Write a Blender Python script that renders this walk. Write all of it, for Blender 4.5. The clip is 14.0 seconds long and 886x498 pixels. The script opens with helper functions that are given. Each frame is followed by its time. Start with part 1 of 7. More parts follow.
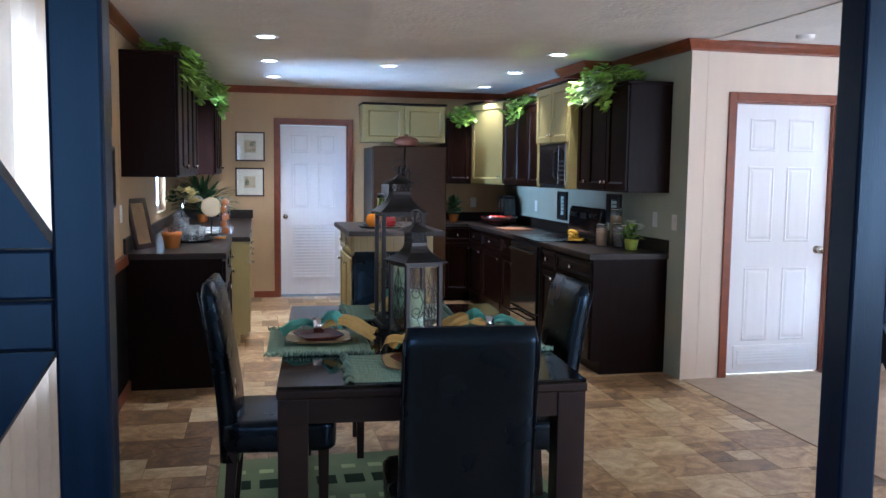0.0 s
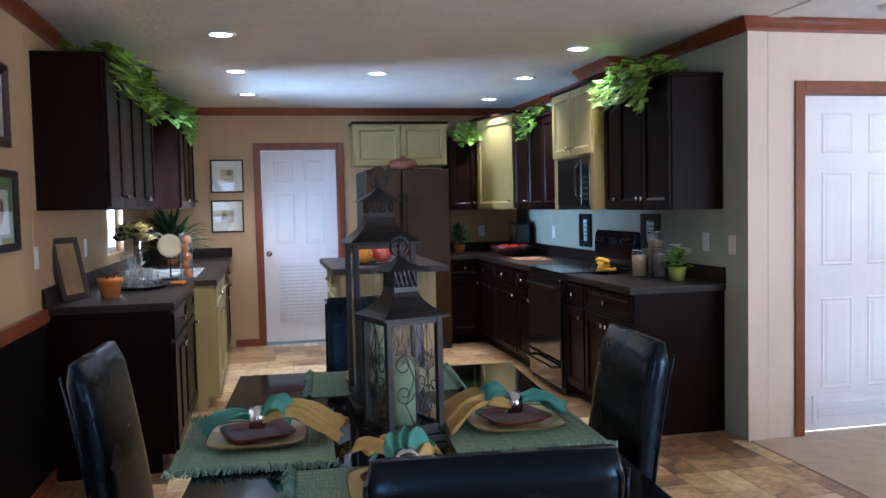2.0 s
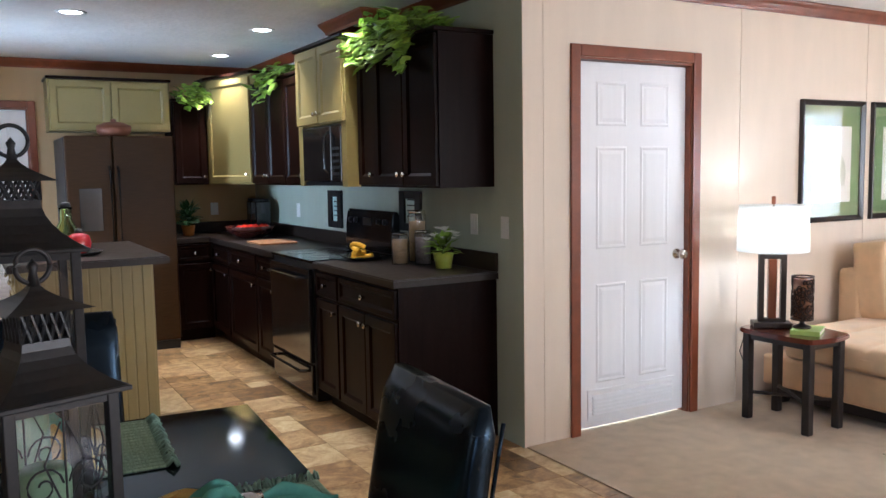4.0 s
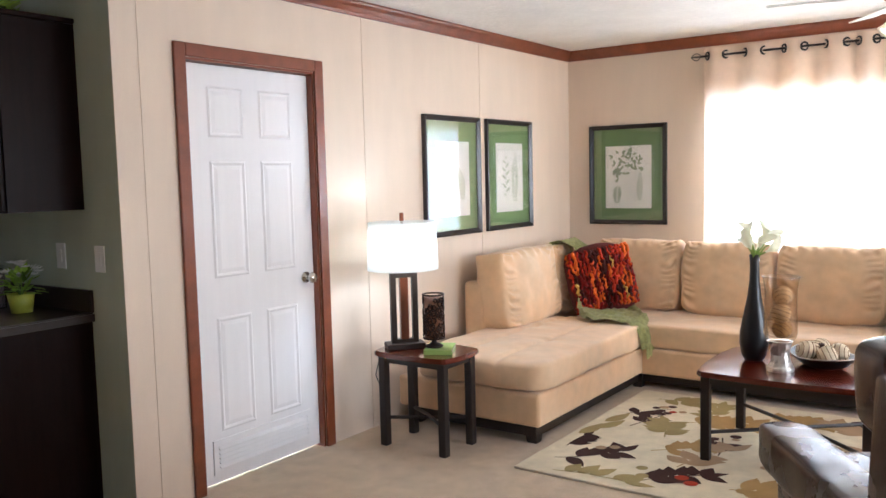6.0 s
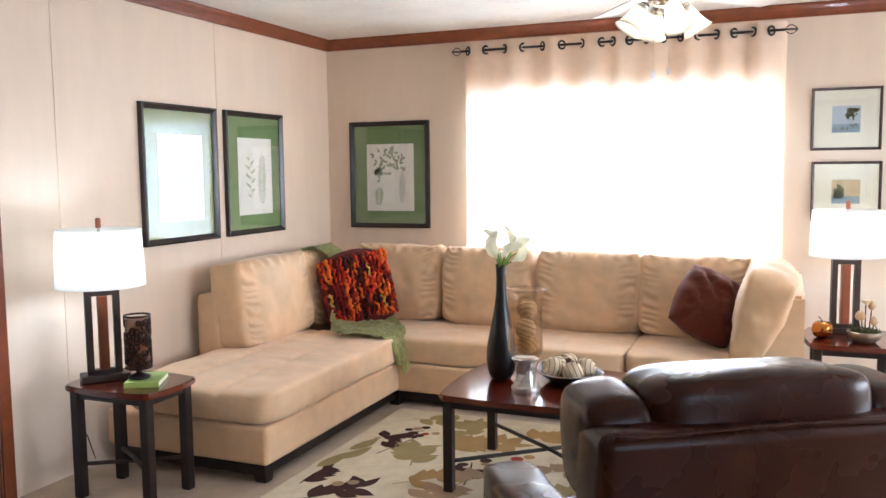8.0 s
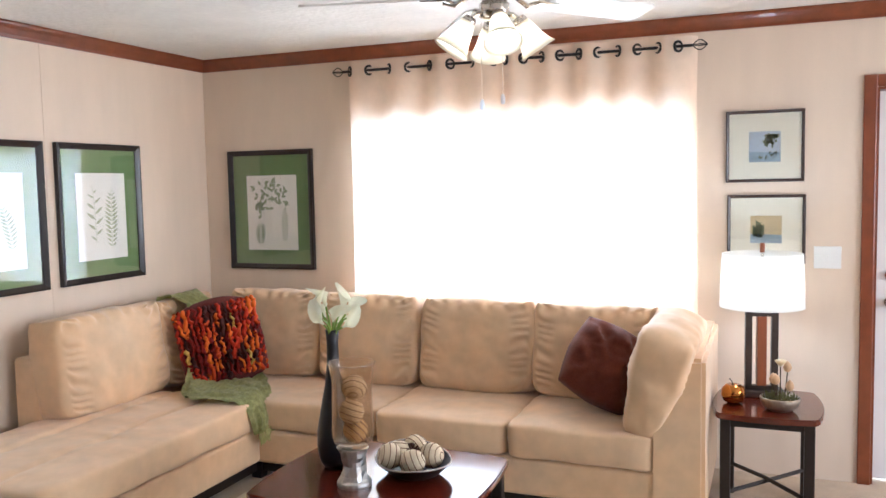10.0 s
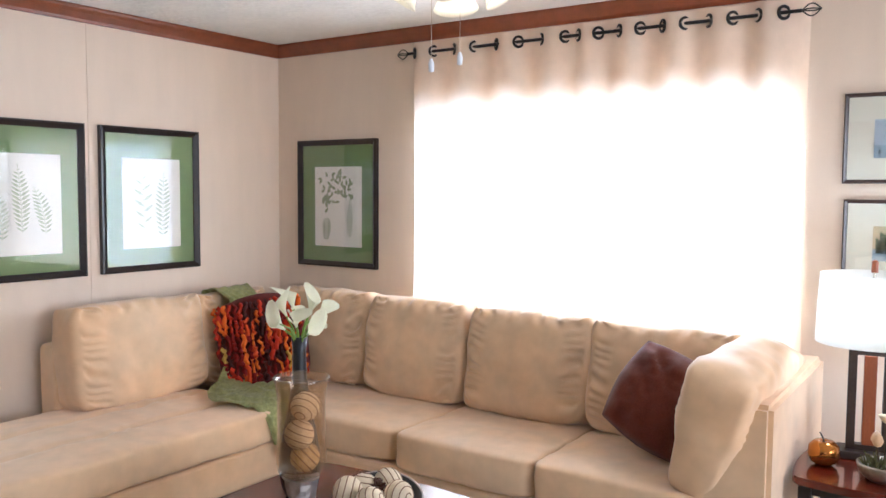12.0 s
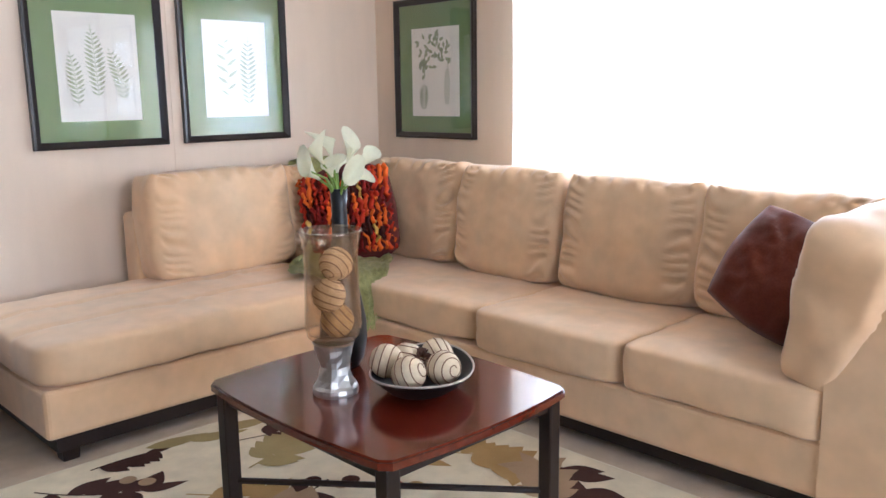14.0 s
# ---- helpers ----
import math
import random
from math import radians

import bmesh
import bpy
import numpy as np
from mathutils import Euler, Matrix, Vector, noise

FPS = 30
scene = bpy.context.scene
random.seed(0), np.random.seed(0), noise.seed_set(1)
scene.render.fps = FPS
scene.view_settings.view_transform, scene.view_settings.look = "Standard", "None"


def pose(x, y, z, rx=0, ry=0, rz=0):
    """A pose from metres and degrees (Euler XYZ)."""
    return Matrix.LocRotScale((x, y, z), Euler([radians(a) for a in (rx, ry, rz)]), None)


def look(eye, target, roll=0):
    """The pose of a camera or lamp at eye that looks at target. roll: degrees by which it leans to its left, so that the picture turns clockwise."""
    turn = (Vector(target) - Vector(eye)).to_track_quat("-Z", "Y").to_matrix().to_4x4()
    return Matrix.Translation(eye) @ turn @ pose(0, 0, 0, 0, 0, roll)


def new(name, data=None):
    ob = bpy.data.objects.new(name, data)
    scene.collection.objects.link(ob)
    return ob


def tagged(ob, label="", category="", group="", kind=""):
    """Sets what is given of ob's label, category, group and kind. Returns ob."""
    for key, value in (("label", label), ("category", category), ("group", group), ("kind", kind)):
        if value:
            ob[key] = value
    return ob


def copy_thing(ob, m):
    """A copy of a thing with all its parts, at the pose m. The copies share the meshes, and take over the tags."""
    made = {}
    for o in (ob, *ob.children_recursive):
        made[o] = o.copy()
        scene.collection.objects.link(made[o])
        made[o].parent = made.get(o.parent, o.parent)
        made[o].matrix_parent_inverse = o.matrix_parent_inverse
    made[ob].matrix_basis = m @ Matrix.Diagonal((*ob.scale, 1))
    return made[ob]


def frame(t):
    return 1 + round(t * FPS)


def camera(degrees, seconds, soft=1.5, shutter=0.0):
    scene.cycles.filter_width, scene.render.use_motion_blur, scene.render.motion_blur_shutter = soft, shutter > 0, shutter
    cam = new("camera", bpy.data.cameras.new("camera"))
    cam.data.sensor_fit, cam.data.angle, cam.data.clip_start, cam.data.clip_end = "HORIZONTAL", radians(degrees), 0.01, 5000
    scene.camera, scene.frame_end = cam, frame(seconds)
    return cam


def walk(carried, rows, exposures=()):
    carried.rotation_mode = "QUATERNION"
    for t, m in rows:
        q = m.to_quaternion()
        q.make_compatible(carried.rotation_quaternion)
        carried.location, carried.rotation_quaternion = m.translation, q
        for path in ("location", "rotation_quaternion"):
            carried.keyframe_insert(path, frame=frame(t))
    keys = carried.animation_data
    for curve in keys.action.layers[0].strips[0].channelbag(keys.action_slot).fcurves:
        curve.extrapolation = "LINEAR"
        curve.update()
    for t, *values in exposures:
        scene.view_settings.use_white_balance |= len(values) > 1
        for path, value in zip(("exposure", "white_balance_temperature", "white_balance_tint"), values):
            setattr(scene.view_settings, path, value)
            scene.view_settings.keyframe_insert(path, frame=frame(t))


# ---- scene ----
cam = camera(56.2, 14.0)
PATH = [
    (0, (-0.07, -0.183, 1.505), (0.369, 1.76, 1.319), 0.7),
    (0.5, (0.003, 0.088, 1.474), (0.44, 2.034, 1.313), 0.5),
    (1, (0.068, 0.366, 1.448), (0.501, 2.315, 1.318), -0.0),
    (1.5, (0.125, 0.661, 1.433), (0.557, 2.611, 1.321), -0.7),
    (2, (0.213, 0.949, 1.435), (0.635, 2.901, 1.326), -1.3),
    (2.2, (0.242, 1.055, 1.437), (0.659, 3.007, 1.324), -1.4),
    (4.3, (0.55, 1.873, 1.464), (1.661, 3.526, 1.277), -0.7),
    (4.5, (0.591, 1.905, 1.471), (1.774, 3.508, 1.292), -0.6),
    (5, (0.681, 1.988, 1.455), (2.028, 3.457, 1.284), -0.9),
    (5.5, (0.787, 2.069, 1.464), (2.278, 3.392, 1.29), -1.2),
    (6, (0.891, 2.133, 1.47), (2.514, 3.288, 1.297), -1.4),
    (6.5, (0.993, 2.14, 1.472), (2.699, 3.17, 1.3), -1.9),
    (7, (1.156, 2.114, 1.471), (2.914, 3.051, 1.292), -2.4),
    (7.5, (1.337, 2.08, 1.486), (3.136, 2.934, 1.307), -1.8),
    (8, (1.55, 2.069, 1.479), (3.395, 2.819, 1.291), -0.6),
    (8.5, (1.757, 2.015, 1.491), (3.64, 2.66, 1.293), -0.0),
    (8.7, (1.849, 1.974, 1.506), (3.743, 2.586, 1.303), -0.3),
    (10.8, (2.771, 1.468, 1.671), (4.56, 2.353, 1.546), -0.4),
    (11, (2.855, 1.419, 1.685), (4.625, 2.342, 1.563), 0.1),
    (11.5, (3.069, 1.346, 1.606), (4.788, 2.363, 1.495), 0.4),
    (12, (3.262, 1.29, 1.531), (4.903, 2.424, 1.393), 0.4),
    (12.5, (3.422, 1.179, 1.497), (4.944, 2.463, 1.314), -0.0),
    (13, (3.526, 1.15, 1.43), (4.955, 2.53, 1.207), 0.2),
    (13.5, (3.644, 1.208, 1.355), (5.048, 2.606, 1.077), 0.3),
    (14, (3.778, 1.297, 1.305), (5.155, 2.701, 0.94), -0.8),
]
EXPOSURES = [(0, 1.2, 4650, 10), (2.2, 1.15, 4700, 10), (4.3, 1.1, 5250, 10), (7.5, 0.98, 5300, 10), (11, 0.75, 5150, 10), (14, 0.78, 5000, 10)]
walk(cam, [(t, look(eye, target, roll)) for t, eye, target, roll in PATH], EXPOSURES)

# ---- world and large lights ----
world = bpy.data.worlds.new("sky_world")
scene.world = world
world.use_nodes = True
_wn = world.node_tree.nodes
_sky = _wn.new("ShaderNodeTexSky")
_sky.sky_type, _sky.sun_disc = "NISHITA", False
_sky.sun_elevation, _sky.sun_rotation = radians(48), radians(200)
world.node_tree.links.new(_sky.outputs[0], _wn["Background"].inputs[0])
_wn["Background"].inputs[1].default_value = 0.12


def area_lamp(name, m, sx, sy, watts, colour):
    d = bpy.data.lights.new(name, "AREA")
    d.shape, d.size, d.size_y, d.energy, d.color = "RECTANGLE", sx, sy, watts, colour
    ob = new(name, d)
    ob.matrix_basis = m
    return ob


def bulb(name, at, watts, colour, radius=0.04):
    d = bpy.data.lights.new(name, "POINT")
    d.energy, d.color, d.shadow_soft_size = watts, colour, radius
    ob = new(name, d)
    ob.location = at
    return ob


DAY, WARM = (0.82, 0.91, 1.0), (0.90, 0.98, 1.0)
LAMP_WATTS, FAN_WATTS, CAN_WATTS = 4.4, 1.6, 40
# the sky's light in three window openings, then three added lamps
area_lamp("living_window_light", look((8.2, 3.40, 1.50), (5.0, 3.40, 1.50)), 4.4, 2.4, 620, (0.78, 0.90, 1.0))
area_lamp("dining_window_light", look((-3.2, 3.28, 1.6), (1.0, 3.28, 1.2)), 4.0, 3.0, 340, DAY)
area_lamp("sink_window_light", look((-2.6, 7.35, 1.15), (-0.50, 8.10, 2.0)), 2.0, 1.6, 520, (0.72, 0.86, 1.0))
# added lamp behind door_1, no window there; it brightens the gap under the leaf
area_lamp("door_gap_light", look((3.73, 6.3, 1.3), (3.73, 5.3, 0.0)), 0.8, 0.8, 40, DAY)
# added fill from an unseen opening, for sheen on the divider posts
area_lamp("west_fill_light", look((-0.95, -1.35, 1.45), (3.0, 1.0, 1.2)), 1.9, 1.3, 15, DAY)
# added frontal fill for the living room, from an unseen side
area_lamp("south_fill_light", look((4.9, -2.58, 1.45), (4.2, 2.0, 1.2)), 3.0, 1.3, 95, (1.0, 0.96, 0.90))

# ---- materials ----
def lin(h):
    """Linear colour from a hex string."""
    c = [int(h[n:n + 2], 16) / 255 for n in (0, 2, 4)]
    return tuple(v / 12.92 if v <= 0.04045 else ((v + 0.055) / 1.055) ** 2.4 for v in c)


def mat(name, col, rough=0.5, metal=0.0, var=0.12, scale=6.0, fine=90.0, bump=0.08, coat=0.0, stretch=(1, 1, 1), random_=0.0, hue=None, sheen=0.0, spec=0.5, translucent=0.0, island=False, sheer=0.0):
    m = bpy.data.materials.new(name)
    m.use_nodes = True
    nt = m.node_tree
    n, l = nt.nodes, nt.links
    bs = n["Principled BSDF"]
    co = n.new("ShaderNodeTexCoord")
    mp = n.new("ShaderNodeMapping")
    mp.inputs["Scale"].default_value = stretch
    l.new(co.outputs["Object"], mp.inputs[0])
    big, small = n.new("ShaderNodeTexNoise"), n.new("ShaderNodeTexNoise")
    big.inputs["Scale"].default_value, small.inputs["Scale"].default_value = scale, fine
    big.inputs["Detail"].default_value = 3
    small.inputs["Detail"].default_value = 2
    l.new(mp.outputs[0], big.inputs["Vector"])
    l.new(mp.outputs[0], small.inputs["Vector"])
    ramp = n.new("ShaderNodeMapRange")
    ramp.inputs[1].default_value, ramp.inputs[2].default_value = 0.3, 0.7
    ramp.inputs[3].default_value, ramp.inputs[4].default_value = 1 - var, 1 + var
    mixf = n.new("ShaderNodeMix")
    mixf.inputs[0].default_value = 0.4
    l.new(big.outputs["Fac"], mixf.inputs[2])
    l.new(small.outputs["Fac"], mixf.inputs[3])
    l.new(mixf.outputs[0], ramp.inputs[0])
    base = n.new("ShaderNodeMix")
    base.data_type = "RGBA"
    base.inputs[0].default_value = 0.0
    base.inputs[6].default_value = (*col, 1)
    base.inputs[7].default_value = (*(hue or col), 1)
    if hue:
        l.new(big.outputs["Fac"], base.inputs[0])
    src = base.outputs[2]
    if random_ or island:
        oi = n.new("ShaderNodeNewGeometry") if island else n.new("ShaderNodeObjectInfo")
        rr = n.new("ShaderNodeMapRange")
        rr.inputs[3].default_value, rr.inputs[4].default_value = 1 - random_, 1 + random_
        l.new(oi.outputs["Random Per Island" if island else "Random"], rr.inputs[0])
        mu = n.new("ShaderNodeVectorMath")
        mu.operation = "SCALE"
        l.new(src, mu.inputs[0])
        l.new(rr.outputs[0], mu.inputs["Scale"])
        src = mu.outputs[0]
    sc = n.new("ShaderNodeVectorMath")
    sc.operation = "SCALE"
    l.new(src, sc.inputs[0])
    l.new(ramp.outputs[0], sc.inputs["Scale"])
    l.new(sc.outputs[0], bs.inputs["Base Color"])
    rg = n.new("ShaderNodeMapRange")
    rg.inputs[3].default_value, rg.inputs[4].default_value = max(rough - 0.06, 0.02), min(rough + 0.08, 1)
    l.new(big.outputs["Fac"], rg.inputs[0])
    l.new(rg.outputs[0], bs.inputs["Roughness"])
    bs.inputs["Metallic"].default_value = metal
    bs.inputs["Coat Weight"].default_value = coat
    bs.inputs["Coat Roughness"].default_value = 0.08
    bs.inputs["Sheen Weight"].default_value = sheen
    bs.inputs["Specular IOR Level"].default_value = spec
    if bump:
        b = n.new("ShaderNodeBump")
        b.inputs["Strength"].default_value = bump
        b.inputs["Distance"].default_value = 0.004
        l.new(mixf.outputs[0], b.inputs["Height"])
        l.new(b.outputs[0], bs.inputs["Normal"])
    if translucent:
        tr = n.new("ShaderNodeBsdfTranslucent")
        l.new(sc.outputs[0], tr.inputs[0])
        mx = n.new("ShaderNodeMixShader")
        mx.inputs[0].default_value = translucent
        l.new(bs.outputs[0], mx.inputs[1])
        l.new(tr.outputs[0], mx.inputs[2])
        out = mx
        if sheer:
            gap, out = n.new("ShaderNodeBsdfTransparent"), n.new("ShaderNodeMixShader")
            out.inputs[0].default_value = sheer
            l.new(mx.outputs[0], out.inputs[1])
            l.new(gap.outputs[0], out.inputs[2])
        l.new(out.outputs[0], n["Material Output"].inputs[0])
    return m


def glow(name, col, strength):
    m = bpy.data.materials.new(name)
    m.use_nodes = True
    bs = m.node_tree.nodes["Principled BSDF"]
    bs.inputs["Base Color"].default_value = (*col, 1)
    bs.inputs["Emission Color"].default_value = (*col, 1)
    bs.inputs["Emission Strength"].default_value = strength
    return m


def glass(name, col=(0.95, 0.98, 0.97), rough=0.02, ior=1.45):
    m = bpy.data.materials.new(name)
    m.use_nodes = True
    bs = m.node_tree.nodes["Principled BSDF"]
    bs.inputs["Base Color"].default_value = (*col, 1)
    bs.inputs["Transmission Weight"].default_value = 1
    bs.inputs["Roughness"].default_value = rough
    bs.inputs["IOR"].default_value = ior
    return m


def thin_glass(name, base=0.035, tint=(1, 1, 1), haze=0.0, haze_colour=(1, 1, 1)):
    """A thin pane or blown wall: clear or tinted, with a gloss that rises at a slant and a little haze."""
    m = bpy.data.materials.new(name)
    m.use_nodes = True
    n, l = m.node_tree.nodes, m.node_tree.links
    t, g, f, mx = n.new("ShaderNodeBsdfTransparent"), n.new("ShaderNodeBsdfGlossy"), n.new("ShaderNodeLayerWeight"), n.new("ShaderNodeMixShader")
    t.inputs[0].default_value = (*tint, 1)
    g.inputs["Roughness"].default_value = 0.015
    f.inputs["Blend"].default_value = 0.5
    pw, ml = n.new("ShaderNodeMath"), n.new("ShaderNodeMath")
    pw.operation, ml.operation = "POWER", "MULTIPLY_ADD"
    pw.inputs[1].default_value, ml.inputs[1].default_value, ml.inputs[2].default_value = 4.0, 0.8, base
    l.new(f.outputs["Facing"], pw.inputs[0])
    l.new(pw.outputs[0], ml.inputs[0])
    l.new(ml.outputs[0], mx.inputs[0])
    clear = t
    if haze:
        d, clear = n.new("ShaderNodeBsdfDiffuse"), n.new("ShaderNodeMixShader")
        d.inputs[0].default_value = (*haze_colour, 1)
        clear.inputs[0].default_value = haze
        l.new(t.outputs[0], clear.inputs[1])
        l.new(d.outputs[0], clear.inputs[2])
    l.new(clear.outputs[0], mx.inputs[1])
    l.new(g.outputs[0], mx.inputs[2])
    l.new(mx.outputs[0], n["Material Output"].inputs[0])
    return m


M_WALL = mat("wall_beige_vinyl", lin("e0ccb6"), 0.6, var=0.05, scale=3, fine=220, bump=0.10, stretch=(3, 3, 0.6))
M_WALL_T = mat("wall_tan_vinyl", lin("bb9c70"), 0.6, var=0.06, scale=3, fine=220, bump=0.10, stretch=(3, 3, 0.6))
M_WALL_K = mat("wall_taupe_vinyl", lin("b2b8a6"), 0.6, var=0.06, scale=3, fine=220, bump=0.10, stretch=(3, 3, 0.6))
M_CEIL = mat("ceiling_texture", lin("e9e6e0"), 0.8, var=0.06, scale=5, fine=28, bump=1.0)
for n_ in M_CEIL.node_tree.nodes:
    if n_.type == "BUMP":
        n_.inputs["Distance"].default_value = 0.014
M_TRIM = mat("cherry_trim", lin("7c3e20"), 0.35, var=0.25, scale=3, fine=60, stretch=(4, 4, 4), coat=0.2, bump=0.05)
M_WAINS = mat("dark_wainscot", lin("0e0b0a"), 0.5, var=0.25, stretch=(8, 8, 0.6), spec=0.07)
M_DOORW = mat("white_door_paint", lin("efebea"), 0.45, var=0.03, scale=4, fine=150, stretch=(6, 6, 0.5), bump=0.12)
M_ESP = mat("espresso_cabinet", lin("180b07"), 0.32, var=0.35, scale=4, fine=50, stretch=(8, 8, 0.7), bump=0.06, spec=0.07)
M_OLIVE = mat("olive_cabinet_paint", lin("907e4a"), 0.4, var=0.06, scale=4, fine=80, coat=0.1, bump=0.05)
M_COUNTER = mat("dark_laminate", lin("2f2620"), 0.36, var=0.25, scale=30, fine=160, bump=0.03, spec=0.22)
M_NICKEL = mat("brushed_nickel", (0.66, 0.62, 0.56), 0.22, 1.0, var=0.06, bump=0.02)
M_BLACKGL = mat("black_gloss", (0.008, 0.008, 0.009), 0.12, var=0.2, coat=0.5, bump=0.0)
M_BLACK = mat("black_satin", (0.008, 0.007, 0.007), 0.4, var=0.2, bump=0.05)
M_BLACKIRON = mat("black_iron", (0.02, 0.018, 0.017), 0.42, 0.4, var=0.3, bump=0.1)
M_LEATHER = mat("black_leather", lin("06080c"), 0.25, var=0.25, scale=7, fine=260, bump=0.16, spec=0.36)
# blue of the window's highlights, put into the leather's specular colour
M_LEATHER.node_tree.nodes["Principled BSDF"].inputs["Specular Tint"].default_value = (0.5, 0.72, 1.0, 1)
M_BROWNLTH = mat("brown_leather", lin("38190f"), 0.26, var=0.3, scale=6, fine=220, bump=0.25, spec=0.34)
M_TABLEW = mat("dark_table_wood", lin("1c0d0a"), 0.34, var=0.3, scale=5, fine=60, stretch=(1, 6, 6), bump=0.04, spec=0.35)
M_CHERRYTOP = mat("cherry_table_top", lin("5c2010"), 0.16, var=0.35, scale=5, fine=50, stretch=(8, 1, 8), coat=0.5, bump=0.02)
M_POST = mat("blue_black_timber", lin("050e20"), 0.30, var=0.4, scale=4, fine=60, stretch=(10, 10, 0.7), bump=0.12, spec=0.22)
# specular tinted blue to imitate daylight sheen on the posts
M_POST.node_tree.nodes["Principled BSDF"].inputs["Specular Tint"].default_value = (0.5, 0.74, 1.0, 1)
M_SUEDE = mat("tan_microsuede", lin("e8cba6"), 0.56, hue=lin("d0a374"), var=0.15, scale=3.2, fine=12, bump=0.03, sheen=0.3, spec=0.32)
M_CARPET = mat("beige_carpet", lin("c2ab8e"), 0.95, var=0.18, scale=9, fine=420, bump=0.9, spec=0.1, sheen=0.2)
M_CURTAIN = mat("ivory_curtain", lin("efdac4"), 0.8, var=0.05, scale=20, fine=300, bump=0.05, translucent=0.32, spec=0.1, sheer=0.10)
M_FRAMEB = mat("dark_frame", lin("241b17"), 0.35, var=0.2, bump=0.05, coat=0.2)
M_WHITE = mat("white_plastic", lin("e8e6e2"), 0.4, var=0.03, bump=0.02)
M_PANE = thin_glass("picture_glass", 0.05)
M_TGLASS = mat("black_table_glass", (0.006, 0.006, 0.006), 0.02, var=0.1, bump=0.0, spec=0.22)
M_FRAMEBRD = mat("dark_rod_wood", lin("33211a"), 0.4, var=0.2)
M_FRAMEBRK = mat("brown_photo_frame", lin("37231b"), 0.4, var=0.25)
M_SINK = mat("white_sink", lin("e4e4e2"), 0.2, var=0.03, coat=0.4, bump=0)

# ---- building tools ----
def box(bm, x0, y0, z0, x1, y1, z1, bevel=0.0, seg=2):
    r = bmesh.ops.create_cube(bm, size=1.0)
    vs = r["verts"]
    for v in vs:
        v.co = Vector((x0 if v.co.x < 0 else x1, y0 if v.co.y < 0 else y1, z0 if v.co.z < 0 else z1))
    if bevel:
        es = list({e for v in vs for e in v.link_edges})
        bmesh.ops.bevel(bm, geom=es, offset=bevel, segments=seg, profile=0.5, affect="EDGES")
    return bm


def boxes(*rows, bevel=0.0, seg=2):
    """One bmesh of several boxes, each x0, y0, z0, x1, y1, z1."""
    bm = bmesh.new()
    for r in rows:
        if bevel:
            one = box(bmesh.new(), *r, bevel, seg)
            merge(bm, one)
        else:
            box(bm, *r)
    return bm


def merge(bm, other, m=None):
    """Adds another bmesh to bm, moved by m."""
    me = bpy.data.meshes.new("joined")
    if m is not None:
        other.transform(m)
    other.to_mesh(me)
    other.free()
    bm.from_mesh(me)
    bpy.data.meshes.remove(me)
    return bm


def lathe(profile, seg=24, bm=None):
    """A turned shape about z: profile of (radius, height)."""
    bm = bm or bmesh.new()
    rings = []
    for r, z in profile:
        if r < 1e-5:
            rings.append([bm.verts.new((0, 0, z))])
        else:
            rings.append([bm.verts.new((r * math.cos(2 * math.pi * i / seg), r * math.sin(2 * math.pi * i / seg), z)) for i in range(seg)])
    for a, b in zip(rings, rings[1:]):
        for i in range(seg):
            j = (i + 1) % seg
            if len(a) == 1 and len(b) > 1:
                bm.faces.new((a[0], b[j], b[i]))
            elif len(b) == 1 and len(a) > 1:
                bm.faces.new((a[i], a[j], b[0]))
            elif len(a) > 1:
                bm.faces.new((a[i], a[j], b[j], b[i]))
    bmesh.ops.recalc_face_normals(bm, faces=bm.faces)
    return bm


def tube(points, r=0.005, seg=8, bm=None, taper=None):
    """A round bar along points."""
    bm = bm or bmesh.new()
    pts = [Vector(p) for p in points]
    rings = []
    for i, p in enumerate(pts):
        d = (pts[min(i + 1, len(pts) - 1)] - pts[max(i - 1, 0)]).normalized()
        a = d.cross(Vector((0, 0, 1)))
        if a.length < 1e-3:
            a = d.cross(Vector((1, 0, 0)))
        a.normalize()
        b = d.cross(a)
        rr = r if taper is None else r + (taper - r) * i / max(len(pts) - 1, 1)
        rings.append([bm.verts.new(p + rr * (math.cos(2 * math.pi * k / seg) * a + math.sin(2 * math.pi * k / seg) * b)) for k in range(seg)])
    for a, b in zip(rings, rings[1:]):
        for i in range(seg):
            j = (i + 1) % seg
            bm.faces.new((a[i], a[j], b[j], b[i]))
    bm.faces.new(rings[0][::-1])
    bm.faces.new(rings[-1])
    bmesh.ops.recalc_face_normals(bm, faces=bm.faces)
    return bm


def extrude_poly(pts, axis, a, b, bm=None):
    """A prism: pts (u, v) in the plane across axis, from a to b along it."""
    bm = bm or bmesh.new()
    put = {"x": lambda u, v, w: (w, u, v), "y": lambda u, v, w: (u, w, v), "z": lambda u, v, w: (u, v, w)}[axis]
    lo = [bm.verts.new(put(u, v, a)) for u, v in pts]
    hi = [bm.verts.new(put(u, v, b)) for u, v in pts]
    n = len(pts)
    for i in range(n):
        j = (i + 1) % n
        bm.faces.new((lo[i], lo[j], hi[j], hi[i]))
    bm.faces.new(lo[::-1])
    bm.faces.new(hi)
    bmesh.ops.recalc_face_normals(bm, faces=bm.faces)
    return bm


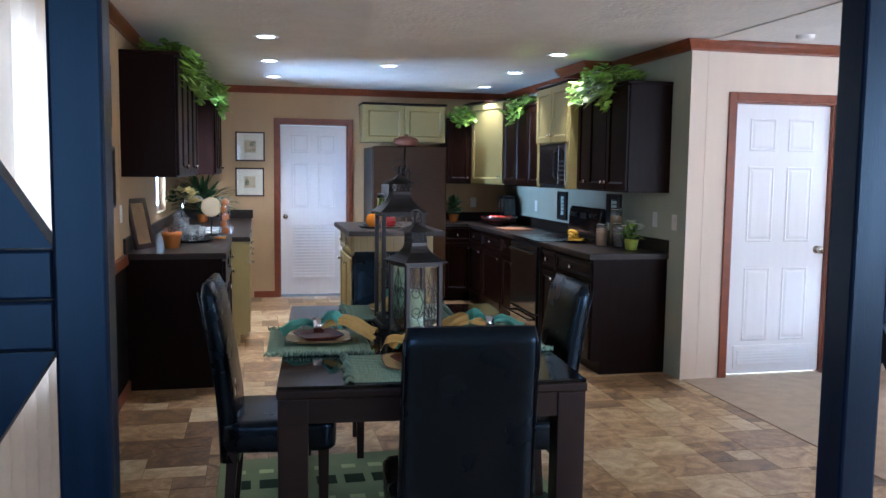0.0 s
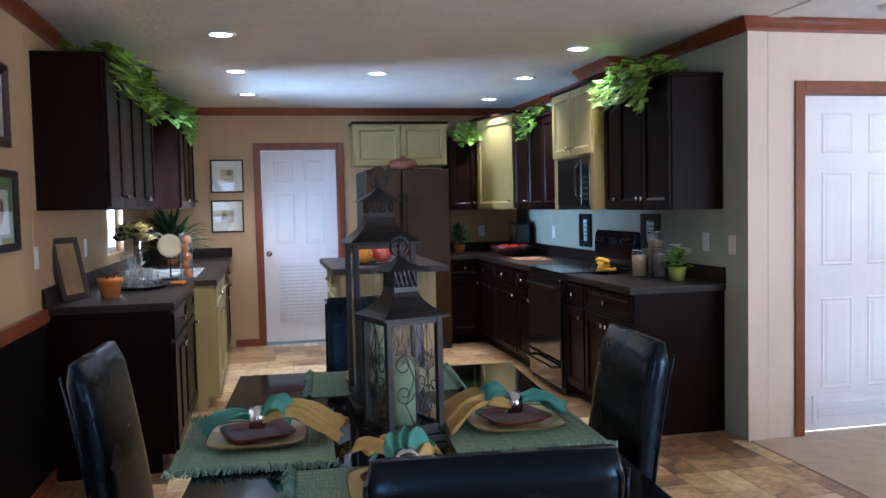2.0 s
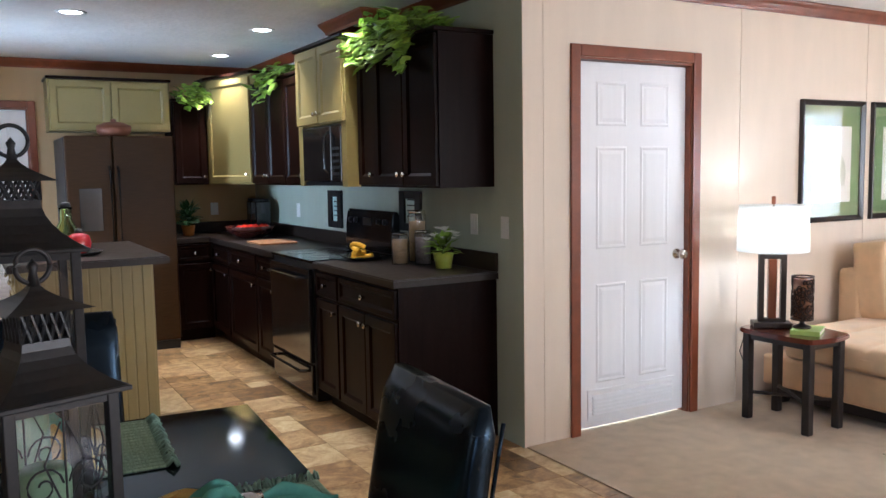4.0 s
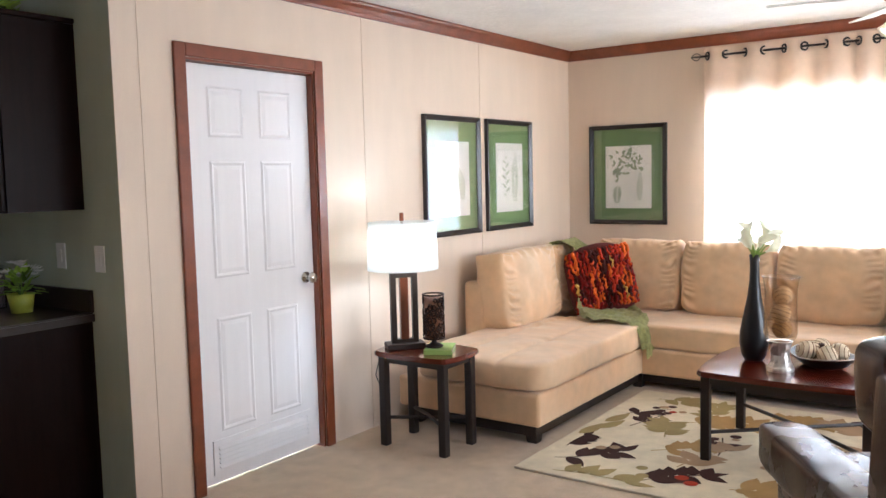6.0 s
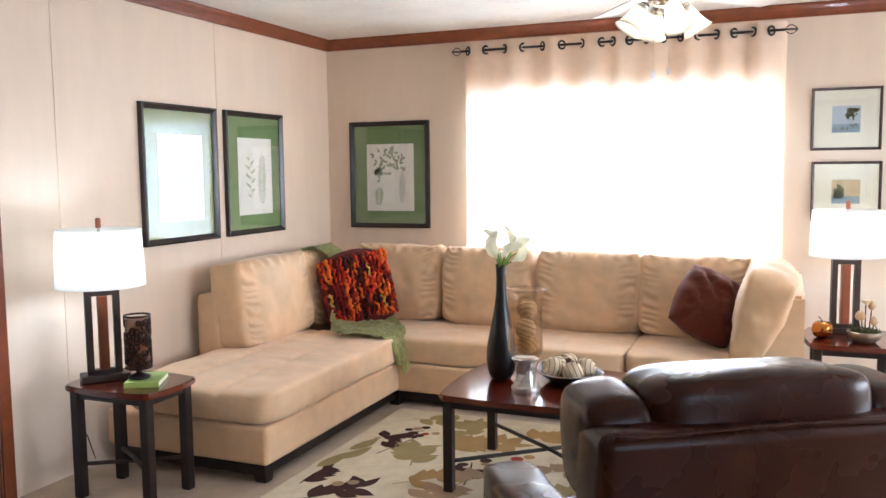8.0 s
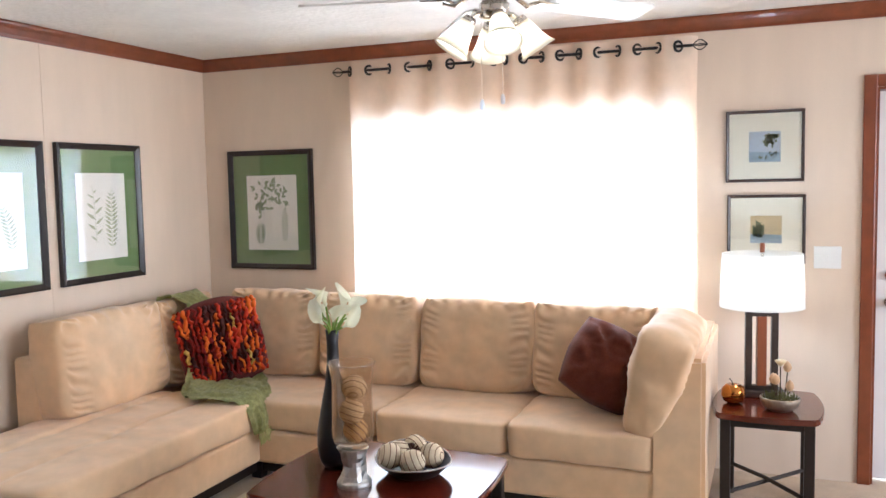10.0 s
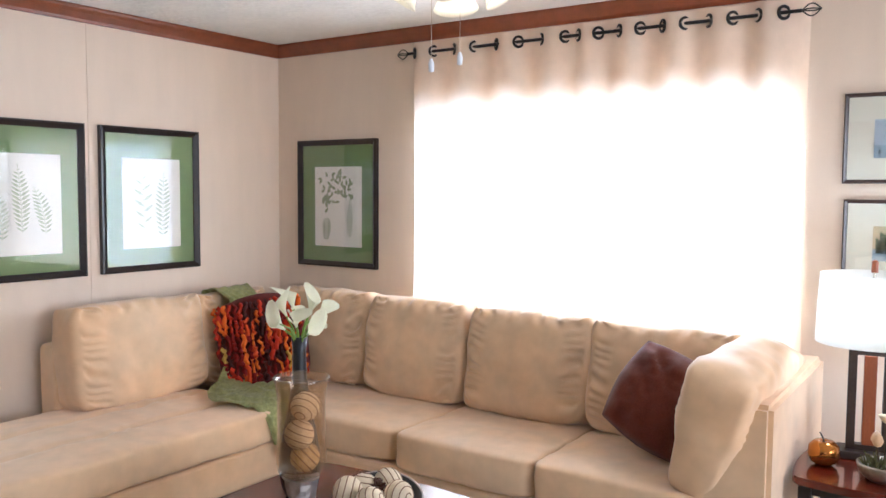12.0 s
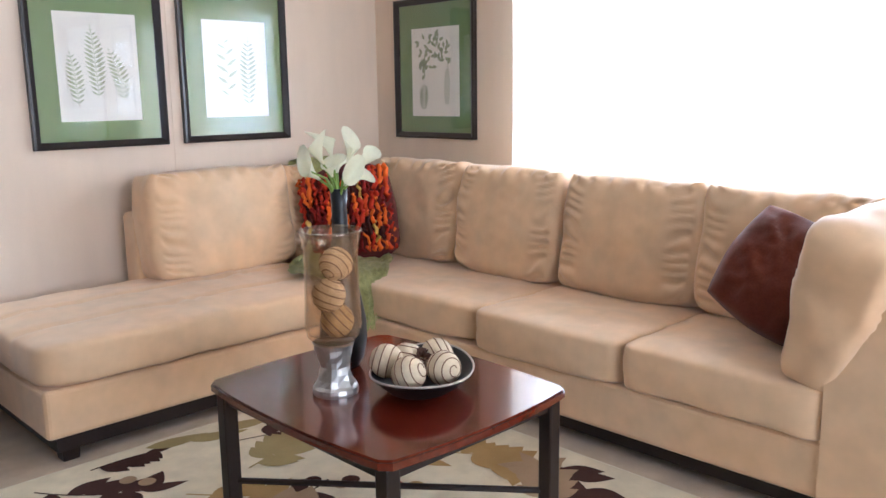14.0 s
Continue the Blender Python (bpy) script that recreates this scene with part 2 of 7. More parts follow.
def cushion(sx, sy, sz, puff=0.25, n=10, crease=0.0, seed=0, pinch=0.0, k=11.0, gather=0.0, belly=0.0, ear=0.0):
    """A stuffed block centred on x and y, standing on z = 0: full faces, soft edges, faint wrinkles."""
    bm = bmesh.new()
    bmesh.ops.create_cube(bm, size=2.0)
    bmesh.ops.subdivide_edges(bm, edges=bm.edges[:], cuts=n, use_grid_fill=True)
    for v in bm.verts:
        x, y, z = v.co
        q = (abs(x) ** k + abs(y) ** k + abs(z) ** k) ** (1 / k)
        c = Vector((x, y, z)) / q
        bx, by, bz = (1 - c.x ** 2), (1 - c.y ** 2), (1 - c.z ** 2)
        c = Vector((c.x * (1 + puff * 0.10 * by * bz), c.y * (1 + puff * 0.10 * bx * bz), c.z * (1 + puff * 0.45 * bx * by)))
        if belly:
            thin = 1 if sx > sy else 0
            c[thin] *= 1 + belly * (bx if thin else by) * bz
        if pinch:
            c.z *= 1 - pinch * (abs(x) * abs(y)) ** 2
        w = Vector((c.x * sx / 2, c.y * sy / 2, c.z * sz / 2))
        if crease:
            w += c * crease * (noise.noise(Vector((w.x * 7 + seed, w.y * 7, w.z * 7))) + 0.22 * noise.noise(Vector((w.x * 20, w.y * 20 + seed, w.z * 20))))
        if gather:
            wide, thin = (x, 1) if sx > sy else (y, 0)
            e = max(0.0, abs(wide) - 0.60) / 0.40
            rip = math.sin(w.z * 128 + 2.6 * math.sin(w.z * 27 + seed) + 9 * (1 - abs(wide)) + 3 * noise.noise(Vector((wide * 3, w.z * 5, seed))))
            w[thin] += gather * 2.6 * e * (1 - e) ** 0.7 * rip * (0.6 + 0.8 * noise.noise(Vector((seed, w.z * 9, wide)))) * (1 if c[thin] > 0 else -1)
            tp = max(0.0, z - 0.75) / 0.25
            w[thin] += gather * 0.5 * tp * math.sin(wide * 22 + seed + 2 * noise.noise(Vector((wide * 4, seed, 1)))) * (1 if c[thin] > 0 else -1)
        if ear and z > 0:
            wide = x if sx > sy else y
            w.z += ear * z * z * (abs(wide) ** 7 - 0.35)
        w.z += sz / 2
        v.co = w
    for fc in bm.faces:
        fc.smooth = True
    return bm


def smooth(bm, on=True):
    for f in bm.faces:
        f.smooth = on
    return bm


def mesh_of(name, bm):
    me = bpy.data.meshes.new(name)
    bm.to_mesh(me)
    bm.free()
    return me


def part(name, bm, material, parent=None, label="", m=None, shade=False):
    """One mesh object under a thing or under a part."""
    if shade:
        smooth(bm)
    ob = new(name, mesh_of(name, bm))
    ob.data.materials.append(material)
    if m is not None:
        ob.matrix_basis = m
    if parent:
        ob.parent = parent
    if label:
        ob["label"] = label
    return ob


def share(name, ob, parent, m):
    """Another object on the mesh of ob."""
    o = new(name, ob.data)
    o.parent = parent
    o.matrix_basis = m
    return o


def thing(name, m, label, category, group="", kind=""):
    ob = new(name)
    ob.empty_display_size = 0.1
    ob.matrix_basis = m
    return tagged(ob, label, category, group, kind)


def whole(name, bm, material, label, category, m=None, group="", kind="", shade=False):
    """A thing that is one mesh."""
    return tagged(part(name, bm, material, None, "", m, shade), label, category, group, kind)


def soft_square(r, z, k=4.5, seg=40):
    return [(r * math.copysign(abs(math.cos(t)) ** (2 / k), math.cos(t)), r * math.copysign(abs(math.sin(t)) ** (2 / k), math.sin(t)), z) for t in [2 * math.pi * i / seg for i in range(seg)]]


def square_plate(levels):
    bm = bmesh.new()
    rings = [[bm.verts.new(p) for p in soft_square(r, z)] for r, z in levels]
    for a, b in zip(rings, rings[1:]):
        for i in range(len(a)):
            j = (i + 1) % len(a)
            bm.faces.new((a[i], a[j], b[j], b[i]))
    bm.faces.new(rings[0][::-1])
    bm.faces.new(rings[-1])
    bmesh.ops.recalc_face_normals(bm, faces=bm.faces)
    return bm

# ---- the large structure ----
H = 2.46
WEST, NORTH, KEAST, LNORTH, EAST, SOUTH = -0.93, 9.75, 2.955, 5.27, 7.13, -2.60
T = 0.12


def wall(name, axis, face, out, a, b, holes, material, label):
    """A wall whose room side lies at face; out is the side it thickens to; holes of a0, a1, z0, z1."""
    lo, hi = min(face, face + out * T), max(face, face + out * T)
    rows, at = [], a
    for h0, h1, z0, z1 in sorted(holes):
        rows.append((at, h0, 0, H))
        if z0 > 0:
            rows.append((h0, h1, 0, z0))
        rows.append((h0, h1, z1, H))
        at = h1
    rows.append((at, b, 0, H))
    if axis == "x":
        bm = boxes(*[(lo, u0, z0, hi, u1, z1) for u0, u1, z0, z1 in rows])
    else:
        bm = boxes(*[(u0, lo, z0, u1, hi, z1) for u0, u1, z0, z1 in rows])
    return whole(name, bm, material, label, "wall", kind="structure")


# the first hole is no known window: cut for the west fill lamp
wall("wall_west", "x", WEST, -1, SOUTH - T, NORTH + T, [(-2.30, -0.40, 0.80, 2.10), (2.70, 3.85, 0.75, 2.05), (7.55, 8.30, 1.10, 1.80)], M_WALL_T, "tan vinyl wall above dark wainscot")
wall("wall_north", "y", NORTH, 1, WEST, KEAST + T, [(0.20, 1.00, 0, 2.04)], M_WALL_T, "tan vinyl wall at the kitchen's end")
wall("wall_kitchen", "x", KEAST, 1, LNORTH, NORTH, [], M_WALL_K, "grey-green vinyl wall behind the range")
wall("wall_living", "y", LNORTH, 1, KEAST + T, EAST + T, [(3.32, 4.145, 0, 2.04)], M_WALL, "warm beige vinyl wall with flat battens")
wall("wall_east", "x", EAST, 1, SOUTH - T, LNORTH, [(0.27, 1.19, 0, 2.04), (2.13, 4.13, 0.85, 1.94)], M_WALL, "pale beige vinyl wall round the window")
# this wall's hole is made up too, to seat the south fill lamp
wall("wall_south", "y", SOUTH, -1, WEST, EAST, [(3.40, 6.40, 0.80, 2.10)], M_WALL, "plain beige wall behind the walk")
# face of the wall end that shows to the living room
whole("wall_end", boxes((KEAST, LNORTH - 0.004, 0, KEAST + T, LNORTH, H)), M_WALL, "beige end face of the kitchen wall", "wall", kind="structure")

whole("ceiling", boxes((WEST - T, SOUTH - T, H, EAST + T, NORTH + T, H + 0.12)), M_CEIL, "white textured ceiling", "ceiling", kind="structure")
whole("ceiling_trim", boxes((3.06, SOUTH, H - 0.008, 3.20, LNORTH, H - 0.001), bevel=0.003), M_CEIL, "flat white seam strip on the ceiling", "trim", kind="structure")
floor = whole("floor", boxes((WEST - T, SOUTH - T, -0.10, 2.97, NORTH + T, -0.002)), mat("vinyl_grout", lin("6b5a44"), 0.6), "brown vinyl floor under the tiles", "floor", kind="structure")
whole("carpet_floor", boxes((2.97, SOUTH - T, -0.10, EAST + T, LNORTH + T, 0.006)), M_CARPET, "beige cut-pile carpet", "floor", kind="structure")

# added pale reflector: makes the bright strip of light under door_1
whole("door_gap_slab", boxes((3.09, LNORTH + T, -0.10, 4.60, LNORTH + 1.0, 0.004)), mat("pale_slab", lin("dcdde0"), 0.5, var=0.06), "pale slab added behind the door to brighten its bottom gap", "floor", kind="structure")


def crown(name, pts, label="cherry crown moulding under the ceiling"):
    """Crown moulding along a line of corners, the room on the left of its way."""
    prof = [(0.000, -0.078), (0.010, -0.078), (0.014, -0.062), (0.032, -0.034), (0.046, -0.018), (0.050, -0.010), (0.050, 0.0), (0.0, 0.0)]
    bm = bmesh.new()
    n = len(pts)
    rings = []
    for i, p in enumerate(pts):
        p = Vector((*p, 0))
        dirs = []
        if i:
            dirs.append((p - Vector((*pts[i - 1], 0))).normalized())
        if i < n - 1:
            dirs.append((Vector((*pts[i + 1], 0)) - p).normalized())
        nrm = [Vector((-d.y, d.x, 0)) for d in dirs]
        off = nrm[0] if len(nrm) == 1 else (nrm[0] + nrm[1]) / (1 + nrm[0].dot(nrm[1]))
        rings.append([bm.verts.new(p + off * u + Vector((0, 0, H - 0.001 + v))) for u, v in prof])
    for a, b in zip(rings, rings[1:]):
        for i in range(len(prof)):
            j = (i + 1) % len(prof)
            bm.faces.new((a[i], b[i], b[j], a[j]))
    bm.faces.new(rings[0])
    bm.faces.new(rings[-1][::-1])
    bmesh.ops.recalc_face_normals(bm, faces=bm.faces)
    return whole(name, bm, M_TRIM, label, "trim", kind="structure")


crown("crown_trim_1", [(EAST, SOUTH), (EAST, LNORTH), (KEAST, LNORTH), (KEAST, 6.58), (2.70, 6.58), (2.70, 7.18), (KEAST, 7.18), (KEAST, NORTH), (WEST, NORTH), (WEST, SOUTH)])


def strip(name, x0, y0, z0, x1, y1, z1, m=M_TRIM, label="cherry baseboard along the wall"):
    return whole(name, boxes((x0, y0, z0, x1, y1, z1), bevel=0.003), m, label, "trim", kind="structure")


strip("baseboard_1", WEST, SOUTH, 0, WEST + 0.026, 5.70, 0.075)
strip("baseboard_2", -0.10, NORTH - 0.012, 0, 0.14, NORTH, 0.075)
# wainscot and chair rail
whole("wainscot", boxes((WEST, SOUTH, 0, WEST + 0.012, 2.60, 0.87), (WEST, 3.95, 0, WEST + 0.012, 5.70, 0.87), (WEST, 2.60, 0, WEST + 0.012, 3.95, 0.72)), M_WAINS, "black-stained wainscot panelling", "wainscot", kind="structure")
strip("chair_rail", WEST, 3.95, 0.86, WEST + 0.03, 5.70, 0.93, label="cherry chair rail on the wainscot")
# flat battens over the panel seams
for n_, (x_, z_) in enumerate([(3.10, 0.0), (4.56, 0.0), (5.79, 0.0)]):
    whole("wall_batten", boxes((x_ - 0.014, LNORTH - 0.003, 0.0, x_ + 0.014, LNORTH, H - 0.08)), M_WALL, "flat beige batten over a panel seam", "trim", kind="structure")
for y_ in (4.60, 5.52):
    whole("wall_batten", boxes((WEST, y_ - 0.014, 0.93, WEST + 0.003, y_ + 0.014, H - 0.08)), M_WALL_T, "flat tan batten over a panel seam", "trim", kind="structure")


def casing(name, axis, face, side, a, b, top, w=0.062, d=0.018):
    """Door casing round an opening a..b on the wall face; side: the way into the room."""
    lo, hi = min(face, face + side * d), max(face, face + side * d)
    rows = [(a - w, a, 0, top + w), (b, b + w, 0, top + w), (a, b, top, top + w)]
    put = (lambda u0, u1, z0, z1: (u0, lo, z0, u1, hi, z1)) if axis == "y" else (lambda u0, u1, z0, z1: (lo, u0, z0, hi, u1, z1))
    root = thing(name, pose(0, 0, 0), "cherry-stained wooden door casing", "door frame", kind="structure")
    for nm, r in zip(("side_casing", "side_casing", "head_casing"), rows):
        part(nm, boxes(put(*r), bevel=0.006, seg=2), M_TRIM, root)
    jl, jh = (face, face - side * T)
    lo, hi = min(jl, jh), max(jl, jh)
    j = 0.012
    put = (lambda u0, u1, z0, z1: (u0, lo, z0, u1, hi, z1)) if axis == "y" else (lambda u0, u1, z0, z1: (lo, u0, z0, hi, u1, z1))
    part("jamb", boxes(put(a, a + j, 0, top), put(b - j, b, 0, top), put(a + j, b - j, top - j, top)), M_TRIM, root)
    return root


casing("door_frame_1", "y", LNORTH, -1, 3.32, 4.145, 2.04)
casing("door_frame_2", "y", NORTH, -1, 0.20, 1.00, 2.04)
casing("door_frame_3", "x", EAST, -1, 0.27, 1.19, 2.04)


def panel_door(name, m, w, h, label, knob_x, panels, louvres=(), lever=False):
    """A white moulded door, front to -y, its hinge foot at the origin; panels and louvre fields of x0, z0, x1, z1."""
    root = thing(name, m, label, "door", kind="structure")
    bm = boxes((0, 0, 0, w, 0.035, h), bevel=0.002, seg=1)
    part("leaf", bm, M_DOORW, root)
    for x0, z0, x1, z1 in panels:
        one = bmesh.new()
        # raised ogee ring with a sunk field
        outer = [(x0, z0), (x1, z0), (x1, z1), (x0, z1)]
        rings = []
        for inset, y in ((0.0, 0.0), (0.010, -0.005), (0.022, -0.0008), (0.042, -0.0045)):
            rings.append([one.verts.new((x + (inset if x == x0 else -inset), y - 0.0005, z + (inset if z == z0 else -inset))) for x, z in outer])
        for a, b in zip(rings, rings[1:]):
            for i in range(4):
                j = (i + 1) % 4
                one.faces.new((a[i], a[j], b[j], b[i]))
        one.faces.new(rings[-1])
        bmesh.ops.recalc_face_normals(one, faces=one.faces)
        part("door_panel", one, M_DOORW, root)
    for x0, z0, x1, z1, n in louvres:
        part("vent_frame", boxes((x0 - 0.03, -0.008, z0 - 0.03, x1 + 0.03, -0.0005, z0), (x0 - 0.03, -0.008, z1, x1 + 0.03, -0.0005, z1 + 0.03), (x0 - 0.03, -0.008, z0, x0, -0.0005, z1), (x1, -0.008, z0, x1 + 0.03, -0.0005, z1)), M_DOORW, root)
        first = None
        for i in range(n):
            z = z0 + (z1 - z0) * (i + 0.5) / n
            if first is None:
                hh = (z1 - z0) / n * 0.42
                first = part("slat", extrude_poly([(-0.001, -hh), (-0.020, -hh), (-0.018, -hh * 0.55), (-0.001, hh)], "x", x0, x1), M_DOORW, root, m=pose(0, 0, z))
            else:
                share("slat", first, root, pose(0, 0, z))
    k = part("knob", lathe([(0, 0), (0.030, 0.0), (0.030, 0.006), (0.012, 0.010), (0.012, 0.030), (0.022, 0.036), (0.029, 0.050), (0.024, 0.064), (0, 0.068)], 20), M_NICKEL, root, "satin nickel knob", pose(knob_x, 0, 0.93, 90), True)
    return root


SIX = lambda w, hs: [(x0, z0, x1, z1) for z0, z1 in hs for x0, x1 in ((0.13, w / 2 - 0.05), (w / 2 + 0.05, w - 0.13))]
panel_door("door_1", pose(3.334, LNORTH + 0.035, 0.022), 0.797, 2.0, "white six-panel door with a louvred foot", 0.735, SIX(0.797, [(0.245, 0.80), (0.99, 1.55), (1.66, 1.90)]), [(0.10, 0.07, 0.70, 0.18, 5)])
panel_door("door_2", pose(0.214, NORTH + 0.055, 0.022), 0.772, 2.0, "white panel door with a louvred lower half", 0.055, SIX(0.772, [(1.03, 1.56), (1.68, 1.90)]), [(0.14, 0.20, 0.64, 0.82, 17)])
panel_door("door_3", pose(EAST + 0.055, 1.176, 0.022, rz=-90), 0.89, 2.0, "white entry door beside the lamp table", 0.07, SIX(0.89, [(0.25, 0.86), (1.02, 1.55), (1.66, 1.90)]))
part("deadbolt", lathe([(0, 0), (0.03, 0), (0.028, 0.012), (0.012, 0.014), (0.010, 0.024), (0, 0.025)], 18), M_NICKEL, bpy.data.objects["door_3"], "nickel deadbolt", pose(0.07, 0, 1.07, 90), True)


def window(name, face, side, a, b, z0, z1, label):
    """A white window in an x-facing wall: frame, mullion, panes and a sill."""
    root = thing(name, pose(0, 0, 0), label, "window", kind="structure")
    c = face - side * 0.08
    x0, x1 = c - 0.02, c + 0.02
    f = 0.045
    part("window_frame", boxes((x0, a, z0, x1, a + f, z1), (x0, b - f, z0, x1, b, z1), (x0, a + f, z0, x1, b - f, z0 + f), (x0, a + f, z1 - f, x1, b - f, z1), (x0, (a + b) / 2 - 0.03, z0 + f, x1, (a + b) / 2 + 0.03, z1 - f)), M_WHITE, root)
    for u0, u1 in ((a + f, (a + b) / 2 - 0.03), ((a + b) / 2 + 0.03, b - f)):
        p = part("pane", boxes((c - 0.002, u0, z0 + f, c + 0.002, u1, z1 - f)), M_PANE, root)
        p.visible_shadow = False
    return root


window("window_1", EAST, -1, 2.13, 4.13, 0.85, 1.94, "white double window behind ivory curtains")
window("window_2", WEST, 1, 2.70, 3.85, 0.75, 2.05, "white dining window behind a pale curtain")
window("window_3", WEST, 1, 7.55, 8.30, 1.10, 1.80, "small white window over the sink")

# ---- kitchen ----
M_KNOB = mat("bright_nickel_knob", (0.75, 0.74, 0.72), 0.18, 1.0, var=0.03, bump=0)
M_STEELBK = mat("black_stainless", lin("3a2717"), 0.34, 0.0, var=0.3, scale=9, fine=120, stretch=(1, 1, 14), bump=0.05, spec=0.08)


def front(w, h, material, parent, m, name="door", knob=None):
    """A framed front with a sunk panel, front to -y, lower left at the origin."""
    s = 0.055 if h > 0.25 else 0.030
    bm = bmesh.new()
    # frame face, then a sloped bead into the panel
    rings = []
    for inset, y in ((0.0, 0.0), (0.0, -0.017), (0.003, -0.020), (s - 0.004, -0.020), (s, -0.017), (s + 0.008, -0.011), (s + 0.011, -0.0085)):
        rings.append([bm.verts.new(p) for p in ((inset, y, inset), (w - inset, y, inset), (w - inset, y, h - inset), (inset, y, h - inset))])
    for a, b in zip(rings, rings[1:]):
        for i in range(4):
            j = (i + 1) % 4
            bm.faces.new((a[i], a[j], b[j], b[i]))
    bm.faces.new(rings[-1])
    ob = part(name, bm, material, parent, m=m)
    if knob:
        part("knob", lathe([(0, 0), (0.009, 0), (0.006, 0.008), (0.007, 0.014), (0.015, 0.020), (0.015, 0.026), (0.009, 0.030), (0, 0.031)], 14), M_KNOB, ob, "round nickel knob", pose(knob[0], -0.020, knob[1], 90), True)
    return ob


def base_cabinet(m, w, d, h, material, label, cols, end=True):
    """A base unit: toe kick, carcass, and for each column a drawer over one or two doors; cols of (width, doors)."""
    root = thing("base_cabinet", m, label, "cabinet", "kitchen base cabinets")
    part("body", boxes((0, 0, 0.10, w, d, h), (0.0, 0.07, 0, w, d, 0.10)), material, root)
    x = 0.0
    for cw, doors in cols:
        g = 0.012
        front(cw - 2 * g, 0.145, material, root, pose(x + g, 0, h - 0.165), "drawer", ((cw - 2 * g) / 2, 0.072))
        dw = (cw - 2 * g - (doors - 1) * 0.006) / doors
        for i in range(doors):
            kx = dw - 0.03 if (doors == 2 and i == 0) or (doors == 1) else 0.03
            front(dw, h - 0.165 - 0.115 - 0.02, material, root, pose(x + g + i * (dw + 0.006), 0, 0.115), "door", (kx, h - 0.165 - 0.115 - 0.02 - 0.06))
        x += cw
    return root


def wall_cabinet(m, w, d, h, material, label, doors, crown_lip=True, group="kitchen wall cabinets", knobs=True):
    root = thing("wall_cabinet", m, label, "cabinet", group)
    part("body", boxes((0, 0, 0, w, d, h)), material, root)
    g = 0.012
    x = g
    total = w - 2 * g - (len(doors) - 1) * 0.008
    for i, share_ in enumerate(doors):
        dw = total * share_ / sum(doors)
        kx = dw - 0.03 if i % 2 == 0 else 0.03
        front(dw, h - 2 * g, material, root, pose(x, 0, g), "door", (kx, 0.06) if knobs else None)
        x += dw + 0.008
    if crown_lip:
        part("top_moulding", boxes((-0.012, -0.032, h - 0.002, w + 0.012, d, h + 0.022), bevel=0.006), M_ESP, root)
    return root


LC = 0.935
W_F, W_G = -0.295, -0.145
# west run
base_cabinet(pose(W_F, 5.64, 0, rz=90), 0.74, 0.66, LC - 0.04, M_ESP, "espresso base cabinet with a drawer and two doors", [(0.74, 2)])
base_cabinet(pose(W_F, 6.38, 0, rz=90), 0.62, 0.66, LC - 0.04, M_ESP, "espresso base cabinet with a drawer and one door", [(0.62, 1)])
base_cabinet(pose(W_G, 7.00, 0, rz=90), 1.50, 0.80, LC - 0.04, M_OLIVE, "olive painted sink cabinet standing proud of its neighbours", [(0.75, 1), (0.75, 1)])
base_cabinet(pose(W_G - 0.02, 8.50, 0, rz=90), 1.25, 0.78, LC - 0.04, M_ESP, "espresso base cabinet at the far wall", [(0.62, 1), (0.63, 1)])


def counter(name, pts, z, label, t=0.04):
    bm = extrude_poly(pts, "z", z - t, z)
    es = [e for e in bm.edges if all(abs(v.co.z - z) < 1e-5 for v in e.verts)]
    bmesh.ops.bevel(bm, geom=es, offset=0.006, segments=2, affect="EDGES")
    return whole(name, bm, M_COUNTER, label, "countertop")


counter("countertop", [(WEST, 5.61), (-0.27, 5.61), (-0.27, 6.985), (-0.12, 6.985), (-0.12, NORTH), (WEST, NORTH)], LC, "dark grey laminate countertop along the window wall")
counter("countertop", [(2.325, 5.50), (KEAST, 5.50), (KEAST, 6.622), (2.325, 6.622)], 0.91, "dark grey laminate countertop beside the range")
counter("countertop", [(2.325, 7.378), (KEAST, 7.378), (KEAST, NORTH), (2.03, NORTH), (2.03, 9.10), (2.325, 9.10)], 0.91, "dark grey laminate corner countertop")
whole("backsplash", boxes((WEST, 5.61, LC, WEST + 0.018, NORTH, LC + 0.10), (WEST + 0.018, NORTH - 0.018, LC, -0.105, NORTH, LC + 0.10), bevel=0.003), M_COUNTER, "dark laminate splash strip on the window wall", "backsplash")
whole("backsplash", boxes((KEAST - 0.018, 5.50, 0.91, KEAST, 6.622, 1.01), (KEAST - 0.018, 7.378, 0.91, KEAST, NORTH, 1.01), (2.03, NORTH - 0.018, 0.91, KEAST - 0.018, NORTH, 1.01), bevel=0.003), M_COUNTER, "dark laminate splash strip behind the range", "backsplash")

# west wall cabinets
wall_cabinet(pose(-0.585, 5.60, 1.445, rz=90), 1.90, 0.345, 0.80, M_ESP, "espresso wall cabinet with four narrow doors", [1, 1, 1, 1])
wall_cabinet(pose(-0.47, 8.30, 1.445, rz=90), 1.43, 0.46, 0.80, M_ESP, "deep espresso wall cabinet beyond the sink window", [1, 1, 1])

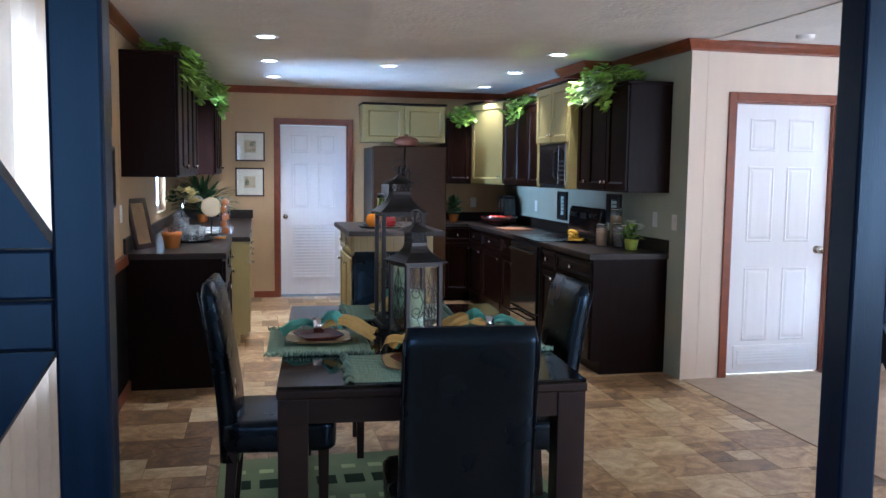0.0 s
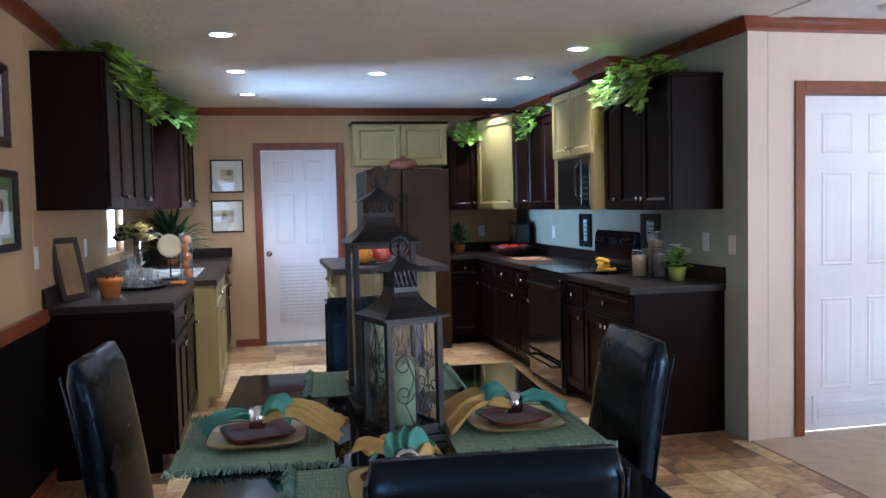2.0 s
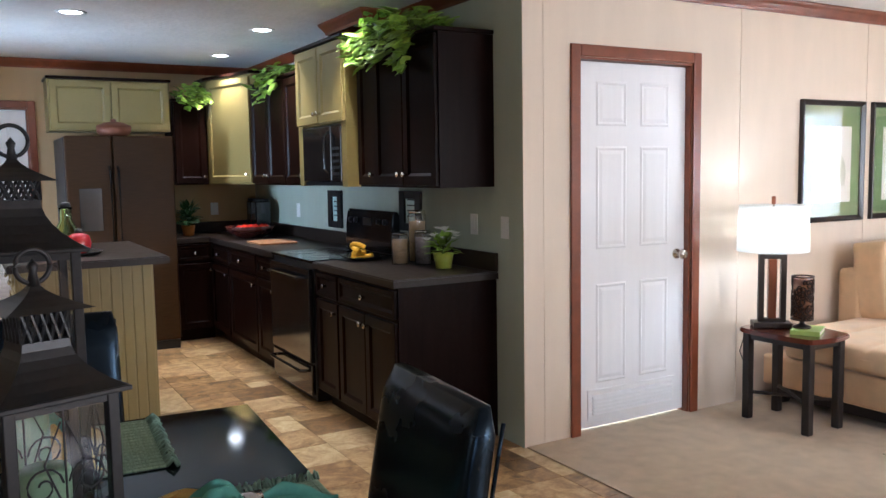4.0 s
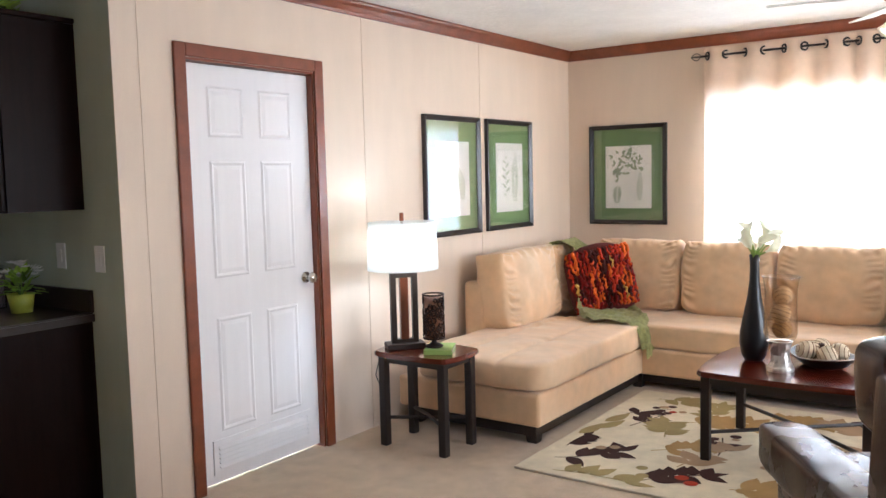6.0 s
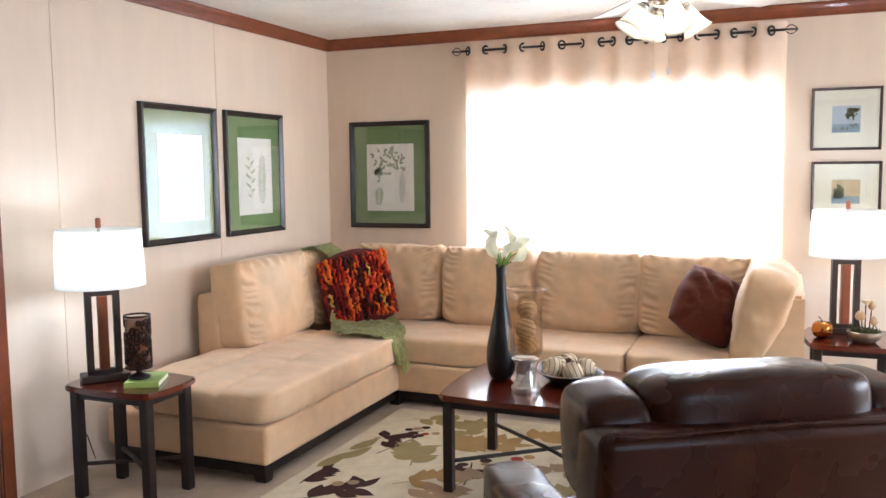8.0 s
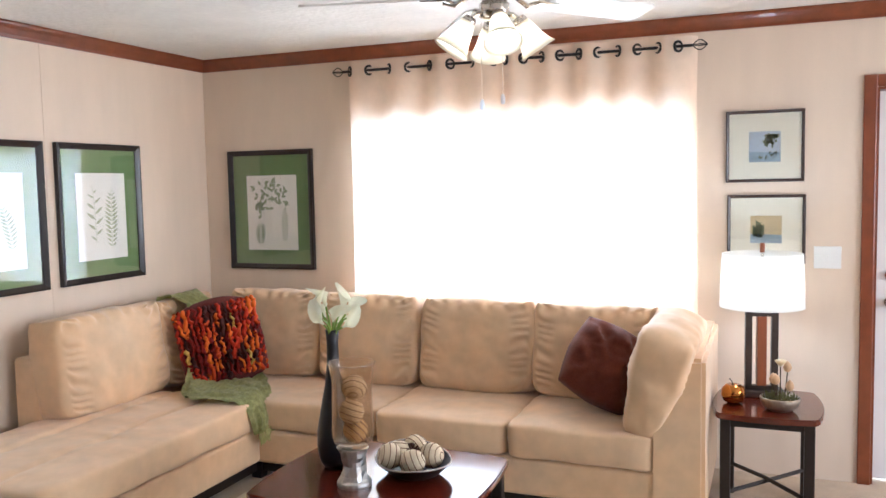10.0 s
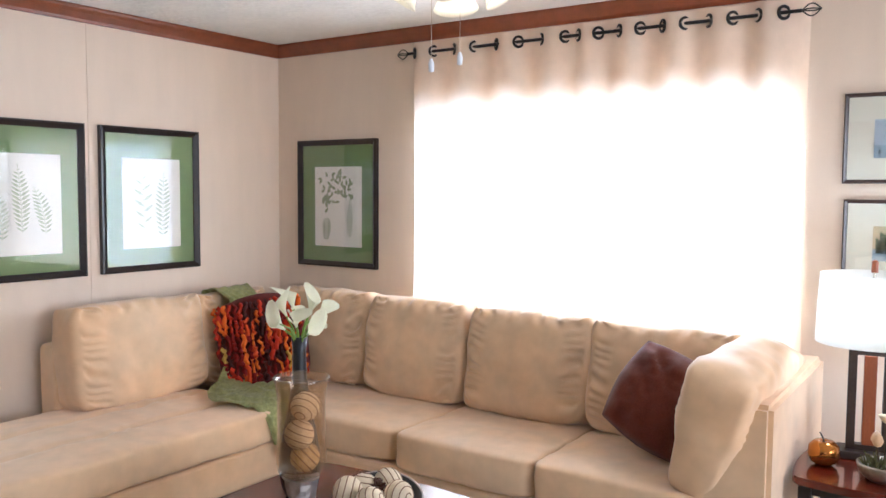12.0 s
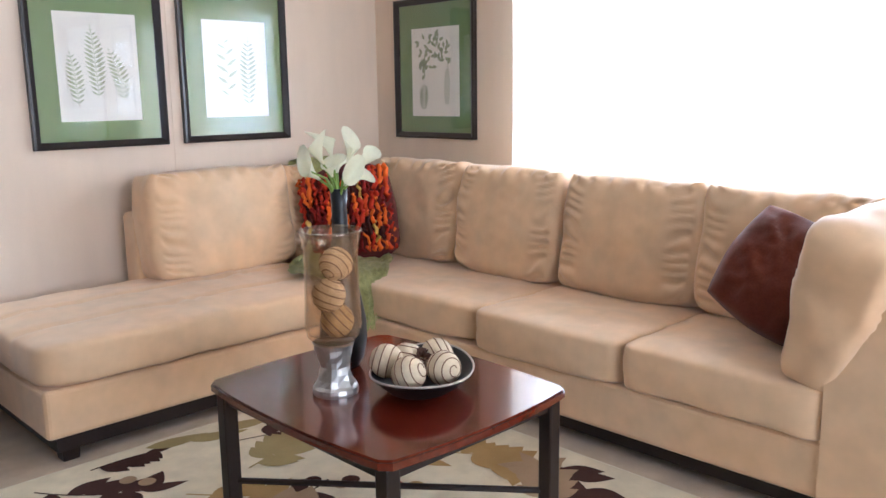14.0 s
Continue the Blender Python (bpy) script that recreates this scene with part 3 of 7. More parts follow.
# east run
base_cabinet(pose(2.36, 6.27, 0, rz=-90), 0.75, 0.595, 0.87, M_ESP, "espresso base cabinet with a drawer and two doors", [(0.75, 2)])
base_cabinet(pose(2.36, 6.62, 0, rz=-90), 0.35, 0.595, 0.87, M_ESP, "narrow espresso base cabinet beside the range", [(0.35, 1)])
base_cabinet(pose(2.36, 7.83, 0, rz=-90), 0.45, 0.595, 0.87, M_ESP, "espresso base cabinet beyond the range", [(0.45, 1)])
base_cabinet(pose(2.36, 9.12, 0, rz=-90), 1.29, 0.595, 0.87, M_ESP, "espresso corner base cabinet", [(0.55, 1), (0.74, 1)])
base_cabinet(pose(2.03, 9.13, 0), 0.34, 0.62, 0.87, M_ESP, "narrow espresso base cabinet beside the refrigerator", [(0.34, 1)])
wall_cabinet(pose(2.62, 6.28, 1.365, rz=-90), 0.75, 0.335, 0.80, M_ESP, "espresso wall cabinet with two doors", [1, 1])
wall_cabinet(pose(2.635, 6.545, 1.365, rz=-90), 0.262, 0.32, 0.80, M_ESP, "slim espresso wall cabinet", [1])
mc_ = wall_cabinet(pose(2.555, 7.40, 1.765, rz=-90), 0.83, 0.40, 0.515, M_OLIVE, "olive cabinet over the microwave, capped with dark moulding", [1, 1])
for x_ in (0.0, 0.755):
    part("side_panel", boxes((x_, 0.0, -0.40, x_ + 0.075, 0.40, 0.0)), M_OLIVE, mc_, "olive side panel beside the microwave")
wall_cabinet(pose(2.62, 8.68, 1.365, rz=-90), 1.26, 0.335, 0.80, M_ESP, "espresso wall cabinet with three doors", [1, 1, 1])
wall_cabinet(pose(2.125, 9.42, 1.365), 0.30, 0.33, 0.74, M_ESP, "narrow espresso wall cabinet by the corner", [1])
wall_cabinet(pose(1.135, 9.42, 1.835), 0.975, 0.33, 0.43, M_OLIVE, "olive cabinet over the refrigerator", [1, 1], knobs=False)
# diagonal corner cabinet
dg_ = thing("corner_cabinet", pose(0, 0, 0), "olive diagonal corner wall cabinet", "cabinet", "kitchen wall cabinets")
part("body", extrude_poly([(2.432, 9.42), (2.62, 8.69), (KEAST, 8.69), (KEAST, NORTH), (2.432, NORTH)], "z", 1.365, 2.29), M_OLIVE, dg_)
ang_ = math.degrees(math.atan2(8.69 - 9.42, 2.62 - 2.432))
front(0.70, 0.89, M_OLIVE, dg_, pose(2.436, 9.396, 1.38, 0, 0, ang_) @ pose(0.02, -0.002, 0), "door", (0.66, 0.07))
part("top_moulding", extrude_poly([(2.40, 9.40), (2.595, 8.66), (KEAST, 8.66), (KEAST, NORTH), (2.40, NORTH)], "z", 2.29, 2.315), M_ESP, dg_)

# ---- appliances ----
def refrigerator():
    root = thing("refrigerator", pose(1.185, 8.90, 0), "black stainless side-by-side refrigerator", "refrigerator")
    part("body", boxes((0, 0.06, 0.02, 0.83, 0.80, 1.77), bevel=0.01), M_BLACK, root)
    part("freezer_door", boxes((0.004, 0, 0.08, 0.352, 0.055, 1.775), bevel=0.012), M_STEELBK, root)
    part("fridge_door", boxes((0.360, 0, 0.08, 0.826, 0.055, 1.775), bevel=0.012), M_STEELBK, root)
    part("grille", boxes((0.01, 0.03, 0.0, 0.82, 0.07, 0.075)), M_BLACK, root)
    for x in (0.325, 0.388):
        part("handle", tube([(x, 0.0, 0.65), (x, -0.045, 0.68), (x, -0.045, 1.50), (x, 0.0, 1.53)], 0.011, 8), M_BLACKGL, root, "black bar handle")
    part("dispenser", boxes((0.09, -0.004, 1.02, 0.26, 0.004, 1.36), bevel=0.003), M_BLACKGL, root, "black water dispenser")


refrigerator()


def kitchen_range():
    root = thing("kitchen_range", pose(2.335, 7.377, 0, rz=-90), "black glass-topped electric range", "range")
    w = 0.754
    part("body", boxes((0, 0.0, 0.02, w, 0.61, 0.895), bevel=0.004), M_BLACK, root)
    part("cooktop", boxes((0, -0.02, 0.897, w, 0.54, 0.915), bevel=0.004), M_BLACKGL, root, "black glass cooktop")
    part("oven_door", boxes((0.01, -0.035, 0.27, w - 0.01, -0.001, 0.86), bevel=0.006), M_BLACKGL, root)
    part("drawer", boxes((0.01, -0.03, 0.06, w - 0.01, -0.001, 0.255), bevel=0.006), M_BLACKGL, root)
    for z in (0.80, 0.21):
        part("handle", tube([(0.08, -0.035, z), (0.10, -0.075, z), (w - 0.10, -0.075, z), (w - 0.08, -0.035, z)], 0.011, 8), M_BLACKGL, root)
    cp = extrude_poly([(0.54, 0.915), (0.61, 0.915), (0.61, 1.175), (0.585, 1.20), (0.56, 1.19), (0.545, 1.10)], "x", 0.005, w - 0.005)
    bmesh.ops.bevel(cp, geom=cp.edges[:], offset=0.01, segments=2, affect="EDGES")
    part("control_panel", cp, M_BLACKGL, root, "glossy black control panel")
    for x in (0.10, 0.19, 0.56, 0.65):
        part("dial", lathe([(0, 0), (0.020, 0), (0.018, 0.018), (0, 0.02)], 16), M_BLACK, root, m=pose(x, 0.548, 1.12, 80), shade=True)
    part("clock", boxes((0.31, 0.5405, 1.09, 0.44, 0.546, 1.14)), M_BLACK, root)
    for x, y, r in ((0.20, 0.13, 0.10), (0.55, 0.13, 0.08), (0.20, 0.39, 0.08), (0.55, 0.39, 0.10)):
        part("burner_ring", tube([(x + r * math.cos(t), y + r * math.sin(t), 0.9152) for t in [2 * math.pi * i / 30 for i in range(31)]], 0.0015, 5), mat("burner_grey", lin("55555a"), 0.3), root)


kitchen_range()
mw_ = thing("microwave", pose(2.565, 7.31, 1.368, rz=-90), "black microwave mounted over the range", "microwave")
part("body", boxes((0.0, 0.01, 0, 0.665, 0.385, 0.392), bevel=0.005), M_BLACK, mw_)
part("door", boxes((0.004, -0.02, 0.03, 0.50, 0.0095, 0.388), bevel=0.006), M_BLACKGL, mw_, "black glass door")
part("control_panel", boxes((0.505, -0.018, 0.03, 0.661, 0.0095, 0.388), bevel=0.004), M_BLACKGL, mw_)
part("handle", tube([(0.475, -0.02, 0.08), (0.475, -0.05, 0.11), (0.475, -0.055, 0.22), (0.475, -0.05, 0.32), (0.475, -0.02, 0.35)], 0.009, 8), M_BLACKGL, mw_)
key_ = None
for i_ in range(5):
    for j_ in range(3):
        m_ = pose(0.53 + 0.04 * j_, -0.0185, 0.07 + 0.04 * i_)
        key_ = part("button", boxes((0, -0.002, 0, 0.026, 0, 0.018)), mat("grey_key", lin("2c2c2e"), 0.4), mw_, m=m_) if key_ is None else (share("button", key_, mw_, m_), key_)[1]
part("vent", boxes((0.01, -0.006, 0.003, 0.655, 0.009, 0.024)), M_BLACK, mw_)

# ---- island ----
isl_ = thing("kitchen_island", pose(0.72, 6.76, 0), "olive painted kitchen island", "island")
part("body", boxes((0, 0, 0.0, 0.69, 0.86, 0.975)), M_OLIVE, isl_)
bead_ = part("bead_board", boxes((0.006, -0.006, 0.02, 0.056, 0.0, 0.97), bevel=0.002, seg=1), M_OLIVE, isl_)
for i_ in range(1, 12):
    share("bead_board", bead_, isl_, pose(i_ * 0.0567, 0, 0))
for i_ in range(2):
    front(0.40, 0.15, M_OLIVE, isl_, pose(0, 0.42 + i_ * 0.42, 0.80, 0, 0, -90), "drawer", (0.20, 0.075))
    front(0.40, 0.62, M_OLIVE, isl_, pose(0, 0.42 + i_ * 0.42, 0.14, 0, 0, -90), "door", (0.05, 0.55))
counter("island_top", [(0.65, 6.44), (1.44, 6.44), (1.44, 7.70), (0.65, 7.70)], 1.018, "dark grey laminate island top")

# ---- sink and tap ----
sk_ = thing("kitchen_sink", pose(-0.52, 7.72, LC), "white double sink set in the counter", "sink")
part("rim", boxes((-0.24, -0.40, 0.0, 0.24, -0.34, 0.012), (-0.24, 0.34, 0.0, 0.24, 0.40, 0.012), (-0.24, -0.34, 0.0, -0.18, 0.34, 0.012), (0.18, -0.34, 0.0, 0.24, 0.34, 0.012), (-0.18, -0.02, 0, 0.18, 0.02, 0.012), bevel=0.004), M_SINK, sk_)
part("basin", boxes((-0.18, -0.34, 0.0005, 0.18, -0.02, 0.003), (-0.18, 0.02, 0.0005, 0.18, 0.34, 0.003)), M_SINK, sk_)
tp_ = thing("tap", pose(-0.72, 7.72, LC + 0.012), "arched chrome kitchen tap", "tap")
part("spout", tube([(0, 0, 0)] + [(0.0, 0, 0.16)] + [(0.10 - 0.10 * math.cos(t), 0, 0.20 + 0.11 * math.sin(t)) for t in [math.pi * i / 12 for i in range(13)]] + [(0.20, 0, 0.15)], 0.012, 10), M_KNOB, tp_, shade=True)
part("base", lathe([(0, 0), (0.03, 0), (0.028, 0.02), (0.016, 0.04), (0, 0.04)], 18), M_KNOB, tp_, shade=True)
part("lever", tube([(0, 0.02, 0.06), (0.02, 0.07, 0.09)], 0.007, 8), M_KNOB, tp_)


# ---- foliage ----
def leaf_mesh(bm, p, d, up, ln, wd):
    """A heart-shaped ivy leaf, folded along its rib."""
    s = d.cross(up).normalized()
    n = s.cross(d).normalized()
    tip = p + d * ln - n * ln * 0.12
    v = [p + d * ln * 0.02, p - d * ln * 0.12 + s * wd * 0.55 - n * wd * 0.10, p + d * ln * 0.25 + s * wd - n * wd * 0.25, p + d * ln * 0.65 + s * wd * 0.55 - n * wd * 0.18, tip, p + d * ln * 0.65 - s * wd * 0.55 - n * wd * 0.18, p + d * ln * 0.25 - s * wd - n * wd * 0.25, p - d * ln * 0.12 - s * wd * 0.55 - n * wd * 0.10, p + d * ln * 0.5]
    q = [bm.verts.new(c) for c in v]
    for f in ((0, 1, 2), (0, 2, 8), (8, 2, 3), (8, 3, 4), (8, 4, 5), (8, 5, 6), (0, 8, 6), (0, 6, 7)):
        bm.faces.new([q[i] for i in f])


M_IVY = mat("ivy_leaf", lin("5d8a2a"), 0.45, var=0.2, scale=30, bump=0.1, random_=0.6, island=True, hue=lin("b4cb58"), translucent=0.25)
M_IVYD = mat("dark_leaf", lin("2f4a24"), 0.5, var=0.2, scale=30, bump=0.1, random_=0.4, island=True, translucent=0.15)
M_VINE = mat("vine_stem", lin("4c4a28"), 0.7, var=0.2)


def ivy(m, length, depth, n, label, spill=0.15, top=0.20, seed=0, size=0.075, material=None, pot=None):
    """Ivy along local x, spilling over the edge at y = 0 towards -y."""
    root = thing("ivy_plant", m, label, "plant", "cabinet-top ivy")
    r = random.Random(seed)
    bm, st = bmesh.new(), bmesh.new()
    for i in range(n):
        u = r.random()
        x = length * u
        hump = top * (0.45 + 0.55 * math.sin(u * math.pi)) * (0.75 + 0.5 * noise.noise(Vector((x * 5, seed, 0))))
        y = r.uniform(-0.08, depth)
        z = hump * r.random() ** 0.6 + 0.015
        if y < 0 or r.random() < 0.35:
            y = r.uniform(-0.10, -0.02)
            z = r.uniform(-spill * (0.4 + 0.6 * abs(noise.noise(Vector((x * 7, seed + 3, 1)))) * 2), hump * 0.8)
        a = r.uniform(0, 6.28)
        d = Vector((math.cos(a) * 0.7, -abs(math.sin(a)) * 0.7 - 0.15, r.uniform(-0.75, 0.25))).normalized()
        up = Vector((r.uniform(-0.3, 0.3), -0.5 + r.uniform(-0.3, 0.3), 0.9)).normalized()
        ln = size * r.uniform(0.6, 1.25)
        leaf_mesh(bm, Vector((x, y, z)), d, up, ln, ln * 0.45)
        if i % 4 == 0:
            tube([(x, max(y, 0.02), 0.01), (x + r.uniform(-0.03, 0.03), (max(y, 0.02) + y) / 2, max(z, 0.02) * 0.7 + 0.01), (x, y, z)], 0.0025, 5, st)
    part("foliage", bm, material or M_IVY, root, "variegated green leaves")
    part("vines", st, M_VINE, root)
    return root


ivy(pose(-0.60, 5.72, 2.268, rz=90), 1.85, 0.24, 420, "long trailing ivy on top of the dark cabinet", 0.22, 0.17, 1, 0.10)
ivy(pose(-0.49, 7.75, 2.268, rz=90), 1.45, 0.24, 330, "trailing ivy spilling from the far wall cabinet", 0.24, 0.15, 6, 0.10)
ivy(pose(2.60, 6.46, 2.187, rz=-90), 0.80, 0.24, 330, "bushy variegated ivy spilling over a wall cabinet", 0.15, 0.21, 2, 0.10)
ivy(pose(2.16, 9.40, 2.127), 0.32, 0.2, 150, "small ivy on the narrow wall cabinet", 0.08, 0.19, 3, 0.075)
ivy(pose(2.60, 8.30, 2.187, rz=-90), 0.46, 0.2, 150, "small ivy on the wall cabinet by the corner", 0.17, 0.15, 4, 0.075)

# ---- recessed lights and smoke alarm ----
M_CANGLOW = glow("lamp_lens", (1.0, 0.97, 0.92), 14)
for x_, y_ in ((0.01, 6.05), (0.055, 7.40), (0.117, 8.68), (1.125, 7.43), (2.328, 6.29), (2.37, 7.575), (2.448, 8.95)):
    cl_ = thing("recessed_light", pose(x_, y_, H), "round white recessed ceiling light, switched on", "ceiling light", "recessed lights")
    part("trim_ring", lathe([(0.062, -0.001), (0.090, -0.001), (0.088, -0.009), (0.066, -0.006), (0.062, -0.001)], 32), M_WHITE, cl_, shade=True)
    part("lens", lathe([(0, -0.004), (0.055, -0.004), (0.061, -0.002)], 28), M_CANGLOW, cl_, "glowing lens")
    d_ = bpy.data.lights.new("recessed_spot", "SPOT")
    d_.energy, d_.color, d_.spot_size, d_.spot_blend, d_.shadow_soft_size = CAN_WATTS, (1.0, 0.88, 0.74), radians(110), 0.6, 0.05
    o_ = new("recessed_spot", d_)
    o_.location = (x_, y_, H - 0.02)
sd_ = thing("smoke_alarm", pose(3.59, 4.90, H), "white round smoke alarm on the ceiling", "smoke alarm")
part("housing", lathe([(0, -0.032), (0.04, -0.032), (0.058, -0.022), (0.062, 0.0)], 28), M_WHITE, sd_, shade=True)

# ---- small things on the west counter ----
M_TERRA = mat("orange_clay", lin("c4762c"), 0.7, var=0.12, bump=0.1)
# pale haze and extra gloss brighten the glass, standing in for lit sparkle
M_CLEAR = thin_glass("clear_glass", 0.10, (0.97, 0.98, 0.98), 0.04, (0.85, 0.88, 0.9))
M_TRAY = mat("black_tray", (0.015, 0.014, 0.014), 0.25, var=0.1)
M_CREAMY = mat("cream_china", lin("cbb890"), 0.3, var=0.05, coat=0.3)
M_ORANGE = mat("orange_fruit", lin("d57a1e"), 0.45, var=0.15, fine=300, bump=0.2)
pf_ = thing("framed_picture", pose(-0.845, 5.98, LC, rz=-24) @ pose(0, 0, 0, 0, -12, 0), "brown photo frame leaning on the wall", "picture")
part("frame", boxes((0, -0.12, 0, 0.022, -0.085, 0.36), (0, 0.085, 0, 0.022, 0.12, 0.36), (0, -0.085, 0, 0.022, 0.085, 0.035), (0, -0.085, 0.325, 0.022, 0.085, 0.36), bevel=0.004), M_FRAMEBRK, pf_)
part("print", boxes((0.006, -0.085, 0.035, 0.012, 0.085, 0.325)), mat("tan_print", lin("a88a62"), 0.5, var=0.35, scale=18), pf_)
part("glass", boxes((0.0145, -0.085, 0.035, 0.016, 0.085, 0.325)), M_PANE, pf_)
op_ = thing("flower_pot", pose(-0.66, 6.02, LC + 0.001), "orange clay pot with a small brown plant", "flower pot")
part("pot", lathe([(0, 0), (0.050, 0), (0.064, 0.085), (0.070, 0.086), (0.072, 0.115), (0.066, 0.116), (0.060, 0.088), (0, 0.08)], 28), M_TERRA, op_, shade=True)
tw_ = bmesh.new()
r_ = random.Random(9)
for i_ in range(16):
    a_ = r_.uniform(0, 6.28)
    tube([(0, 0, 0.08), (0.03 * math.cos(a_), 0.03 * math.sin(a_), 0.13), (0.075 * math.cos(a_), 0.075 * math.sin(a_), r_.uniform(0.13, 0.18))], 0.004, 5, tw_, 0.001)
part("plant", tw_, mat("dry_brown_leaf", lin("5a3626"), 0.8), op_)
tr_ = thing("serving_tray", pose(-0.58, 6.62, LC + 0.001), "black oval tray with glassware on the counter", "tray")
tb_ = lathe([(0, 0), (0.15, 0), (0.185, 0.02), (0.18, 0.022), (0.148, 0.006), (0, 0.006)], 36)
for v_ in tb_.verts:
    v_.co.y *= 1.45
part("dish", tb_, M_TRAY, tr_, shade=True)


def tumbler(x, y, r, h, label="clear glass tumbler on the black tray"):
    whole("glass_tumbler", lathe([(0, 0), (r * 0.85, 0), (r, h), (r - 0.003, h), (r * 0.85 - 0.004, 0.008), (0, 0.008)], 24), M_CLEAR, label, "glass", pose(x, y, LC + 0.0085), group="tumblers on the tray", shade=True)


for x_, y_ in ((-0.55, 6.50), (-0.50, 6.62), (-0.55, 6.74), (-0.62, 6.58)):
    tumbler(x_, y_, 0.040, 0.11)
pc2_ = thing("glass_jug", pose(-0.66, 6.72, LC + 0.0085), "clear glass lidded jug on the tray", "jug")
part("body", lathe([(0, 0), (0.06, 0), (0.075, 0.05), (0.07, 0.12), (0.045, 0.16), (0.055, 0.19), (0.052, 0.19), (0.041, 0.16), (0.066, 0.12), (0.071, 0.05), (0.056, 0.008), (0, 0.008)], 28), M_CLEAR, pc2_, shade=True)
part("lid", lathe([(0, 0.19), (0.05, 0.192), (0.03, 0.215), (0.012, 0.22), (0.016, 0.235), (0, 0.245)], 20), M_CLEAR, pc2_, shade=True)
nk_ = bmesh.new()
rows_ = [[nk_.verts.new((-0.44 + 0.10 * i_ / 8 + 0.01 * math.sin(j_), 6.66 + 0.20 * j_ / 10, 0.006 + 0.010 * abs(math.sin(i_ * 0.9 + j_ * 0.5)))) for i_ in range(9)] for j_ in range(11)]
for p_, q_ in zip(rows_, rows_[1:]):
    for i_ in range(8):
        nk_.faces.new((p_[i_], p_[i_ + 1], q_[i_ + 1], q_[i_]))
bmesh.ops.solidify(nk_, geom=nk_.faces[:], thickness=0.003)
whole("napkin", nk_, mat("orange_cloth", lin("d9922f"), 0.85, var=0.1), "folded orange napkin beside the tray", "napkin", pose(0.03, 0, LC + 0.002), shade=True)
vs_ = thing("flower_vase", pose(-0.655, 6.95, LC + 0.001), "clear glass vase of cream flowers", "vase")
part("glass", lathe([(0, 0), (0.05, 0), (0.06, 0.06), (0.045, 0.13), (0.055, 0.17), (0.052, 0.17), (0.041, 0.13), (0.056, 0.06), (0.046, 0.008), (0, 0.008)], 24), M_CLEAR, vs_, shade=True)
fl_, lf_ = bmesh.new(), bmesh.new()
for i_ in range(36):
    a_, e_ = r_.uniform(0, 6.28), r_.uniform(0.15, 1.35)
    c_ = Vector((math.cos(a_) * math.cos(e_) * 0.11, math.sin(a_) * math.cos(e_) * 0.11, 0.27 + 0.13 * math.sin(e_)))
    for k_ in range(9):
        b_ = r_.uniform(0, 6.28)
        d_ = Vector((math.cos(b_), math.sin(b_), r_.uniform(0.1, 0.9))).normalized()
        leaf_mesh(fl_ if i_ % 3 else lf_, c_, d_, Vector((0, 0, 1)), 0.058, 0.030)
part("blossoms", fl_, mat("cream_petal", lin("e6d79a"), 0.6, var=0.15, random_=0.2, island=True), vs_, "cream and yellow blossoms")
part("leaves", lf_, M_IVYD, vs_)
part("stems", tube([(0, 0, 0.01), (0.005, 0.0, 0.14), (0, 0.004, 0.33)], 0.006, 6), M_VINE, vs_)
dp_ = thing("display_plate", pose(-0.445, 7.15, LC + 0.001), "round cream plate standing on a black easel", "plate")
part("dish", lathe([(0, 0.0), (0.075, 0.0), (0.105, 0.012), (0.106, 0.016), (0.073, 0.006), (0, 0.006)], 32), M_CREAMY, dp_, m=pose(0, 0, 0.243, 80, 0, 12) @ Matrix.Scale(0.79, 4), shade=True)
part("stand", boxes((-0.05, -0.05, 0, 0.05, 0.05, 0.012), (-0.006, 0.006, 0.012, 0.006, 0.018, 0.25), (-0.05, -0.03, 0.150, 0.05, 0.018, 0.158), bevel=0.002), M_BLACK, dp_)
ob_ = thing("fruit_jar", pose(-0.335, 7.17, LC + 0.001), "tall glass jar stacked with oranges", "jar")
for i_ in range(5):
    of_ = bmesh.new()
    bmesh.ops.create_uvsphere(of_, u_segments=18, v_segments=12, radius=0.033)
    part("orange", of_, M_ORANGE, ob_, m=pose(0.008 * (-1) ** i_, 0, 0.038 + 0.061 * i_), shade=True)
part("glass", lathe([(0, 0), (0.046, 0), (0.046, 0.33), (0.043, 0.33), (0.043, 0.004), (0, 0.004)], 24), M_CLEAR, ob_, shade=True)


def bush(m, label, n, h, spread, seed, leaf=(0.10, 0.018), name="potted_plant", pot_r=0.06, pot_h=0.09, potm=None, material=None):
    root = thing(name, m, label, "plant")
    part("pot", lathe([(0, 0), (pot_r * 0.75, 0), (pot_r, pot_h), (pot_r * 0.93, pot_h), (pot_r * 0.85, pot_h - 0.015), (0, pot_h - 0.02)], 24), potm or M_TERRA, root, shade=True)
    r, bm = random.Random(seed), bmesh.new()
    for i in range(n):
        a, e = r.uniform(0, 6.28), r.uniform(0.25, 1.4)
        d = Vector((math.cos(a) * math.cos(e), math.sin(a) * math.cos(e), math.sin(e)))
        f = r.uniform(0.35, 1)
        p = Vector((0, 0, pot_h - 0.01)) + Vector((d.x * spread, d.y * spread, d.z * h)) * f
        leaf_mesh(bm, p, (d + Vector((0, 0, -0.6 * f))).normalized(), Vector((0, 0, 1)), leaf[0] * r.uniform(0.7, 1.2), leaf[1])
        if i % 3 == 0:
            tube([(0, 0, pot_h - 0.015), tuple(Vector((0, 0, pot_h)) + (p - Vector((0, 0, pot_h))) * 0.5 + Vector((0, 0, 0.02))), tuple(p)], 0.002, 4, bm)
    part("foliage", bm, material or M_IVYD, root)
    return root


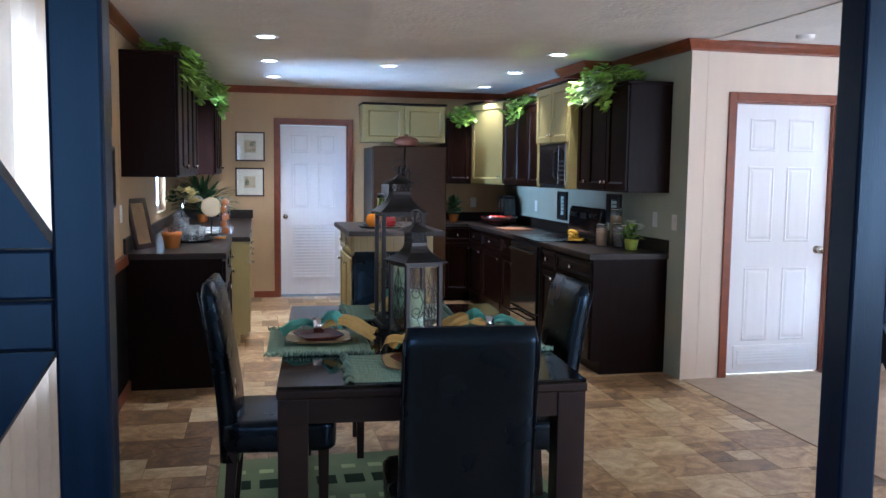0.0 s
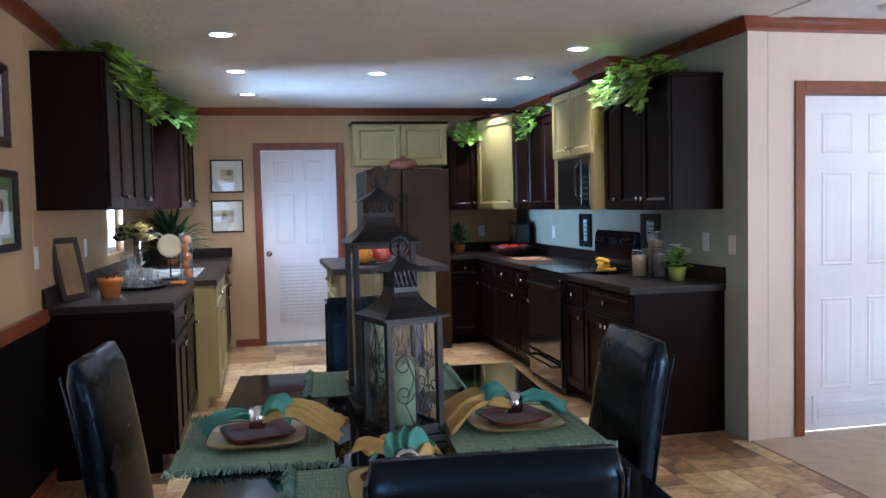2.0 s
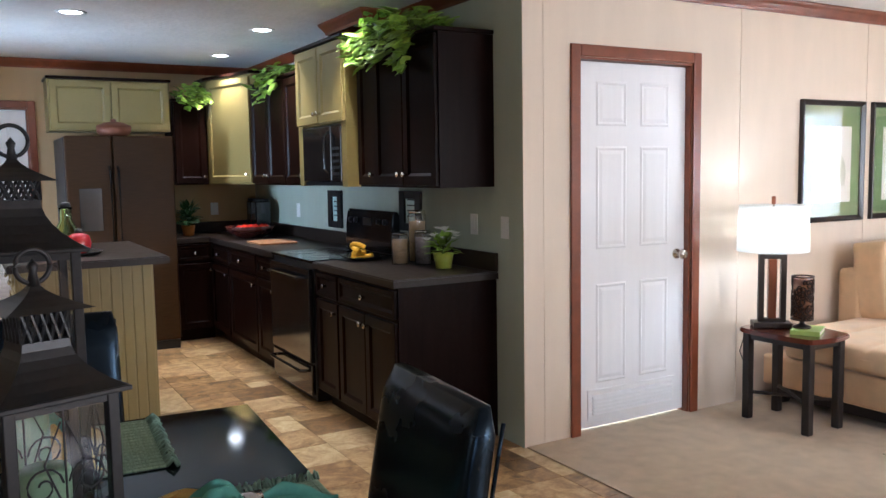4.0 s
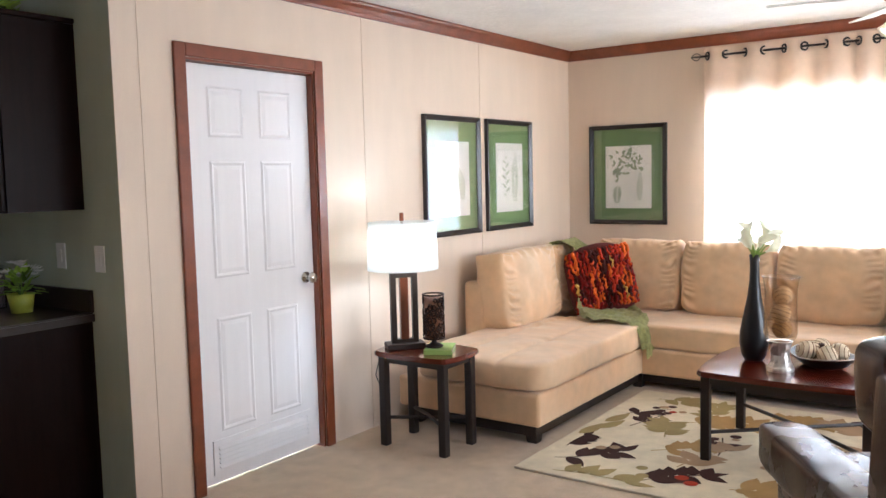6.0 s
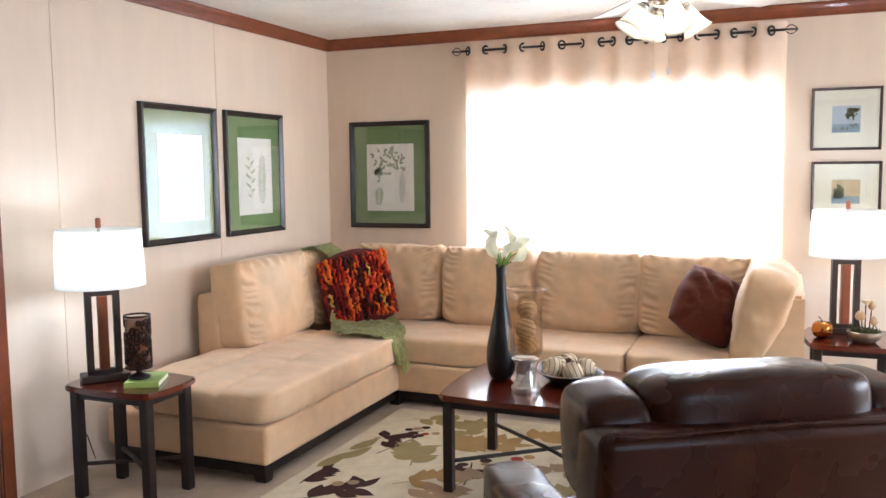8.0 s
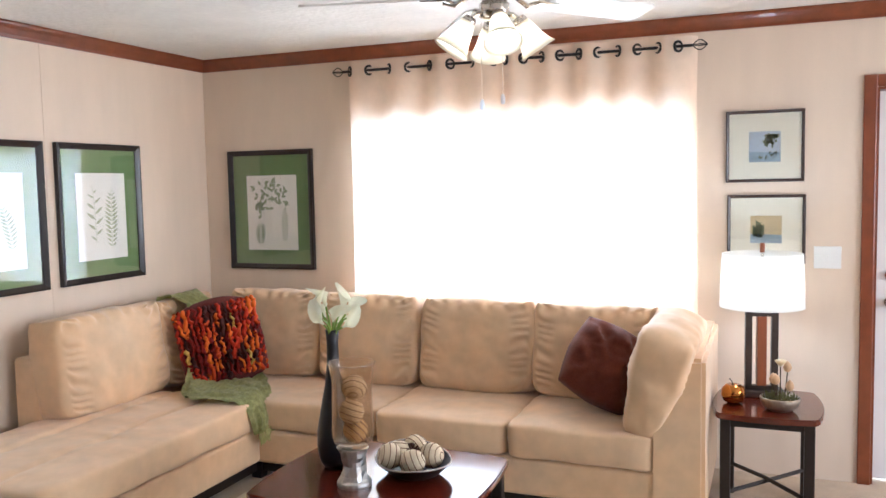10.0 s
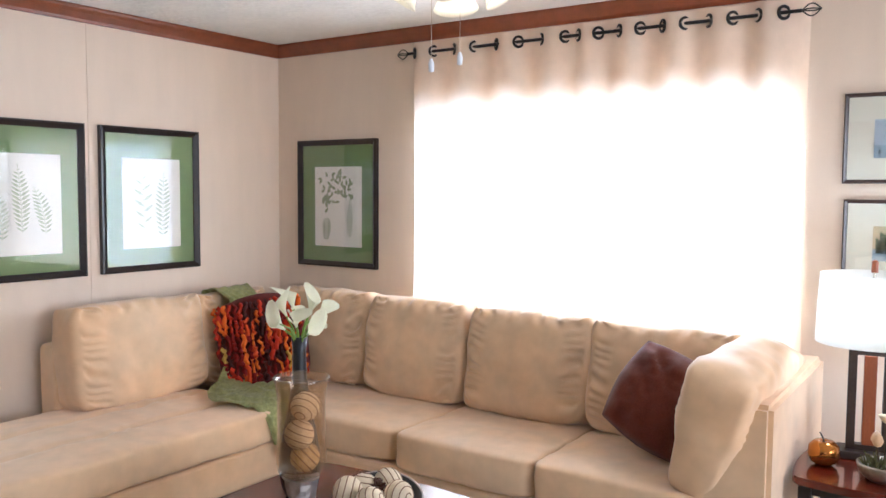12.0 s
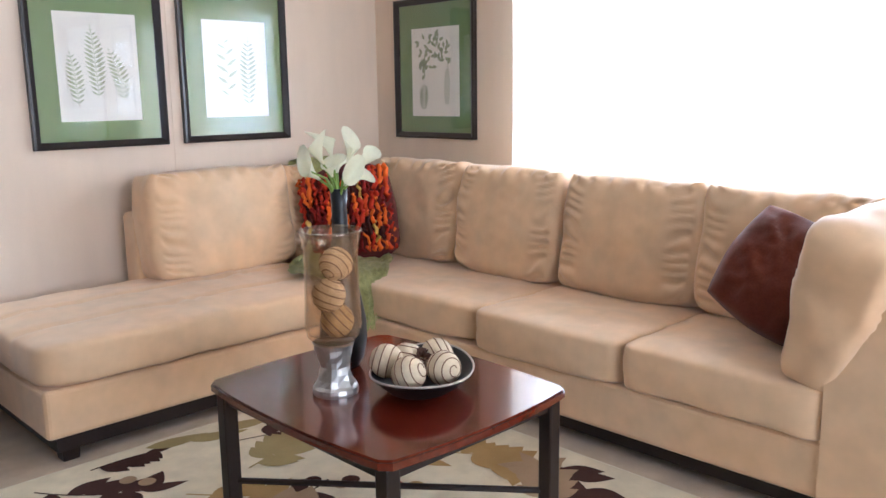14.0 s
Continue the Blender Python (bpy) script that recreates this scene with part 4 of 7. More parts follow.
bush(pose(-0.62, 8.95, LC + 0.001), "dark green fern in a pot on the counter", 230, 0.36, 0.30, 31, (0.17, 0.016))
bush(pose(2.22, 9.40, 0.911), "dark leafy plant in a small pot by the corner", 110, 0.22, 0.12, 32, (0.07, 0.024))

# outlets and switches
def plate(m, label, toggles=1):
    root = thing("wall_switch", m, label, "switch", "white wall plates")
    part("plate", boxes((-0.036 * toggles, -0.006, -0.058, 0.036 * toggles, 0, 0.058), bevel=0.002), M_WHITE, root)
    part("rocker", boxes((-0.012, -0.010, -0.030, 0.012, -0.006, 0.030), bevel=0.001, seg=1), M_WHITE, root)


plate(pose(KEAST, 5.735, 1.155, rz=-90), "white switch plate beside the wall cabinet")
plate(pose(KEAST, 5.43, 1.150, rz=-90), "white switch plate near the wall's corner")
plate(pose(KEAST, 8.55, 1.14, rz=-90), "white outlet plate beyond the range")
plate(pose(2.55, NORTH, 1.13), "white outlet plate on the far wall")
plate(pose(WEST, 5.54, 1.205, rz=90), "white switch plate on the tan wall")
plate(pose(WEST, 6.75, 1.20, rz=90), "white outlet plate above the counter")

# ---- small things on the east counter ----
M_SEED = mat("jar_pasta", lin("c9a577"), 0.8, var=0.35, scale=60, fine=200, bump=0.8)
M_SEED2 = mat("jar_beans", lin("7a5a55"), 0.8, var=0.5, scale=70, fine=200, bump=0.8, hue=lin("c8b9c0"))


def canister(x, y, r, h, fill, label):
    root = thing("glass_jar", pose(x, y, 0.911), label, "jar", "glass canisters")
    part("contents", lathe([(0, 0.006), (r - 0.006, 0.006), (r - 0.006, h * 0.78), (0, h * 0.8)], 24), fill, root, shade=True)
    part("glass", lathe([(0, 0), (r, 0), (r, h * 0.88), (r * 0.9, h * 0.93), (r * 0.87, h * 0.93), (r - 0.003, h * 0.87), (r - 0.003, 0.003), (0, 0.003)], 26), M_CLEAR, root, shade=True)
    part("lid", lathe([(0, h * 0.93), (r * 0.92, h * 0.93), (r * 0.95, h * 0.97), (r * 0.9, h), (0, h)], 26), M_KNOB, root, "metal lid", shade=True)


canister(2.70, 6.16, 0.050, 0.185, M_SEED, "glass canister of pasta on the counter")
canister(2.80, 6.06, 0.050, 0.20, M_SEED2, "glass canister of mixed beans on the counter")
canister(2.85, 6.22, 0.055, 0.31, M_SEED, "tall glass canister behind the others")
M_LIMEPOT = mat("lime_pot", lin("a3a83e"), 0.4, var=0.15)
wp_ = bush(pose(2.80, 5.82, 0.911), "lime pot of small white flowers", 40, 0.12, 0.10, 33, (0.06, 0.018), "flower_pot", 0.058, 0.085, M_LIMEPOT, M_IVY)
wf_ = bmesh.new()
for i_ in range(22):
    a_, e_ = r_.uniform(0, 6.28), r_.uniform(0.5, 1.4)
    c_ = Vector((math.cos(a_) * math.cos(e_) * 0.10, math.sin(a_) * math.cos(e_) * 0.14, 0.09 + 0.14 * math.sin(e_)))
    for k_ in range(5):
        d_ = Vector((math.cos(k_ * 1.26), math.sin(k_ * 1.26), 0.35)).normalized()
        leaf_mesh(wf_, c_, d_, Vector((0, 0, 1)), 0.030, 0.014)
part("blossoms", wf_, mat("white_petal", lin("ece9e2"), 0.6, var=0.05), wp_, "small white blossoms")
bd_ = thing("fruit_dish", pose(2.62, 6.52, 0.911), "black square dish with yellow bananas", "dish")
part("dish", square_plate([(0.07, 0), (0.12, 0.02), (0.122, 0.024), (0.068, 0.006)]), M_TRAY, bd_, shade=True)
for i_ in range(4):
    bn_ = tube([(0.07 * math.cos(t), 0.05 * math.sin(t), 0.0) for t in [0.3 + 2.4 * k / 8 for k in range(9)]], 0.016, 8)
    part("banana", bn_, mat("banana_skin", lin("e3b021"), 0.5, var=0.12), bd_, m=pose(0.0, -0.02 + 0.015 * i_, 0.03 + 0.012 * i_, 20 * i_ - 20, 0, 35 * i_), shade=True)
rb_ = thing("fruit_bowl", pose(2.60, 8.78, 0.911), "wide dark red bowl of red peppers", "bowl")
part("dish", lathe([(0, 0), (0.10, 0), (0.19, 0.06), (0.215, 0.10), (0.208, 0.102), (0.18, 0.065), (0.09, 0.012), (0, 0.01)], 36), mat("dark_red_glaze", lin("47201a"), 0.25, var=0.2, coat=0.4), rb_, shade=True)
for i_ in range(9):
    a_ = i_ * 2.4
    pp_ = lathe([(0, 0), (0.022, 0.004), (0.036, 0.03), (0.034, 0.06), (0.012, 0.075), (0, 0.068)], 14)
    part("pepper", pp_, mat("red_pepper", lin("c22c1c"), 0.2, var=0.1, coat=0.4), rb_, m=pose(0.022 * i_ ** 0.8 * math.cos(a_), 0.022 * i_ ** 0.8 * math.sin(a_), 0.055, 60 * math.sin(a_), 60 * math.cos(a_)), shade=True)
for y_, h_ in ((9.10, 0.30), (9.25, 0.30)):
    bk_ = thing("coffee_machine" if y_ > 9.2 else "canister", pose(2.80, y_, 0.911), "black countertop appliance by the corner" if y_ > 9.2 else "black canister beside the coffee machine", "appliance" if y_ > 9.2 else "canister")
    part("body", boxes((-0.07, -0.065, 0, 0.07, 0.065, h_), bevel=0.012), M_BLACKGL, bk_)
    part("lid", boxes((-0.06, -0.055, h_, 0.06, 0.055, h_ + 0.02), bevel=0.006), M_BLACK, bk_)
cb_ = whole("cutting_board", boxes((2.42, 7.95, 0.9105, 2.72, 8.30, 0.925), bevel=0.004), mat("board_wood", lin("a5744c"), 0.5, var=0.2, stretch=(1, 8, 1)), "wooden cutting board on the counter", "cutting board")
M_CERT = mat("pale_print", lin("bcd0cc"), 0.6, var=0.1, scale=30)
for y_, w_, z_, h_ in ((7.85, 0.26, 1.035, 0.285), (6.63, 0.29, 1.075, 0.255)):
    fp_ = thing("framed_picture", pose(KEAST, y_, z_, rz=-90), "small pale print in a wide black frame", "picture", "black framed kitchen prints")
    part("frame", boxes((0, -0.02, 0, 0.075, 0, h_), (w_ - 0.075, -0.02, 0, w_, 0, h_), (0.075, -0.02, 0, w_ - 0.075, 0, 0.05), (0.075, -0.02, h_ - 0.05, w_ - 0.075, 0, h_), bevel=0.003, seg=1), M_BLACK, fp_)
    part("print", boxes((0.075, -0.006, 0.05, w_ - 0.075, -0.002, h_ - 0.05)), M_CERT, fp_)
    for k_ in range(4):
        part("text_line", boxes((0.095, -0.0072, 0.09 + k_ * 0.035, w_ - 0.095, -0.0062, 0.098 + k_ * 0.035)), M_BLACK, fp_)

# ---- on the island and the refrigerator ----
IZ = 1.019
it_ = thing("serving_tray", pose(0.97, 6.86, IZ), "dark round tray with fruit and bottles", "tray")
part("dish", lathe([(0, 0), (0.17, 0), (0.19, 0.018), (0.186, 0.02), (0.168, 0.005), (0, 0.005)], 36), M_TRAY, it_, shade=True)
for x_, y_, c_, nm_ in ((0.90, 6.79, "d2801c", "orange glass ball jar on the tray"), (1.03, 6.80, "a81b1c", "red glass ball jar on the tray")):
    gj_ = thing("glass_jar", pose(x_, y_, IZ + 0.006), nm_, "jar", "coloured glass jars")
    part("body", lathe([(0, 0), (0.035, 0), (0.062, 0.03), (0.068, 0.065), (0.055, 0.105), (0.03, 0.12), (0, 0.12)], 28), mat("tinted_" + c_, lin(c_), 0.08, var=0.1, coat=0.6), gj_, shade=True)
    part("lid", lathe([(0, 0.12), (0.022, 0.12), (0.018, 0.14), (0, 0.146)], 16), M_BLACK, gj_, shade=True)
gv_ = thing("glass_bottle", pose(0.98, 6.92, IZ + 0.006), "green glass carafe with a dark stopper", "bottle")
part("body", lathe([(0, 0), (0.055, 0), (0.075, 0.05), (0.07, 0.12), (0.035, 0.18), (0.032, 0.24), (0.040, 0.26), (0.036, 0.26), (0.028, 0.24), (0.03, 0.18), (0.066, 0.12), (0.07, 0.05), (0.05, 0.006), (0, 0.006)], 28), glass("green_glass", (0.75, 0.85, 0.55), 0.03, 1.3), gv_, shade=True)
part("stopper", lathe([(0, 0.255), (0.03, 0.255), (0.025, 0.285), (0, 0.29)], 16), M_BLACK, gv_, shade=True)
cp_ = thing("casserole", pose(1.58, 9.05, 1.777), "terracotta lidded casserole on the refrigerator", "pot")
part("pot", lathe([(0, 0), (0.10, 0), (0.13, 0.03), (0.135, 0.07), (0, 0.072)], 32), mat("terracotta", lin("7d4a33"), 0.6, var=0.2, bump=0.15), cp_, shade=True)
part("lid", lathe([(0.138, 0.072), (0.13, 0.085), (0.07, 0.11), (0.02, 0.118), (0.025, 0.135), (0, 0.14)], 32), mat("terracotta_lid", lin("70402c"), 0.6, var=0.2, bump=0.15), cp_, shade=True)

# ---- timber divider that the walk passes between ----
def divider(name, sign, post_x, far_x, label):
    root = thing(name, pose(0, 0, 0), label, "room divider", "timber dividers")
    y0, y1, hw = 0.91, 0.97, 0.032
    part("post", boxes((post_x - hw, y0, 0, post_x + hw, y1, H), bevel=0.005), M_POST, root)
    part("post", boxes((far_x - 0.02, y0, 0, far_x + 0.02, y1, H), bevel=0.005), M_POST, root)
    e, f = post_x + sign * hw, far_x - sign * 0.02
    a, b = sorted((e, f))
    for z in (1.277, 1.341):
        part("rail", boxes((a, y0 + 0.005, z, b, y1 - 0.005, z + 0.062), bevel=0.004), M_POST, root)
    for z0, z1, zt in ((1.405, 2.30, 0.22), (1.275, 0.38, -0.22)):
        pts = [(e, z0), (f, z1), (f, z1 - zt), (e + sign * 0.10, z0)]
        br = extrude_poly(pts, "y", y0 + 0.008, y1 - 0.008)
        part("brace", br, M_POST, root)
    return root


divider("timber_divider", -1, -0.283, WEST + 0.03, "blue-black timber divider with braces beside the window")
divider("timber_divider", 1, 0.852, 1.45, "blue-black timber divider with braces, standing free")

# ---- dining curtain ----
M_CURT2 = mat("pale_curtain", lin("dccab2"), 0.8, var=0.05, scale=18, fine=300, bump=0.05, translucent=0.24, spec=0.1)
cd_ = thing("curtain", pose(0, 0, 0), "pale sheer curtain over the dining window", "curtain")
curtain_w = bmesh.new()
rows_ = []
for j_ in range(13):
    z_ = 2.28 - 2.2 * j_ / 12
    rows_.append([curtain_w.verts.new((WEST + 0.085 + 0.028 * math.sin(i_ * 0.62) + 0.008 * noise.noise(Vector((i_ * 0.3, j_ * 0.3, 2))), 2.50 + 1.46 * i_ / 90, z_)) for i_ in range(91)])
for p_, q_ in zip(rows_, rows_[1:]):
    for i_ in range(90):
        curtain_w.faces.new((p_[i_], p_[i_ + 1], q_[i_ + 1], q_[i_]))
part("cloth", curtain_w, M_CURT2, cd_, shade=True)
part("rod", tube([(WEST + 0.085, 2.42, 2.29), (WEST + 0.085, 4.02, 2.29)], 0.011, 10), M_FRAMEBRD, cd_, "dark wooden rod")
for y_ in (2.42, 4.02):
    part("finial", lathe([(0, 0), (0.02, 0.005), (0.03, 0.03), (0.02, 0.055), (0, 0.06)], 14), M_FRAMEBRD, cd_, m=pose(WEST + 0.085, y_, 2.29, -90 if y_ > 3 else 90), shade=True)
    part("bracket", boxes((WEST, y_ - 0.012 + (0.05 if y_ < 3 else -0.05), 2.27, WEST + 0.085, y_ + 0.012 + (0.05 if y_ < 3 else -0.05), 2.285)), M_FRAMEBRD, cd_)

# ---- dining table ----
TZ = 0.79
TM = pose(0.580, 3.345, 0, 0, 0, -4)
HX, HY = 0.535, 0.835


def dining_table():
    root = thing("dining_table", TM, "dark wooden dining table with a black glass top", "table")
    part("tabletop", boxes((-HX, -HY, TZ - 0.045, HX, HY, TZ - 0.012), bevel=0.006), M_TABLEW, root)
    part("glass_inset", boxes((-HX + 0.004, -HY + 0.004, TZ - 0.0115, HX - 0.004, HY - 0.004, TZ), bevel=0.002), M_TGLASS, root, "black glass sheet")
    i = 0.012
    part("apron", boxes((-HX + 0.1, -HY + i, TZ - 0.13, HX - 0.1, -HY + i + 0.02, TZ - 0.045), (-HX + 0.1, HY - i - 0.02, TZ - 0.13, HX - 0.1, HY - i, TZ - 0.045), (-HX + i, -HY + 0.1, TZ - 0.13, -HX + i + 0.02, HY - 0.1, TZ - 0.045), (HX - i - 0.02, -HY + 0.1, TZ - 0.13, HX - i, HY - 0.1, TZ - 0.045)), M_TABLEW, root)
    for sx in (-1, 1):
        for sy in (-1, 1):
            x, y = sx * (HX - 0.055), sy * (HY - 0.055)
            part("leg", boxes((x - 0.05, y - 0.05, 0.0, x + 0.05, y + 0.05, TZ - 0.045), bevel=0.004), M_TABLEW, root)
    return root


dining_table()


def dining_chair(m):
    root = thing("dining_chair", m, "black leather parsons chair with dark wooden legs", "chair", "chairs round the dining table")
    seat = cushion(0.45, 0.46, 0.13, 0.25, 10, 0.003, 60)
    part("seat", seat, M_LEATHER, root, m=pose(0, 0.01, 0.365), shade=True)
    back = bmesh.new()
    n = 14
    rings = []
    for i in range(n + 1):
        f = i / n
        z = 0.33 + 0.718 * f
        y = -0.185 - 0.085 * f ** 1.6
        th = 0.042 * (1 - 0.25 * f)
        w = 0.212 * (1 - 0.03 * f)
        if f > 0.93:
            k = (f - 0.93) / 0.07
            th *= math.sqrt(max(0.0, 1 - 0.75 * k * k))
            w -= 0.012 * k * k
        ring = []
        for a in range(28):
            t = 2 * math.pi * a / 28
            c, s = math.cos(t), math.sin(t)
            ring.append(back.verts.new((w * math.copysign(abs(c) ** 0.22, c), y + th * math.copysign(abs(s) ** 0.45, s), z)))
        rings.append(ring)
    for a, b in zip(rings, rings[1:]):
        for i in range(28):
            j = (i + 1) % 28
            back.faces.new((a[i], a[j], b[j], b[i]))
    back.faces.new(rings[-1])
    back.faces.new(rings[0][::-1])
    part("backrest", back, M_LEATHER, root, shade=True)
    for s in (-1, 1):
        pts = []
        for i in range(13):
            f = i / 12
            pts.append((s * 0.209 * (1 - 0.03 * f), -0.185 - 0.085 * f ** 1.6 - 0.028, 0.36 + 0.66 * f))
        part("piping", tube(pts, 0.004, 6), M_LEATHER, root, shade=True)
    for sx in (-1, 1):
        for y in (-0.17, 0.19):
            leg = boxes((-0.022, -0.022, 0.0, 0.022, 0.022, 0.39))
            for v in leg.verts:
                if v.co.z < 0.1:
                    v.co.x *= 0.75
                    v.co.y *= 0.75
                    v.co.y += -0.03 if y < 0 else 0
            part("leg", leg, M_TABLEW, root, m=pose(sx * 0.19, y, 0))
    return root


ch0_ = dining_chair(pose(0.571, 2.436, 0, 0, 0, -4))
copy_thing(ch0_, pose(0.990, 3.19, 0, 0, 0, 86))
copy_thing(ch0_, pose(0.015, 3.35, 0, 0, 0, -94))
copy_thing(ch0_, pose(0.65, 4.20, 0, 0, 0, 177))

# ---- place settings ----
M_MAT = mat("green_woven_mat", lin("7d9a86"), 0.9, var=0.3, scale=20, fine=140, stretch=(1, 8, 1), bump=0.6, hue=lin("9fb5a2"))
M_FRINGE = mat("mat_fringe", lin("86a090"), 0.9, var=0.3, random_=0.3, island=True)
M_CHARGER = mat("cream_stoneware", lin("e2cd96"), 0.25, var=0.1, coat=0.4, bump=0.02)
M_CHEDGE = mat("brown_glaze_edge", lin("6e5334"), 0.3, var=0.2)
M_BPLATE = mat("brown_glaze_plate", lin("5a251c"), 0.38, var=0.2, spec=0.25, bump=0)
M_TEAL = mat("teal_napkin", lin("7cbcab"), 0.85, var=0.1, scale=20, fine=240, bump=0.3, spec=0.2)
M_YELL = mat("yellow_napkin", lin("efcd80"), 0.85, var=0.1, scale=20, fine=240, bump=0.3, spec=0.2)
M_RING = mat("silver_ring", (0.7, 0.7, 0.72), 0.2, 1.0, var=0.1)


def napkin_fan(sign, ln, w0, w1, folds, lift, droop, seed):
    """A gathered end of cloth that opens from the ring along x."""
    bm = bmesh.new()
    rows = []
    for i in range(13):
        f = i / 12
        w = w0 + (w1 - w0) * f ** 0.8
        row = []
        for k in range(29):
            u = k / 28 * 2 - 1
            amp = 0.018 * (1 - 0.35 * f)
            z = lift * math.sin(math.pi * min(f * 1.1, 1)) + amp * math.sin(u * folds * math.pi + seed) * (0.5 + 0.5 * f) - droop * f * f + 0.012 * (1 - u * u) + 0.008 * noise.noise(Vector((u * 3, f * 4, seed)))
            y = u * w + 0.010 * math.sin(f * 6 + seed)
            x = sign * (0.012 + ln * f * (1 - 0.18 * u * u + 0.08 * math.sin(u * 5 + seed)))
            row.append(bm.verts.new((x, y, z)))
        rows.append(row)
    for a, b in zip(rows, rows[1:]):
        for k in range(28):
            bm.faces.new((a[k], a[k + 1], b[k + 1], b[k]))
    bmesh.ops.solidify(bm, geom=bm.faces[:], thickness=0.003)
    return bm


def setting(x, y, rz, flip=1, seed=0):
    """Mat, charger, plate and napkin; the mat's long side along local y."""
    at = Matrix.Translation((x, y, TZ)) @ pose(0, 0, 0, 0, 0, rz)
    g = "place settings"
    root = thing("placemat", at, "green woven placemat with a looped fringe on the table", "placemat", "woven placemats")
    mt = boxes((-0.205, -0.25, 0.0005, 0.205, 0.25, 0.005), bevel=0.0015, seg=1)
    part("weave", mt, M_MAT, root)
    rib = None
    for i in range(16):
        xx = -0.19 + 0.38 * i / 15
        if rib is None:
            rib = part("rib", tube([(0, -0.25, 0.005), (0, 0.25, 0.005)], 0.0022, 6), M_MAT, root, m=pose(xx, 0, 0))
        else:
            share("rib", rib, root, pose(xx, 0, 0))
    rnd = random.Random(seed)
    for s in (-1, 1):
        fr = bmesh.new()
        for i in range(70):
            xx = -0.208 + 0.416 * i / 69
            yy = s * 0.25
            o = rnd.uniform(0.018, 0.034)
            tube([(xx, yy, 0.004), (xx + rnd.uniform(-0.008, 0.008), yy + s * o * 0.6, 0.012 + rnd.uniform(0, 0.008)), (xx + rnd.uniform(-0.01, 0.01), yy + s * o, 0.003)], 0.0032, 5, fr)
        part("fringe", fr, M_FRINGE, root, "looped green fringe", shade=True)
    pl = thing("charger_plate", at @ pose(0, 0, 0.0075), "cream square stoneware charger plate", "plate", "charger plates")
    part("dish", square_plate([(0.075, 0), (0.10, 0.004), (0.132, 0.016), (0.134, 0.019), (0.128, 0.018), (0.098, 0.009), (0.07, 0.006)]), M_CHARGER, pl, shade=True)
    part("edge", tube(soft_square(0.1335, 0.0185) + soft_square(0.1335, 0.0185)[:1], 0.0028, 6), M_CHEDGE, pl, "brown glazed rim")
    p2 = thing("plate", at @ pose(0, 0, 0.0168, 0, 0, 18), "small brown square plate with a glossy glaze", "plate", "small brown plates")
    part("dish", square_plate([(0.05, 0), (0.07, 0.004), (0.094, 0.018), (0.092, 0.020), (0.066, 0.009), (0.045, 0.007)]), M_BPLATE, p2, shade=True)
    nk = thing("napkin", at @ pose(0.0, 0, 0.062, 0, 0, 0 if flip > 0 else 180) @ Matrix.Scale(1.22, 4), "teal and yellow napkin gathered in a silver ring", "napkin", "napkins in rings")
    part("teal_end", napkin_fan(-1, 0.115, 0.018, 0.040, 2, 0.012, 0.022, seed), M_TEAL, nk, "teal cloth end", shade=True)
    part("teal_fold", napkin_fan(1, 0.085, 0.020, 0.062, 3, 0.030, 0.012, seed + 2), M_TEAL, nk, "teal cloth fold", pose(0, 0, 0.010), True)
    part("yellow_fold", napkin_fan(1, 0.185, 0.022, 0.105, 4, 0.022, 0.030, seed + 5), M_YELL, nk, "yellow cloth fan", shade=True)
    rg = lathe([(0.024, -0.017), (0.026, -0.017), (0.026, 0.017), (0.024, 0.017), (0.024, -0.017)], 24)
    part("napkin_ring", rg, M_RING, nk, "silver ring", pose(0, 0, 0.006, 0, 90, 0), True)


setting(0.180, 3.265, -3, 1, 1)
setting(0.900, 3.22, 177, 1, 9)
setting(0.51, 2.75, 87, 1, 5)
setting(0.62, 3.94, -94, 1, 13)


# ---- lanterns ----
M_LANT = mat("pewter_lantern", lin("33302f"), 0.38, 0.7, var=0.25, bump=0.1)
M_CANDLE = mat("sage_candle", lin("7f9a78"), 0.55, var=0.08, bump=0.05)
M_LPANE = thin_glass("lantern_glass")


